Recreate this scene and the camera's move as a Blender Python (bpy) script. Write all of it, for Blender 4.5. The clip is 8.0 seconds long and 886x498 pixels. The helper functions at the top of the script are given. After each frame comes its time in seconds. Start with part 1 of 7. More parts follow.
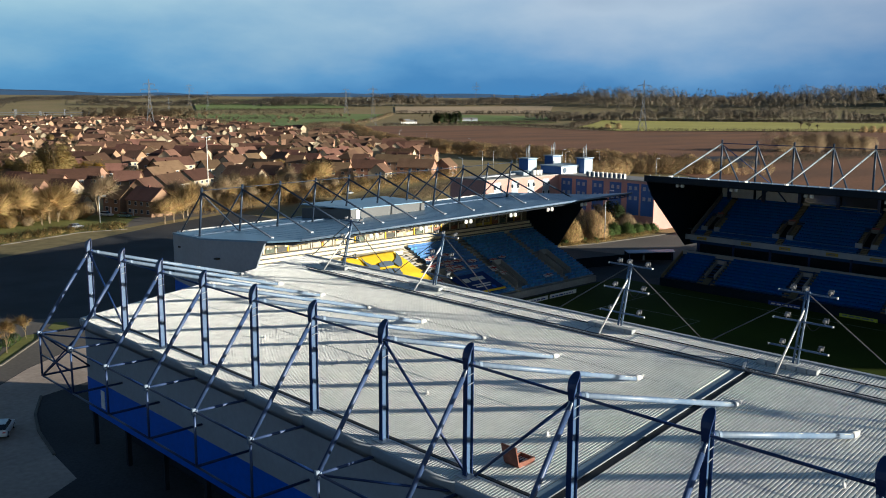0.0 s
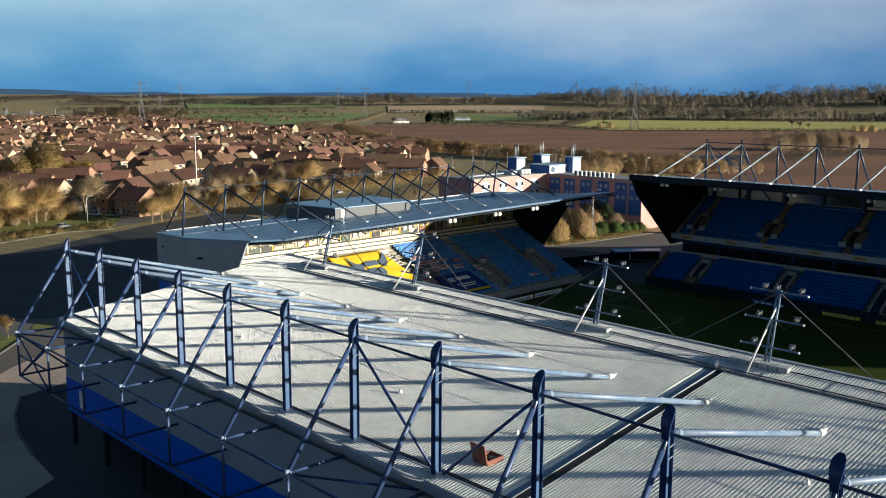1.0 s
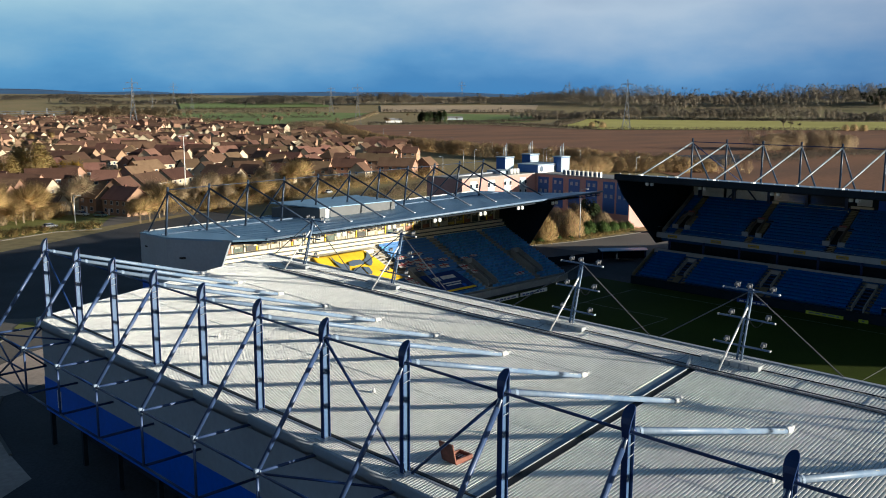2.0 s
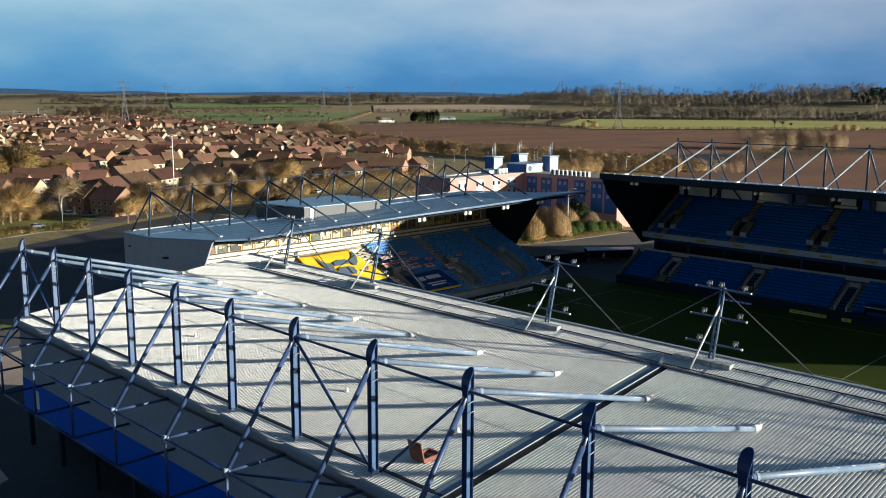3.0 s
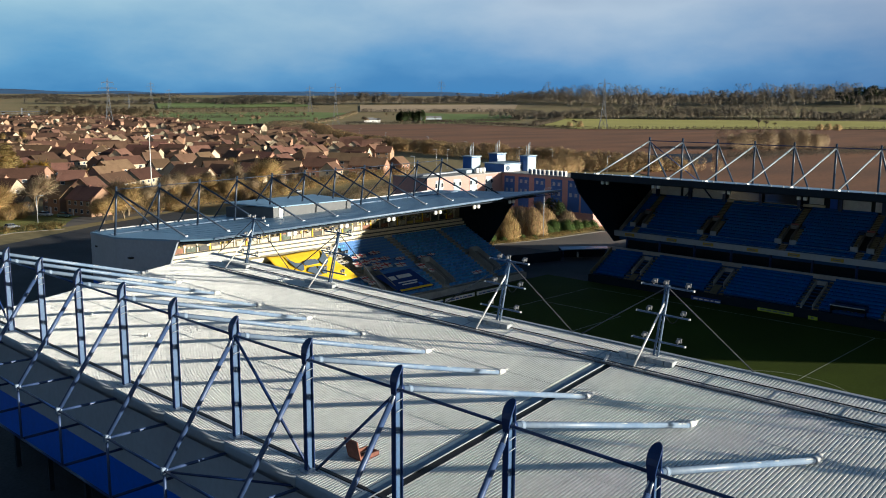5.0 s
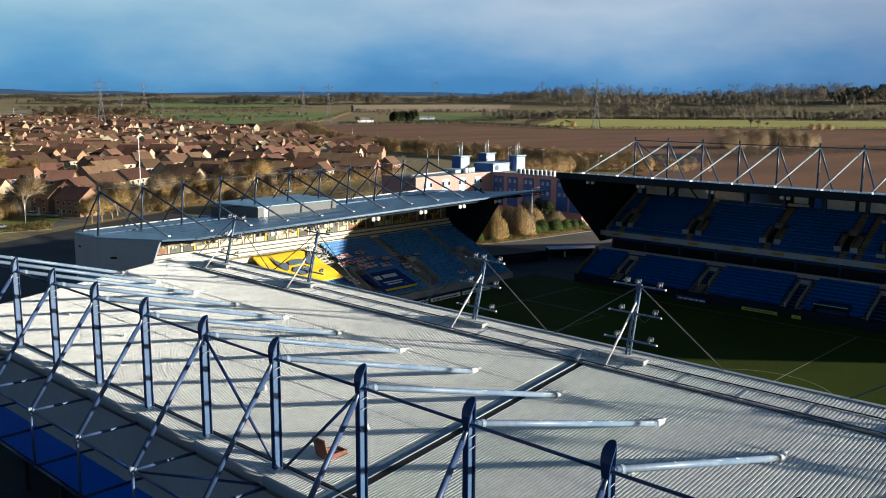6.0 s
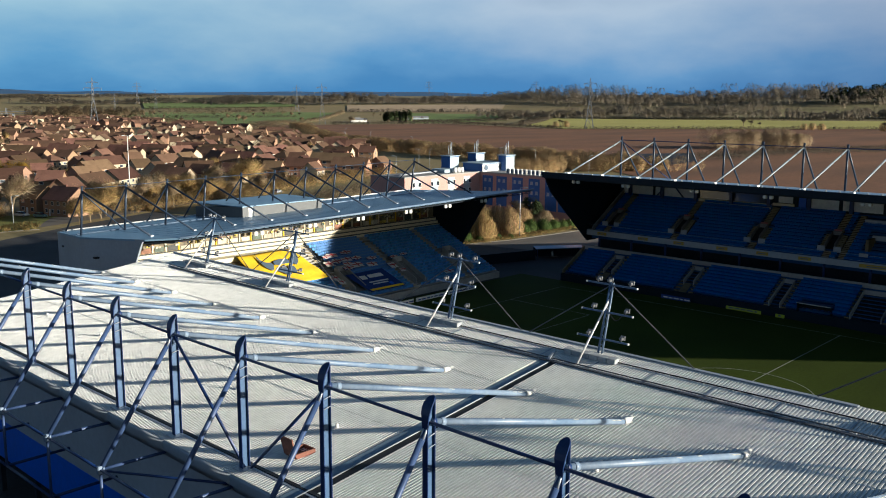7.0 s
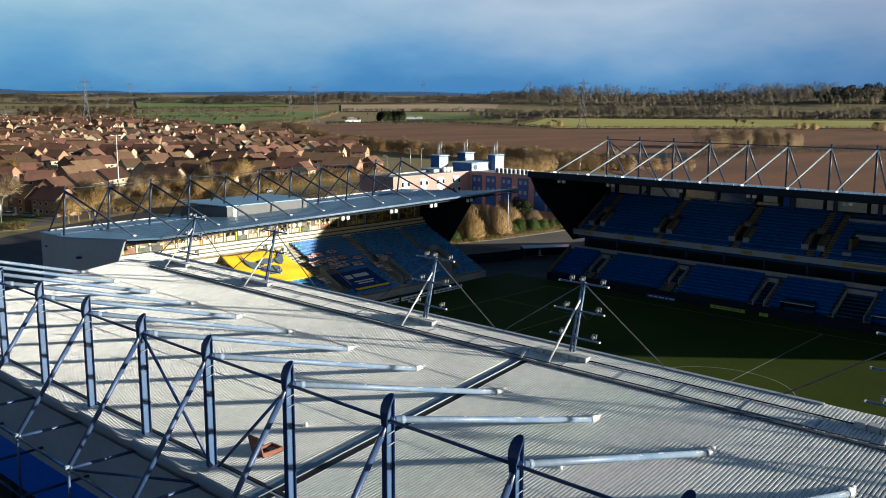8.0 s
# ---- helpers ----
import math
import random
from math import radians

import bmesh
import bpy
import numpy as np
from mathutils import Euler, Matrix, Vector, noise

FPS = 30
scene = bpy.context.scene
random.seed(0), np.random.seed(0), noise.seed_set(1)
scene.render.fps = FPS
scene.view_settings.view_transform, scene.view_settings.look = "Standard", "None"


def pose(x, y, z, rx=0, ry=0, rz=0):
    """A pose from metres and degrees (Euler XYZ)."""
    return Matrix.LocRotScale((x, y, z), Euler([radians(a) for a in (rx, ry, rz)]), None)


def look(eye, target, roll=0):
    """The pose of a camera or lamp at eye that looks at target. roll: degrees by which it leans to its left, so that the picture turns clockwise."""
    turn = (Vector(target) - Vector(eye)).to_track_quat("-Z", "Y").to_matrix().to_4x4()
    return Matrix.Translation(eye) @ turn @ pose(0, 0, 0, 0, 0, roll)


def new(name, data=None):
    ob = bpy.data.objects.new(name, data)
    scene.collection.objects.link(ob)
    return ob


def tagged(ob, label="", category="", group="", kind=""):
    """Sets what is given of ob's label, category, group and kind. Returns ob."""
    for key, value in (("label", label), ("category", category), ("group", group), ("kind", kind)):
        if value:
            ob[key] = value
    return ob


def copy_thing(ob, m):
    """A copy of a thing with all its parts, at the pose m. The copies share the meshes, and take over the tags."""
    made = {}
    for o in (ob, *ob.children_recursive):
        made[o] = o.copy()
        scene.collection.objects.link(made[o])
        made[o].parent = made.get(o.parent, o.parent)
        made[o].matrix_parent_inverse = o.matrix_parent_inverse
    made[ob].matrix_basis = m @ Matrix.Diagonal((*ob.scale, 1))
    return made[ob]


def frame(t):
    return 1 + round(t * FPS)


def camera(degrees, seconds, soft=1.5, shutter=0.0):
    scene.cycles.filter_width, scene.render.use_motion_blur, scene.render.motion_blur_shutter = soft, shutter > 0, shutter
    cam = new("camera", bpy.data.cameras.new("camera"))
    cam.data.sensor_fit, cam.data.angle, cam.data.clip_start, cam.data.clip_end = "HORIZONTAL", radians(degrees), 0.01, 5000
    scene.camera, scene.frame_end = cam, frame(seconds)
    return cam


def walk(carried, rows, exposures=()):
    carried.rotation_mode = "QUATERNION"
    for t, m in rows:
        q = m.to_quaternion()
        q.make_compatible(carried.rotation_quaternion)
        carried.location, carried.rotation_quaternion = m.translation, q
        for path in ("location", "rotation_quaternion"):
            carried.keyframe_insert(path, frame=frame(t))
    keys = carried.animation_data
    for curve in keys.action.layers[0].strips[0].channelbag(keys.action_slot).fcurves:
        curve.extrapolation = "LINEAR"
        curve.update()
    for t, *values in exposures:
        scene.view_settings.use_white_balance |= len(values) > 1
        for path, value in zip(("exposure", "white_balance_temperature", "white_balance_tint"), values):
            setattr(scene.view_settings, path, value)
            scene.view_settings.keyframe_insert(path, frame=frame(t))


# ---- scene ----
EXPOSURE = 0.9
cam = camera(53.2, 8.0, soft=1.0)
PATH = [
    (0.0, (-34.893, -11.319, 34.602), (33.80, 59.50, 18.29), 0.32),
    (0.8, (-34.122, -12.196, 34.618), (34.99, 58.20, 18.24), 0.31),
    (1.6, (-33.344, -13.081, 34.622), (36.18, 56.90, 18.20), 0.30),
    (2.4, (-32.558, -13.976, 34.617), (37.36, 55.60, 18.17), 0.30),
    (3.2, (-31.766, -14.884, 34.605), (38.55, 54.29, 18.14), 0.29),
    (4.0, (-30.967, -15.809, 34.587), (39.73, 52.98, 18.12), 0.29),
    (4.8, (-30.161, -16.752, 34.565), (40.90, 51.65, 18.10), 0.28),
    (5.6, (-29.350, -17.717, 34.540), (42.07, 50.32, 18.08), 0.27),
    (6.4, (-28.534, -18.707, 34.514), (43.23, 48.97, 18.05), 0.27),
    (7.2, (-27.712, -19.724, 34.489), (44.37, 47.60, 18.02), 0.26),
    (8.0, (-26.885, -20.771, 34.466), (45.51, 46.21, 17.97), 0.25),
]
walk(cam, [(t, look(eye, target, roll)) for t, eye, target, roll in PATH], exposures=[(0.0, EXPOSURE, 5520, 5), (8.0, EXPOSURE, 5520, 5)])

# ---- world and sun ----
SUN_DIR = Vector((0.402, -0.916, 0.171)).normalized()
world = bpy.data.worlds.new("sky")
scene.world = world
world.use_nodes = True


def build_sky():
    nt = world.node_tree
    nt.nodes.clear()
    N, L = nt.nodes.new, nt.links.new
    out, bg = N("ShaderNodeOutputWorld"), N("ShaderNodeBackground")
    sky = N("ShaderNodeTexSky")
    sky.sky_type, sky.sun_disc = "NISHITA", False
    sky.sun_elevation = math.asin(SUN_DIR.z)
    sky.sun_rotation = math.atan2(SUN_DIR.x, SUN_DIR.y)
    sky.air_density, sky.dust_density = 1.0, 0.6
    co = N("ShaderNodeTexCoord")
    sep = N("ShaderNodeSeparateXYZ")
    L(co.outputs["Generated"], sep.inputs[0])
    # broad cloud masses, drawn out along the horizon
    m1 = N("ShaderNodeMapping")
    m1.inputs["Scale"].default_value = (2.6, 2.6, 6.5)
    m1.inputs["Location"].default_value = (0.35, 0.1, 0.4)
    L(co.outputs["Generated"], m1.inputs[0])
    n1 = N("ShaderNodeTexNoise")
    n1.inputs["Scale"].default_value, n1.inputs["Detail"].default_value, n1.inputs["Roughness"].default_value = 1.3, 6.0, 0.5
    L(m1.outputs[0], n1.inputs[0])
    m2 = N("ShaderNodeMapping")
    m2.inputs["Scale"].default_value = (4.0, 4.0, 11.0)
    L(co.outputs["Generated"], m2.inputs[0])
    n2 = N("ShaderNodeTexNoise")
    n2.inputs["Scale"].default_value, n2.inputs["Detail"].default_value, n2.inputs["Roughness"].default_value = 2.4, 8.0, 0.55
    L(m2.outputs[0], n2.inputs[0])
    # height of the sky, made uneven by the clouds
    add = N("ShaderNodeMath")
    add.operation = "MULTIPLY_ADD"
    L(n1.outputs["Fac"], add.inputs[0])
    add.inputs[1].default_value = 0.13
    L(sep.outputs["Z"], add.inputs[2])
    add2 = N("ShaderNodeMath")
    add2.operation = "MULTIPLY_ADD"
    L(n2.outputs["Fac"], add2.inputs[0])
    add2.inputs[1].default_value = 0.055
    L(add.outputs[0], add2.inputs[2])
    ramp = N("ShaderNodeValToRGB")
    r = ramp.color_ramp
    r.elements[0].position, r.elements[0].color = 0.075, (0.085, 0.30, 0.60, 1)
    r.elements[1].position, r.elements[1].color = 1.0, (0.045, 0.09, 0.17, 1)
    for p, c in ((0.100, (0.095, 0.29, 0.57, 1)), (0.128, (0.19, 0.40, 0.66, 1)), (0.162, (0.39, 0.53, 0.70, 1)), (0.205, (0.62, 0.69, 0.77, 1)), (0.33, (0.20, 0.30, 0.44, 1)), (0.5, (0.07, 0.13, 0.22, 1))):
        e = r.elements.new(p)
        e.color = c
    L(add2.outputs[0], ramp.inputs[0])
    scale = N("ShaderNodeMixRGB")
    scale.blend_type, scale.inputs[0].default_value = "MULTIPLY", 1.0
    scale.inputs[2].default_value = (CLOUD, CLOUD, CLOUD, 1)
    # clearer, greener air towards the north
    side = N("ShaderNodeMapRange")
    side.inputs["From Min"].default_value, side.inputs["From Max"].default_value = 0.62, 0.97
    L(sep.outputs["Y"], side.inputs["Value"])
    tint = N("ShaderNodeMixRGB")
    tint.blend_type = "MULTIPLY"
    tint.inputs[2].default_value = (0.80, 1.03, 1.01, 1)
    L(side.outputs[0], tint.inputs[0])
    L(ramp.outputs[0], tint.inputs[1])
    # heavier cloud towards the east
    east = N("ShaderNodeMapRange")
    east.inputs["From Min"].default_value, east.inputs["From Max"].default_value = 0.50, 0.30
    L(sep.outputs["Y"], east.inputs["Value"])
    grey = N("ShaderNodeMixRGB")
    grey.blend_type = "MULTIPLY"
    grey.inputs[2].default_value = (0.74, 0.74, 0.80, 1)
    L(east.outputs[0], grey.inputs[0])
    L(tint.outputs[0], grey.inputs[1])
    L(grey.outputs[0], scale.inputs[1])
    # clear sky between the clouds higher up
    dim = N("ShaderNodeMixRGB")
    dim.blend_type, dim.inputs[0].default_value = "MULTIPLY", 1.0
    dim.inputs[2].default_value = (SKY, SKY, SKY, 1)
    L(sky.outputs[0], dim.inputs[1])
    gap = N("ShaderNodeMapRange")
    gap.inputs["From Min"].default_value, gap.inputs["From Max"].default_value = 0.25, 0.7
    gap.inputs["To Min"].default_value, gap.inputs["To Max"].default_value = 0.08, 0.35
    L(sep.outputs["Z"], gap.inputs["Value"])
    mix = N("ShaderNodeMixRGB")
    # the sky is clear round the sun
    sunny = N("ShaderNodeMapRange")
    sunny.inputs["From Min"].default_value, sunny.inputs["From Max"].default_value = 0.05, -0.7
    sunny.inputs["To Min"].default_value, sunny.inputs["To Max"].default_value = 0.0, 0.85
    L(sep.outputs["Y"], sunny.inputs["Value"])
    most = N("ShaderNodeMath")
    most.operation = "MAXIMUM"
    L(gap.outputs[0], most.inputs[0])
    L(sunny.outputs[0], most.inputs[1])
    L(most.outputs[0], mix.inputs[0])
    L(scale.outputs[0], mix.inputs[1])
    L(dim.outputs[0], mix.inputs[2])
    L(mix.outputs[0], bg.inputs["Color"])
    bg.inputs["Strength"].default_value = 1.0
    L(bg.outputs[0], out.inputs[0])


SKY, CLOUD = 0.042, 0.435
build_sky()
sun = new("sun", bpy.data.lights.new("sun", "SUN"))
sun.data.energy, sun.data.angle, sun.data.color = 5.6, radians(0.53), (1.0, 0.83, 0.61)
sun.matrix_world = look(SUN_DIR * 100, (0, 0, 0))


# ---- materials ----
def material(name, colour, rough=0.6, metal=0.0, spread=0.12, grain=4.0, stain=0.35, bump=0.0, bump_scale=30.0, per_object=0.0, per_island=0.0, spec=0.4, second=None, stretch=(1, 1, 1), thin=0.0):
    """Base colour with stains at a large and a small scale; second: the stains' colour; thin: the share of light that passes through."""
    m = bpy.data.materials.new(name)
    m.use_nodes = True
    nt = m.node_tree
    N, L = nt.nodes.new, nt.links.new
    b = nt.nodes["Principled BSDF"]
    b.inputs["Roughness"].default_value, b.inputs["Metallic"].default_value = rough, metal
    b.inputs["Specular IOR Level"].default_value = spec
    co, mp = N("ShaderNodeTexCoord"), N("ShaderNodeMapping")
    mp.inputs["Scale"].default_value = stretch
    L(co.outputs["Object"], mp.inputs[0])
    big, fine = N("ShaderNodeTexNoise"), N("ShaderNodeTexNoise")
    big.inputs["Scale"].default_value, big.inputs["Detail"].default_value = stain, 5.0
    fine.inputs["Scale"].default_value, fine.inputs["Detail"].default_value = grain, 6.0
    L(mp.outputs[0], big.inputs[0])
    L(mp.outputs[0], fine.inputs[0])
    dark = second or tuple(c * (1 - 2.2 * spread) for c in colour)
    mix = N("ShaderNodeMixRGB")
    rr = N("ShaderNodeMapRange")
    rr.inputs["From Min"].default_value, rr.inputs["From Max"].default_value = 0.38, 0.68
    L(big.outputs["Fac"], rr.inputs["Value"])
    L(rr.outputs[0], mix.inputs[0])
    mix.inputs[1].default_value, mix.inputs[2].default_value = (*colour, 1), (*dark, 1)
    hsv = N("ShaderNodeHueSaturation")
    L(mix.outputs[0], hsv.inputs["Color"])
    v = N("ShaderNodeMapRange")
    v.inputs["To Min"].default_value, v.inputs["To Max"].default_value = 1 - spread * 1.5, 1 + spread * 1.5
    v.inputs["From Min"].default_value, v.inputs["From Max"].default_value = 0.25, 0.75
    L(fine.outputs["Fac"], v.inputs["Value"])
    last = v.outputs[0]
    if per_object or per_island:
        src = N("ShaderNodeObjectInfo").outputs["Random"] if per_object else N("ShaderNodeNewGeometry").outputs["Random Per Island"]
        a = per_object or per_island
        w = N("ShaderNodeMapRange")
        w.inputs["To Min"].default_value, w.inputs["To Max"].default_value = 1 - a, 1 + a
        L(src, w.inputs["Value"])
        mul = N("ShaderNodeMath")
        mul.operation = "MULTIPLY"
        L(last, mul.inputs[0])
        L(w.outputs[0], mul.inputs[1])
        last = mul.outputs[0]
        w2 = N("ShaderNodeMapRange")
        w2.inputs["To Min"].default_value, w2.inputs["To Max"].default_value = 0.5 - a * 0.05, 0.5 + a * 0.05
        frac = N("ShaderNodeMath")
        frac.operation = "MULTIPLY"
        frac.inputs[1].default_value = 7.31
        fr2 = N("ShaderNodeMath")
        fr2.operation = "FRACT"
        L(src, frac.inputs[0])
        L(frac.outputs[0], fr2.inputs[0])
        L(fr2.outputs[0], w2.inputs["Value"])
        L(w2.outputs[0], hsv.inputs["Hue"])
    L(last, hsv.inputs["Value"])
    L(hsv.outputs[0], b.inputs["Base Color"])
    if bump:
        bn, bt = N("ShaderNodeBump"), N("ShaderNodeTexNoise")
        bt.inputs["Scale"].default_value, bt.inputs["Detail"].default_value = bump_scale, 4.0
        L(mp.outputs[0], bt.inputs[0])
        L(bt.outputs["Fac"], bn.inputs["Height"])
        bn.inputs["Strength"].default_value, bn.inputs["Distance"].default_value = bump, 0.05
        L(bn.outputs[0], b.inputs["Normal"])
    if thin:
        tr, mx = N("ShaderNodeBsdfTranslucent"), N("ShaderNodeMixShader")
        L(hsv.outputs[0], tr.inputs["Color"])
        mx.inputs[0].default_value = thin
        L(b.outputs[0], mx.inputs[1])
        L(tr.outputs[0], mx.inputs[2])
        L(mx.outputs[0], nt.nodes["Material Output"].inputs["Surface"])
    return m


ROOF_SHEET = material("pale_roof_sheet", (0.725, 0.72, 0.685), 0.42, 0.0, 0.06, 1.5, 0.10, per_object=0.04, spec=0.5, second=(0.64, 0.64, 0.62))
END_ROOF = material("blue_grey_roof_sheet", (0.19, 0.31, 0.44), 0.38, 0.1, 0.05, 2.0, 0.12, spec=0.5)
CLAD = material("grey_cladding", (0.32, 0.355, 0.4), 0.45, 0.0, 0.05, 2.0, 0.2)
CLAD_BLUE = material("royal_blue_cladding", (0.008, 0.105, 0.6), 0.4, 0.0, 0.06, 2.0, 0.2)
NAVY = material("navy_paint", (0.010, 0.030, 0.115), 0.38, 0.0, 0.10, 3.0, 0.6)
STEEL_BLUE = material("blue_steel_paint", (0.06, 0.112, 0.215), 0.4, 0.0, 0.10, 3.0, 0.8, second=(0.045, 0.088, 0.175))
# Darker copy of the blue steel paint, for struts that lie in shade
STRUT = material("shaded_strut_blue", (0.046, 0.077, 0.175), 0.42, 0.0, 0.10, 3.0, 0.8, second=(0.034, 0.06, 0.14))
TUBE = material("pale_blue_tube_paint", (0.125, 0.185, 0.285), 0.42, 0.0, 0.08, 4.0, 0.9, second=(0.21, 0.265, 0.35))
DROPPINGS = material("white_droppings", (0.72, 0.72, 0.68), 0.8, 0.0, 0.1, 8.0, 2.0)
BLACK = material("black_rubber", (0.012, 0.013, 0.016), 0.6, 0.0, 0.2, 6.0, 1.0)
WHITE = material("white_paint", (0.78, 0.77, 0.74), 0.45, 0.0, 0.06, 5.0, 1.0)
GALV = material("galvanised_steel", (0.46, 0.49, 0.53), 0.42, 0.45, 0.10, 8.0, 1.5)
TRAY = material("dark_cable_tray", (0.10, 0.105, 0.12), 0.55, 0.2, 0.2, 6.0, 1.5)
GUTTER = material("slate_blue_gutter", (0.19, 0.26, 0.33), 0.42, 0.1, 0.1, 3.0, 0.4)
CONCRETE = material("concrete", (0.36, 0.35, 0.33), 0.85, 0.0, 0.10, 3.0, 0.3, bump=0.2)
STAIR = material("tan_stair_concrete", (0.40, 0.34, 0.24), 0.85, 0.0, 0.12, 3.0, 0.4, bump=0.2)
CREAM = material("cream_wall_paint", (0.74, 0.66, 0.46), 0.7, 0.0, 0.05, 2.0, 0.25)
# Near-black: the deep shade under roofs and tiers is in the colour
SHADE_IN = material("shaded_interior", (0.016, 0.022, 0.032), 0.7, 0.0, 0.15, 2.0, 0.3, spec=0.15)
# South seats: blue deepened and red taken out for the stand's shade
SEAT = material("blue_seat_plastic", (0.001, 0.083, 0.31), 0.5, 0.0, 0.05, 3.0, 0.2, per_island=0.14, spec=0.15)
SEAT_END = material("pale_blue_seat", (0.085, 0.24, 0.5), 0.4, 0.0, 0.05, 3.0, 0.2, per_island=0.3)
MAST = material("dark_mast_paint", (0.03, 0.045, 0.075), 0.4, 0.0, 0.1, 3.0, 0.6)
BRACE_PALE = material("pale_brace_paint", (0.24, 0.28, 0.31), 0.4, 0.0, 0.1, 3.0, 0.6)
CONCRETE_DK = material("dark_concrete", (0.20, 0.195, 0.185), 0.85, 0.0, 0.12, 3.0, 0.3, bump=0.2)
GLASS_DARK = material("dark_glass", (0.02, 0.025, 0.035), 0.08, 0.0, 0.05, 2.0, 0.3, spec=0.6)
YELLOW = material("yellow_cloth", (0.85, 0.55, 0.015), 0.8, 0.0, 0.06, 2.0, 0.3, bump=0.6, bump_scale=1.2)
SLATE = material("slate_print", (0.10, 0.14, 0.20), 0.8, 0.0, 0.05, 2.0, 0.3)
RUST = material("brown_timber", (0.22, 0.085, 0.055), 0.7, 0.0, 0.15, 5.0, 1.0)
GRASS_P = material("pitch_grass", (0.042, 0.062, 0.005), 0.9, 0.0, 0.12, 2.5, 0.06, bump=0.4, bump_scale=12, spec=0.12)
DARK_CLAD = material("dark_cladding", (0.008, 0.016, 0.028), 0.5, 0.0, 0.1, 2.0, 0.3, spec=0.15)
PLANT_GREY = material("plant_room_grey", (0.10, 0.105, 0.11), 0.5, 0.0, 0.05, 2.0, 0.3)
# Darker copy of the tan stair, with the south stand's shade in it
STAIR_SHADED = material("shaded_tan_stair", (0.19, 0.155, 0.09), 0.85, 0.0, 0.14, 2.0, 0.5, bump=0.2)
# Terrace darkened to seat blue, so that rows merge in the stand's shade
TERRACE_BLUE = material("shaded_terrace_blue", (0.008, 0.055, 0.16), 0.9, 0.0, 0.12, 2.0, 0.3)
BALLAST = material("pale_concrete_block", (0.40, 0.42, 0.43), 0.8, 0.0, 0.12, 4.0, 0.8, bump=0.2)
TURQUOISE = material("turquoise_membrane", (0.06, 0.38, 0.46), 0.5, 0.0, 0.08, 3.0, 0.6)
TARMAC = material("tarmac", (0.042, 0.042, 0.047), 0.85, 0.0, 0.22, 3.0, 0.08, bump=0.2)


# ---- mesh helpers ----
def part(name, bm, mat, parent=None, label=""):
    me = bpy.data.meshes.new(name)
    bm.normal_update()
    bm.to_mesh(me)
    bm.free()
    for one in mat if isinstance(mat, (list, tuple)) else (mat,):
        me.materials.append(one)
    ob = new(name, me)
    if parent:
        ob.parent = parent
    if label:
        ob["label"] = label
    return ob


def shared(name, me, parent, m=None):
    ob = new(name, me)
    if parent:
        ob.parent = parent
    if m is not None:
        ob.matrix_basis = m
    return ob


def thing(name, label, category, group="", kind="", at=(0, 0, 0), turn=0.0):
    ob = new(name)
    ob.empty_display_size = 0.3
    ob.matrix_basis = pose(*at, 0, 0, turn)
    return tagged(ob, label, category, group, kind)


def from_data(name, verts, faces, mat, parent=None, label="", smooth=False, index=None):
    me = bpy.data.meshes.new(name)
    me.from_pydata([tuple(v) for v in verts], [], faces)
    for one in mat if isinstance(mat, (list, tuple)) else (mat,):
        me.materials.append(one)
    if index is not None:
        me.polygons.foreach_set("material_index", index)
    if smooth:
        me.polygons.foreach_set("use_smooth", [True] * len(me.polygons))
    me.update()
    ob = new(name, me)
    if parent:
        ob.parent = parent
    if label:
        ob["label"] = label
    return ob


def box(bm, lo, hi, bevel=0.0):
    v = [bm.verts.new((x, y, z)) for x in (lo[0], hi[0]) for y in (lo[1], hi[1]) for z in (lo[2], hi[2])]
    fs = [bm.faces.new([v[i] for i in f]) for f in ((0, 1, 3, 2), (4, 6, 7, 5), (0, 4, 5, 1), (2, 3, 7, 6), (0, 2, 6, 4), (1, 5, 7, 3))]
    if bevel:
        edges = list({e for f in fs for e in f.edges})
        bmesh.ops.bevel(bm, geom=edges, offset=bevel, segments=1, affect="EDGES")
    return bm


def tube(bm, a, b, r, n=8, r2=None, caps=True):
    a, b = Vector(a), Vector(b)
    q = (b - a).to_track_quat("Z", "Y")
    r2 = r if r2 is None else r2
    rings = []
    for p, rad in ((a, r), (b, r2)):
        rings.append([bm.verts.new(p + q @ Vector((math.cos(2 * math.pi * k / n) * rad, math.sin(2 * math.pi * k / n) * rad, 0))) for k in range(n)])
    for k in range(n):
        f = bm.faces.new((rings[0][k], rings[0][(k + 1) % n], rings[1][(k + 1) % n], rings[1][k]))
        f.smooth = n > 5
    if caps:
        bm.faces.new(rings[0][::-1])
        bm.faces.new(rings[1])
    return bm


def prism(bm, pts, vec):
    """A closed slab: the polygon pts swept by vec."""
    vec = Vector(vec)
    lo = [bm.verts.new(p) for p in pts]
    hi = [bm.verts.new(Vector(p) + vec) for p in pts]
    bm.faces.new(lo[::-1])
    bm.faces.new(hi)
    n = len(pts)
    for k in range(n):
        bm.faces.new((lo[k], lo[(k + 1) % n], hi[(k + 1) % n], hi[k]))
    bmesh.ops.recalc_face_normals(bm, faces=bm.faces)
    return bm


def B():
    return bmesh.new()


# ---- near stand ----
BAY = 7.5
COLS = [BAY * k for k in range(-5, 11)]
RISE, BASE = 0.117, 13.2
FRONT, REAR, END_L, END_R = 26.6, -0.92, 75.7, -40.0


def roof_z(x):
    return BASE + RISE * x


near = thing("grandstand", "stand with a pale ribbed metal roof, blue masts and blue walls", "stadium stand")


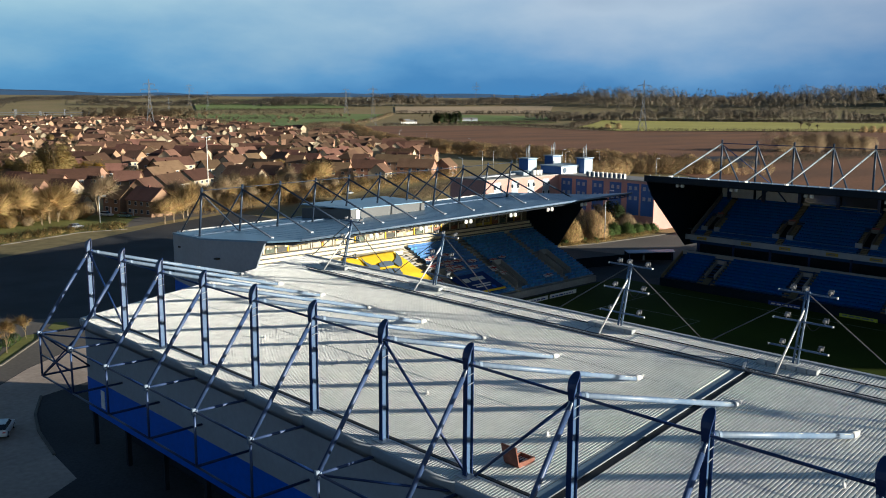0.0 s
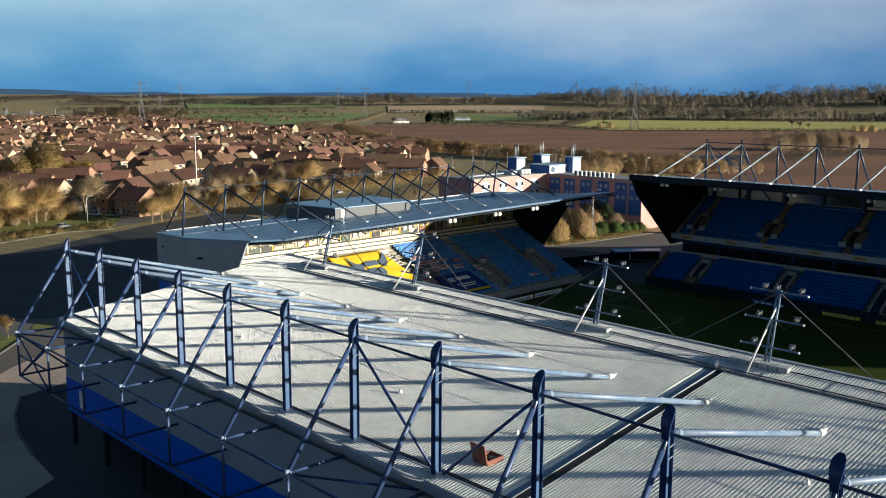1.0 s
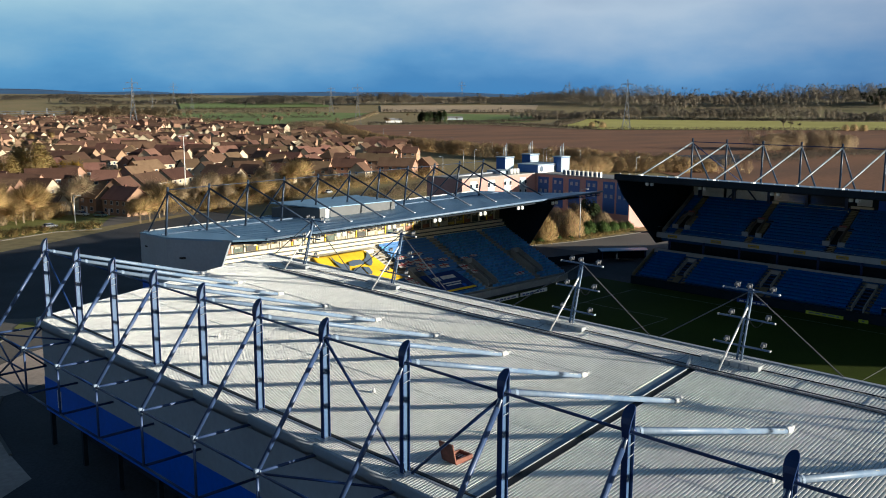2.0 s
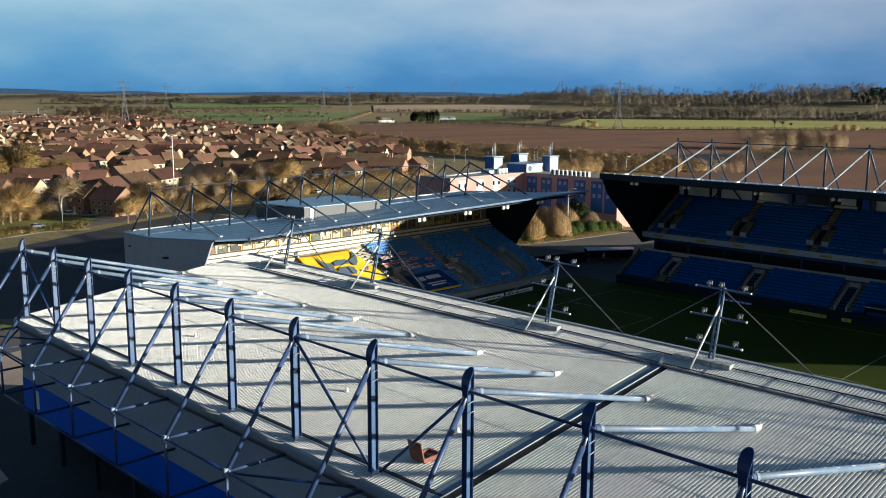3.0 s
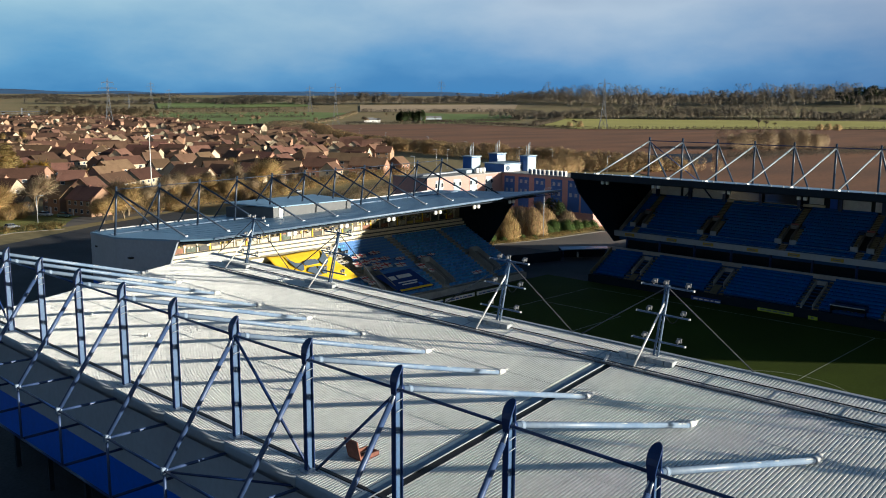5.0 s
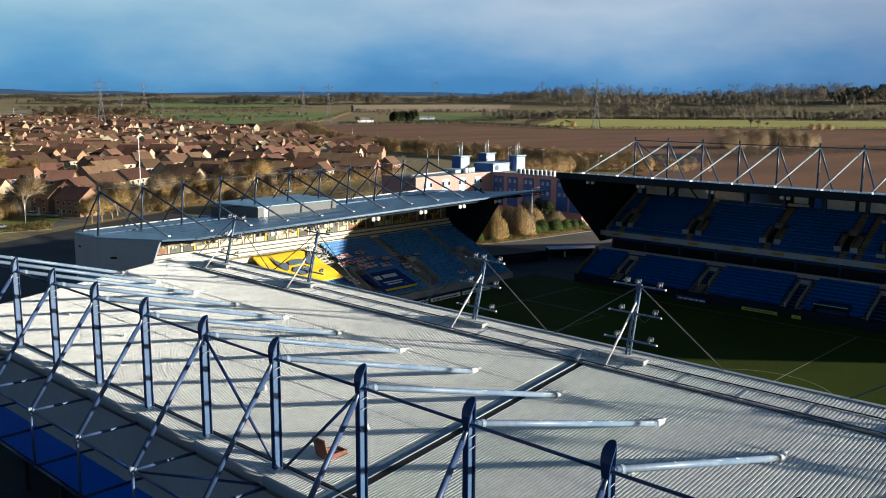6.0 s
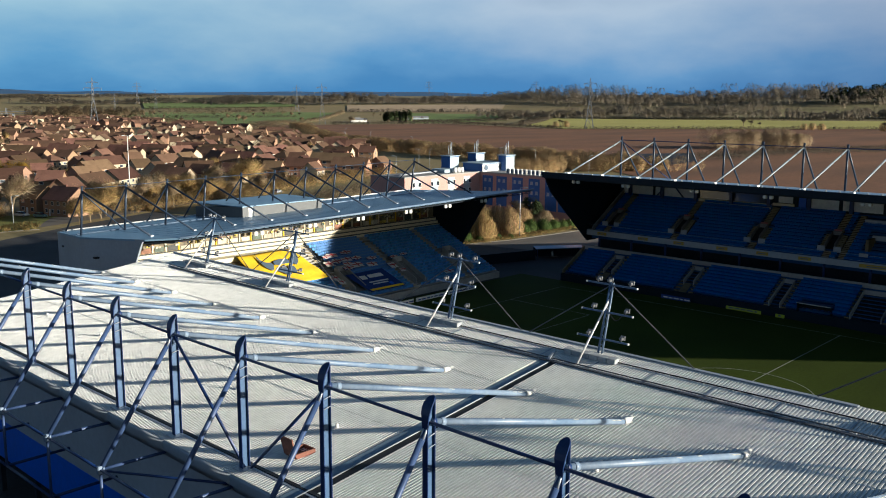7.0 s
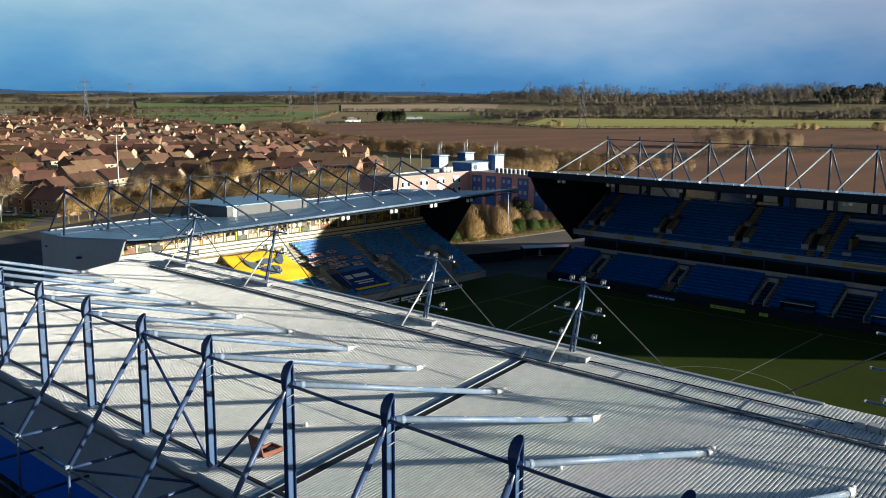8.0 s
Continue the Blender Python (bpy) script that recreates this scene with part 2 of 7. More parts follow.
def rib_panel(y0, y1, x0, x1, lift):
    """Trapezoid ribs that run up the slope; a sheet with thickness."""
    pitch, h = 0.23, 0.085
    n = max(1, round((y1 - y0) / pitch))
    p = (y1 - y0) / n
    prof = []
    for k in range(n):
        y = y0 + k * p
        prof += [(y, 0.0), (y + 0.44 * p, 0.0), (y + 0.51 * p, h), (y + 0.93 * p, h)]
    prof.append((y1, 0.0))
    verts, faces = [], []
    for x in (x0, x1):
        verts += [(x, y, roof_z(x) + z + lift) for y, z in prof]
    m = len(prof)
    for k in range(m - 1):
        faces.append((k, m + k, m + k + 1, k + 1))
    base = len(verts)
    verts += [(x, y, roof_z(x) - 0.12) for x in (x0, x1) for y in (y0, y1)]
    faces += [(base, base + 1, base + 3, base + 2), (*range(m), base + 1, base), (*range(2 * m - 1, m - 1, -1), base + 2, base + 3)]
    return verts, faces


for y0, y1 in [(COLS[k], COLS[k + 1]) for k in range(len(COLS) - 1)] + [(75.0, END_L), (END_R, COLS[0])]:
    spans = [(y0, y1)]
    if y0 == 15.0:
        spans = [(15.0, 16.55), (17.95, 22.5)]
    for a, b in spans:
        for j, (x0, x1) in enumerate(((REAR, 8.6), (8.6, 17.6), (17.6, FRONT))):
            v, f = rib_panel(a, b, x0, x1, 0.03 * j)
            from_data("roof_sheet", v, f, ROOF_SHEET, near)

v, f = rib_panel(16.55, 17.95, 22.9, FRONT, 0.06)
from_data("roof_sheet", v, f, ROOF_SHEET, near)

# box gutter over the movement joint
bm = B()
box(bm, (0, 0, 0), (23.6, 0.80, 0.03))
gut = part("gutter_tray", bm, GUTTER, near, "slate-blue flat gutter tray")
gut.matrix_basis = pose(-0.9, 17.16, roof_z(-0.9) + 0.075, 0, -math.degrees(math.atan(RISE)), 0)
bm = B()
tube(bm, (0, 0, 0), (24.2, 0, 0), 0.045)
rail = part("gutter_rail", bm, CLAD, near)
rail.matrix_basis = pose(-0.9, 17.13, roof_z(-0.9) + 0.13, 0, -math.degrees(math.atan(RISE)), 0)
bm = B()
box(bm, (FRONT - 0.28, -2.9, roof_z(FRONT) + 0.10), (FRONT + 0.10, END_L, roof_z(FRONT) + 0.19), 0.02)
part("front_flashing", bm, CLAD, near, "pale grey flashing along the front edge")
bm = B()
box(bm, (-0.9, 15.2, roof_z(-0.9) + 0.02), (-0.35, 16.9, roof_z(-0.6) + 0.14), 0.02)
part("gutter_membrane", bm, TURQUOISE, near, "turquoise waterproof membrane")
bm = B()
box(bm, (0, 0, 0), (24.2, 0.54, 0.10))
rail = part("rubber_joint", bm, BLACK, near, "black rubber joint strip")
rail.matrix_basis = pose(-0.9, 16.56, roof_z(-0.9) - 0.02, 0, -math.degrees(math.atan(RISE)), 0)
bm = B()
box(bm, (0, 0, 0), (1.9, 0.18, 0.22))
rail = part("gutter_bracket", bm, GALV, near)
rail.matrix_basis = pose(22.6, 17.2, roof_z(22.6) + 0.08, 0, -math.degrees(math.atan(RISE)), 20)

# edge trims
for x, w, name, mat, up in ((FRONT - 0.02, 0.16, "front_trim", GALV, 0.10),):
    bm = B()
    box(bm, (x, END_R, roof_z(x) - 0.35), (x + w, END_L, roof_z(x) + up), 0.02)
    part(name, bm, mat, near)
for y in (END_L, END_R - 0.15):
    bm = B()
    prism(bm, [(REAR, y, roof_z(REAR) - 0.35), (FRONT, y, roof_z(FRONT) - 0.35), (FRONT, y, roof_z(FRONT) + 0.09), (REAR, y, roof_z(REAR) + 0.09)], (0, 0.15, 0))
    part("end_trim", bm, GALV, near)

# the sheets run out to the eave, which rolls down to the wall;
# the roll takes the wall's grey to paint the shade past the bend
for y0, y1 in [(COLS[k], COLS[k + 1]) for k in range(len(COLS) - 1)] + [(75.0, END_L), (END_R, COLS[0])]:
    bm = B()
    roll = [(REAR + 0.02, 0.045)] + [(REAR - 0.13 * math.sin(radians(u)), 0.045 - 0.16 * (1 - math.cos(radians(u)))) for u in range(12, 91, 13)] + [(REAR - 0.13, -0.5), (REAR + 0.30, -1.2), (REAR + 0.02, -0.3)]
    prism(bm, [(x, y0, roof_z(REAR) + z) for x, z in roll], (0, y1 - y0, 0))
    for face in bm.faces:
        face.smooth = len(face.verts) == 4
    part("eave_roll", bm, CLAD, near, "smooth rolled eave, greyed for the shade past its bend")
# rear walls, grey over blue over an open ground storey painted dark for shade
for z0, z1, mat, name, t in ((7.1, 12.78, CLAD, "upper_wall", 0.30), (3.6, 7.1, CLAD_BLUE, "lower_wall", 0.34)):
    bm = B()
    box(bm, (-0.60 - (t - 0.30), END_R, z0), (-0.25, END_L - 0.1, z1))
    part(name, bm, mat, near)
    for y in (END_R,):
        bm = B()
        top0, top1 = (z1, z1) if z1 < 12 else (roof_z(0) - 0.4, roof_z(22) - 0.4)
        prism(bm, [(-0.25, y, z0), (20.0, y, z0), (22.0, y, top1), (-0.25, y, top0)], (0, 0.34 if z1 < 12 else 0.3, 0))
        part("end_" + name, bm, mat, near)
bm = B()
box(bm, (2.6, END_R + 1, 0), (2.9, END_L - 1, 7.0))
part("ground_storey_wall", bm, SHADE_IN, near)
for y in COLS:
    bm = B()
    box(bm, (-0.5, y - 0.2, 0), (-0.1, y + 0.2, 3.6))
    part("pier", bm, SHADE_IN, near)
bm = B()
box(bm, (-0.70, 71.6, 4.6), (-0.63, 72.4, 6.4))
part("wall_sign", bm, WHITE, near, "pale panel on the blue wall")
# the dark rail along the foot of the masts
bm = B()
box(bm, (0.30, END_R, roof_z(0.3) - 0.02), (0.62, END_L, roof_z(0.3) + 0.13), 0.03)
part("foot_strip", bm, BLACK, near, "black sealing strip along the feet of the masts")
bm = B()
box(bm, (0.12, END_R, roof_z(0.2) + 0.02), (0.29, END_L, roof_z(0.2) + 0.10), 0.01)
part("foot_flashing", bm, GALV, near, "pale metal flashing beside the strip")

# masts
mesh_col = {}


def mast_meshes():
    bm = B()
    z0, z1 = 0.1, 7.0
    box(bm, (-0.22, -0.025, z0), (0.22, 0.025, z1))
    mesh_col["web"] = part("web", bm, STEEL_BLUE).data
    bm = B()
    box(bm, (-0.27, -0.17, z0), (-0.22, 0.17, z1 - 0.45), 0.008)
    mesh_col["flange"] = part("flange", bm, NAVY).data
    bm = B()
    box(bm, (0.22, -0.17, z0), (0.27, 0.17, z1 + 0.86), 0.008)
    mesh_col["flange_in"] = part("flange", bm, NAVY).data
    bm = B()
    # the outer flange widens and curls over the head
    curl = [(-0.275, 6.5, 0.17), (-0.285, 6.85, 0.20), (-0.27, 7.15, 0.25), (-0.20, 7.42, 0.28), (-0.07, 7.65, 0.28), (0.08, 7.82, 0.24), (0.21, 7.93, 0.16), (0.29, 7.97, 0.06)]
    rows_ = [[bm.verts.new((x + dx, s * w, z + dz)) for x, z, w in curl] for s, dx, dz in ((-1, 0, 0), (1, 0, 0), (1, 0.05, -0.05), (-1, 0.05, -0.05))]
    for r0, r1 in ((0, 1), (1, 2), (2, 3), (3, 0)):
        for i in range(len(curl) - 1):
            bm.faces.new((rows_[r0][i], rows_[r1][i], rows_[r1][i + 1], rows_[r0][i + 1]))
    for i in (0, len(curl) - 1):
        bm.faces.new([r[i] for r in rows_])
    bmesh.ops.recalc_face_normals(bm, faces=bm.faces)
    mesh_col["head"] = part("head_plate", bm, NAVY).data
    bm = B()
    prism(bm, [(-0.22, -0.025, 7.0), (0.22, -0.025, 7.0), (0.22, -0.025, 7.85), (0.08, -0.025, 7.74), (-0.07, -0.025, 7.58), (-0.18, -0.025, 7.36), (-0.22, -0.025, 7.15)], (0, 0.05, 0))
    mesh_col["web_top"] = part("web", bm, STEEL_BLUE).data
    for k, z in enumerate((5.6, 6.15, 6.7)):
        bm = B()
        tube(bm, (-0.22, -0.16, z - 0.05), (0.24, -0.16, z + 0.05), 0.022, 6)
        mesh_col["rung%d" % k] = part("rung", bm, CLAD).data
    bm = B()
    tube(bm, (0.12, 0, 6.745), (0.34, 0, 6.685), 0.21, 12)
    mesh_col["collar"] = part("tie_collar", bm, NAVY).data
    bm = B()
    for s in (-0.1, 0.1):
        tube(bm, (-0.16, s, 6.62), (-0.50, s * 0.8, 6.02), 0.045, 6, 0.07)
    mesh_col["fork"] = part("strut_fork", bm, GALV).data
    bm = B()
    rg = random.Random(5)
    for _ in range(16):
        p = Vector((0.1, 0, 6.75)).lerp(Vector((17.25, 0, 2.10)), 0.97 - 0.75 * rg.random() ** 2)
        a = rg.uniform(-0.5, 0.9)
        w, l = rg.uniform(0.02, 0.05), rg.uniform(0.08, 0.35)
        n = Vector((0.26 * math.cos(a), -math.sin(a), 0.965 * math.cos(a)))
        t1, t2 = Vector((0.965, 0, -0.262)), n.cross(Vector((0.965, 0, -0.262)))
        c = p + n * 0.174
        ring = [bm.verts.new(c + t1 * l * math.cos(q * 1.047) + t2 * w * math.sin(q * 1.047) + n * 0.012) for q in range(6)]
        bm.faces.new(ring)
    bmesh.ops.solidify(bm, geom=bm.faces[:], thickness=0.01)
    mesh_col["spots"] = part("stain", bm, DROPPINGS).data
    bm = B()
    box(bm, (-0.55, -0.5, 0.02), (0.5, 0.5, 0.10), 0.02)
    mesh_col["plate"] = part("base_plate", bm, GALV).data
    bm = B()
    tube(bm, (0.1, 0, 6.75), (17.25, 0, 2.10), 0.175, 12)
    for d in (0.035,):
        p = Vector((0.1, 0, 6.75)).lerp(Vector((17.25, 0, 2.10)), d)
        tube(bm, p, p + Vector((0.3, 0, -0.082)), 0.20, 12)
    mesh_col["tie"] = part("tie_tube", bm, TUBE).data
    bm = B()
    tube(bm, (16.9, 0, 2.195), (17.5, 0, 2.04), 0.235, 10, 0.30)
    tube(bm, (17.5, 0, 2.04), (18.35, 0, 2.14), 0.30, 10, 0.10)
    box(bm, (17.3, -0.3, 1.98 + 0.04), (18.0, 0.3, 2.12 - 0.02))
    mesh_col["cap"] = part("tie_cap", bm, WHITE).data
    bm = B()
    a, b = Vector((-0.1, 0, 6.55)), Vector((-5.2, 0, -0.7))
    tube(bm, a.lerp(b, 0.07), b, 0.155, 10)
    tube(bm, a, a.lerp(b, 0.08), 0.08, 8, 0.155)
    mesh_col["strut"] = part("outrigger_strut", bm, STRUT).data
    bm = B()
    tube(bm, (-5.2, 0, -0.7), (-0.6, 0, -0.85), 0.11, 8)
    mesh_col["inner"] = part("inward_strut", bm, STRUT).data
    bm = B()
    tube(bm, (-5.2, 0, -0.6), (-5.2, 0, -4.9), 0.10, 8)
    mesh_col["leg"] = part("outrigger_leg", bm, STRUT).data
    bm = B()
    tube(bm, (-5.2, 0, -4.9), (-0.6, 0, -4.9), 0.11, 8)
    mesh_col["low"] = part("lower_strut", bm, NAVY).data
    bm = B()
    box(bm, (-5.42, -0.14, -0.98), (-4.98, 0.14, -0.45), 0.05)
    mesh_col["node"] = part("node_plate", bm, TUBE).data
    bm = B()
    tube(bm, (-0.55, 0, 0.35), (-0.45, 0, 5.9), 0.02, 5, caps=False)
    for ob in [o for o in scene.objects if o.data in mesh_col.values()]:
        bpy.data.objects.remove(ob)
    bm.free()


mast_meshes()
for y in COLS:
    col = new("mast")
    col.empty_display_size = 0.3
    col.parent = near
    col.matrix_basis = pose(0, y, BASE)
    for nm, key in (("web", "web"), ("flange", "flange"), ("head_plate", "head"), ("base_plate", "plate"), ("tie_tube", "tie"), ("tie_cap", "cap"), ("outrigger_strut", "strut"),
                    ("inward_strut", "inner"), ("outrigger_leg", "leg"), ("lower_strut", "low"), ("node_plate", "node"), ("web", "web_top"), ("rung", "rung0"), ("rung", "rung1"), ("rung", "rung2"), ("tie_collar", "collar"), ("strut_fork", "fork"), ("stain", "spots")):
        one = shared(nm, mesh_col[key], col)
        if nm == "stain":
            tagged(one, kind="stuff")
    shared("flange", mesh_col["flange_in"], col)
for a, b in zip(COLS[:-1], COLS[1:]):
    for nm, p, q, r, mat in (("ridge_tube", (0.05, a, BASE + 6.72), (0.05, b, BASE + 6.72), 0.085, NAVY),
                             ("outer_tube", (-5.2, a, BASE - 0.7), (-5.2, b, BASE - 0.7), 0.09, NAVY),
                             ("outer_low_tube", (-5.2, a, BASE - 4.9), (-5.2, b, BASE - 4.9), 0.09, NAVY)):
        bm = B()
        tube(bm, p, q, r)
        part(nm, bm, mat, near)
for (ya, yb) in ((30.0, 22.5), (15.0, 22.5), (75.0, 67.5), (-22.5, -15.0)):
    bm = B()
    tube(bm, (0.05, ya, BASE + 6.6), (0.15, yb + (0.45 if ya > yb else -0.45), BASE + 0.15), 0.095)
    part("brace", bm, NAVY, near)
# braced end frame
for p, q in (((-5.2, 75, 12.5), (-5.2, 67.5, 8.3)), ((-5.2, 75, 8.3), (-5.2, 67.5, 12.5)), ((-5.2, 75, 12.5), (-0.6, 75, 8.3)), ((-5.2, 75, 8.3), (-0.6, 75, 12.4)),
             ((-5.2, 75, 12.45), (-0.6, 67.5, 12.4)), ((-5.2, 75, 10.4), (-5.2, 67.5, 10.4)), ((-5.2, 22.5, 12.45), (-0.6, 15, 12.4)), ((-5.2, 30, 12.45), (-0.6, 22.5, 12.4))):
    bm = B()
    tube(bm, p, q, 0.085)
    part("end_brace", bm, NAVY, near)

# front cable tray, walkway line and roof lights
bm = B()
box(bm, (22.48, END_R, roof_z(22.6) + 0.09), (22.72, END_L - 6, roof_z(22.7) + 0.2))
part("cable_tray", bm, TRAY, near, "dark cable tray along the roof's front")
for x in (22.98, 24.75):
    bm = B()
    tube(bm, (x, END_R, roof_z(x) + 0.2), (x, END_L - 5, roof_z(x) + 0.2), 0.045, 6)
    part("tray_rail", bm, BLACK if x > 23 else TRAY, near)
rng = random.Random(4)
for k in range(24):
    y = -30 + k * 4.4
    bm = B()
    prism(bm, [(22.8, y, roof_z(22.8) + 0.15), (24.7, y, roof_z(24.7) + 0.15), (24.7, y + 0.12, roof_z(24.7) + 0.15), (22.8, y + 0.12, roof_z(22.8) + 0.15)], (0, 0, 0.02))
    part("tray_rung", bm, CLAD, near)
# the seating under the roof and the pitch-side wall
bm = B()
prism(bm, [(4, END_R + 1, 9.3), (20.5, END_R + 1, 1.2), (20.5, END_R + 1, 0), (4, END_R + 1, 0)], (0, END_L - END_R - 2, 0))
part("terrace", bm, CONCRETE, near)

# ---- things on the near roof ----
hatch = thing("roof_hatch", "open brown timber roof hatch on the ribbed roof", "roof hatch", at=(3.0, 21.1, roof_z(3.0) + 0.06))
bm = B()
for lo, hi in (((-0.7, -0.55, 0), (0.7, -0.45, 0.3)), ((-0.7, 0.45, 0), (0.7, 0.55, 0.3)), ((-0.7, -0.45, 0), (-0.6, 0.45, 0.3)), ((0.6, -0.45, 0), (0.7, 0.45, 0.3))):
    box(bm, lo, hi)
part("kerb", bm, RUST, hatch)
# black slab in place of the shade inside the open hatch
bm = B()
box(bm, (-0.66, -0.42, 0.0), (0.66, 0.42, 0.05))
part("shaft", bm, BLACK, hatch)
bm = B()
box(bm, (-0.75, -0.58, 0), (-0.66, 0.58, 1.25), 0.01)
lid = part("lid", bm, RUST, hatch, "hinged lid, standing open")
lid.matrix_basis = pose(-0.05, 0, 0.28, 0, -14, 0)


def floodlight_mast(y):
    m = thing("floodlight_mast", "steel floodlight mast with three crossbars on the roof edge", "floodlight", "floodlights on the roof", at=(25.8, y, roof_z(25.8) + 0.08))
    for s in (-0.17, 0.17):
        bm = B()
        tube(bm, (0, s, 0), (1.3, s * 0.7, 5.1), 0.085, 8)
        part("pole", bm, STEEL_BLUE if s > 0 else TUBE, m)
    for k in range(7):
        bm = B()
        tube(bm, (0.13 + 0.164 * k, -0.16, 0.5 + 0.65 * k), (0.19 + 0.164 * k, 0.16, 0.75 + 0.65 * k), 0.025, 5)
        part("rung", bm, GALV, m)
    bm = B()
    tube(bm, (-2.7, 0.2, -0.3), (1.0, 0, 3.9), 0.075, 8)
    part("leg", bm, WHITE, m, "pale raking leg")
    for s in (-7.3, 7.3):
        bm = B()
        tube(bm, (1.27, 0, 4.95), (0.75, s, 0.05), 0.05, 5)
        part("guy_cable", bm, TRAY, m)
    for j, (z, w) in enumerate(((4.95, 2.12), (2.97, 2.16), (1.05, 2.16))):
        bx = z * 0.252
        bm = B()
        box(bm, (bx - 0.07, -w, z - 0.06), (bx + 0.07, w, z + 0.06), 0.01)
        bar = part("crossbar", bm, STEEL_BLUE, m)
        for yy in (-1.58, 1.22) if j else (-1.58, 0.2, 1.14):
            bm = B()
            tube(bm, (bx, yy, z + 0.06), (bx, yy, z + 0.18), 0.04, 6)
            box(bm, (bx - 0.13, yy - 0.13, z + 0.18), (bx + 0.16, yy + 0.13, z + 0.40), 0.05)
            prism(bm, [(bx + 0.16, yy - 0.18, z + 0.14), (bx + 0.22, yy - 0.18, z + 0.15), (bx + 0.30, yy - 0.18, z + 0.47), (bx + 0.16, yy - 0.18, z + 0.44)], (0, 0.36, 0))
            part("floodlight", bm, FLOOD, bar, "grey floodlight head")
        for s in (-1, 1):
            part("bar_end", box(B(), (bx - 0.075, s * w - 0.06, z - 0.065), (bx + 0.075, s * w + 0.06, z + 0.065), 0.01), WHITE, bar)
    for k in range(6):
        bm = B()
        box(bm, (-1.5, -2.2 + k * 0.74, -0.12), (-0.85, -1.52 + k * 0.74, 0.27), 0.03)
        part("ballast_block", bm, BALLAST, m, "concrete ballast block")
    bm = B()
    for k in range(6):
        a, b = k / 6, (k + 1) / 6
        tube(bm, (0.78, -1.3 + 1.1 * a, 2.95 - 0.5 * math.sin(math.pi * a)), (0.78, -1.3 + 1.1 * b, 2.95 - 0.5 * math.sin(math.pi * b)), 0.03, 5)
    part("cable", bm, BLACK, m)
    return m


FLOOD = material("floodlight_casing", (0.20, 0.205, 0.22), 0.35, 0.3, 0.1, 6.0, 1.0)
for y in (67.5, 52.5, 30.0, 15.0, -7.5, -22.5):
    floodlight_mast(y)


def roof_vent(x, y):
    v = thing("roof_vent", "small white cone vent on the ribbed roof", "vent", "vents on the roof", at=(x, y, roof_z(x) + 0.07))
    bm = B()
    tube(bm, (0, 0, 0), (0, 0, 0.32), 0.16, 8, 0.06)
    part("cone", bm, WHITE, v)
    bm = B()
    tube(bm, (0, 0, -0.05), (0, 0, 0.03), 0.22, 8)
    part("flange", bm, WHITE, v)


for x, y in ((11.2, 5.6), (6.6, 22.0), (6.6, 33.0), (6.6, 43.5), (6.6, 54.0), (6.6, 65.0)):
    roof_vent(x, y)

# ---- end stand ----
end = thing("end_stand", "end stand with a blue-grey roof, roof masts and cream rear wall", "stadium stand")


def end_z(x, y):
    return 15.9 + 0.056 * (90.3 - y) + 0.016 * (x - 31)


# standing-seam roof pieces
strips = [(27.6, 34.0)] + [(34.0 + 7.25 * k, 34.0 + 7.25 * (k + 1)) for k in range(10)]
for x0, x1 in strips[1:]:
    bm = B()
    prism(bm, [(x, y, end_z(x, y) - 0.25) for x, y in ((x0, 87.4), (x1, 87.4), (x1, 115.3), (x0, 115.3))], (0, 0, 0.25))
    panel = part("roof_panel", bm, END_ROOF, end)
    for k in range(5):
        bm = B()
        x = x0 + (k + 0.5) * (x1 - x0) / 5
        prism(bm, [(x + d, y, end_z(x, y) - 0.01) for d, y in ((-0.03, 87.4), (0.03, 87.4), (0.03, 115.3), (-0.03, 115.3))], (0, 0, 0.045))
        part("seam", bm, END_ROOF, panel)
for plan in ([(29.6, 115.5), (27.9, 104.0), (30.7, 90.6), (34.0, 87.4), (34.0, 115.3)], [(106.5, 87.4), (112.5, 87.4), (106.5, 93.5)]):
    bm = B()
    prism(bm, [(x, y, end_z(x, y) - 0.25) for x, y in plan], (0, 0, 0.25))
    part("roof_panel", bm, END_ROOF, end)
bm = B()
tube(bm, (34.0, 87.35, end_z(34, 87.4) - 0.05), (112.4, 87.35, end_z(112.4, 87.4) - 0.05), 0.16, 10)
part("front_gutter", bm, TUBE, end, "pale rounded gutter")
for pa, pb, nm in (((30.3, 115.3), (106.5, 115.3), "rear_upstand"), ((29.0, 107.4), (104.0, 107.4), "roof_step")):
    bm = B()
    a, b = Vector((*pa, end_z(*pa) + 0.08)), Vector((*pb, end_z(*pb) + 0.08))
    tube(bm, a, b, 0.12, 6)
    part(nm, bm, WHITE if nm == "rear_upstand" else TUBE, end)


def wall_strip(parent, pts, name, mat, thick=0.3):
    """An upright wall over a plan line from p to q, with the given lower and upper heights at each end."""
    (x0, y0, a0, b0), (x1, y1, a1, b1) = pts
    d = Vector((y0 - y1, x1 - x0, 0)).normalized() * thick
    bm = B()
    prism(bm, [(x0, y0, a0), (x1, y1, a1), (x1, y1, b1), (x0, y0, b0)], d)
    return part(name, bm, mat, parent)


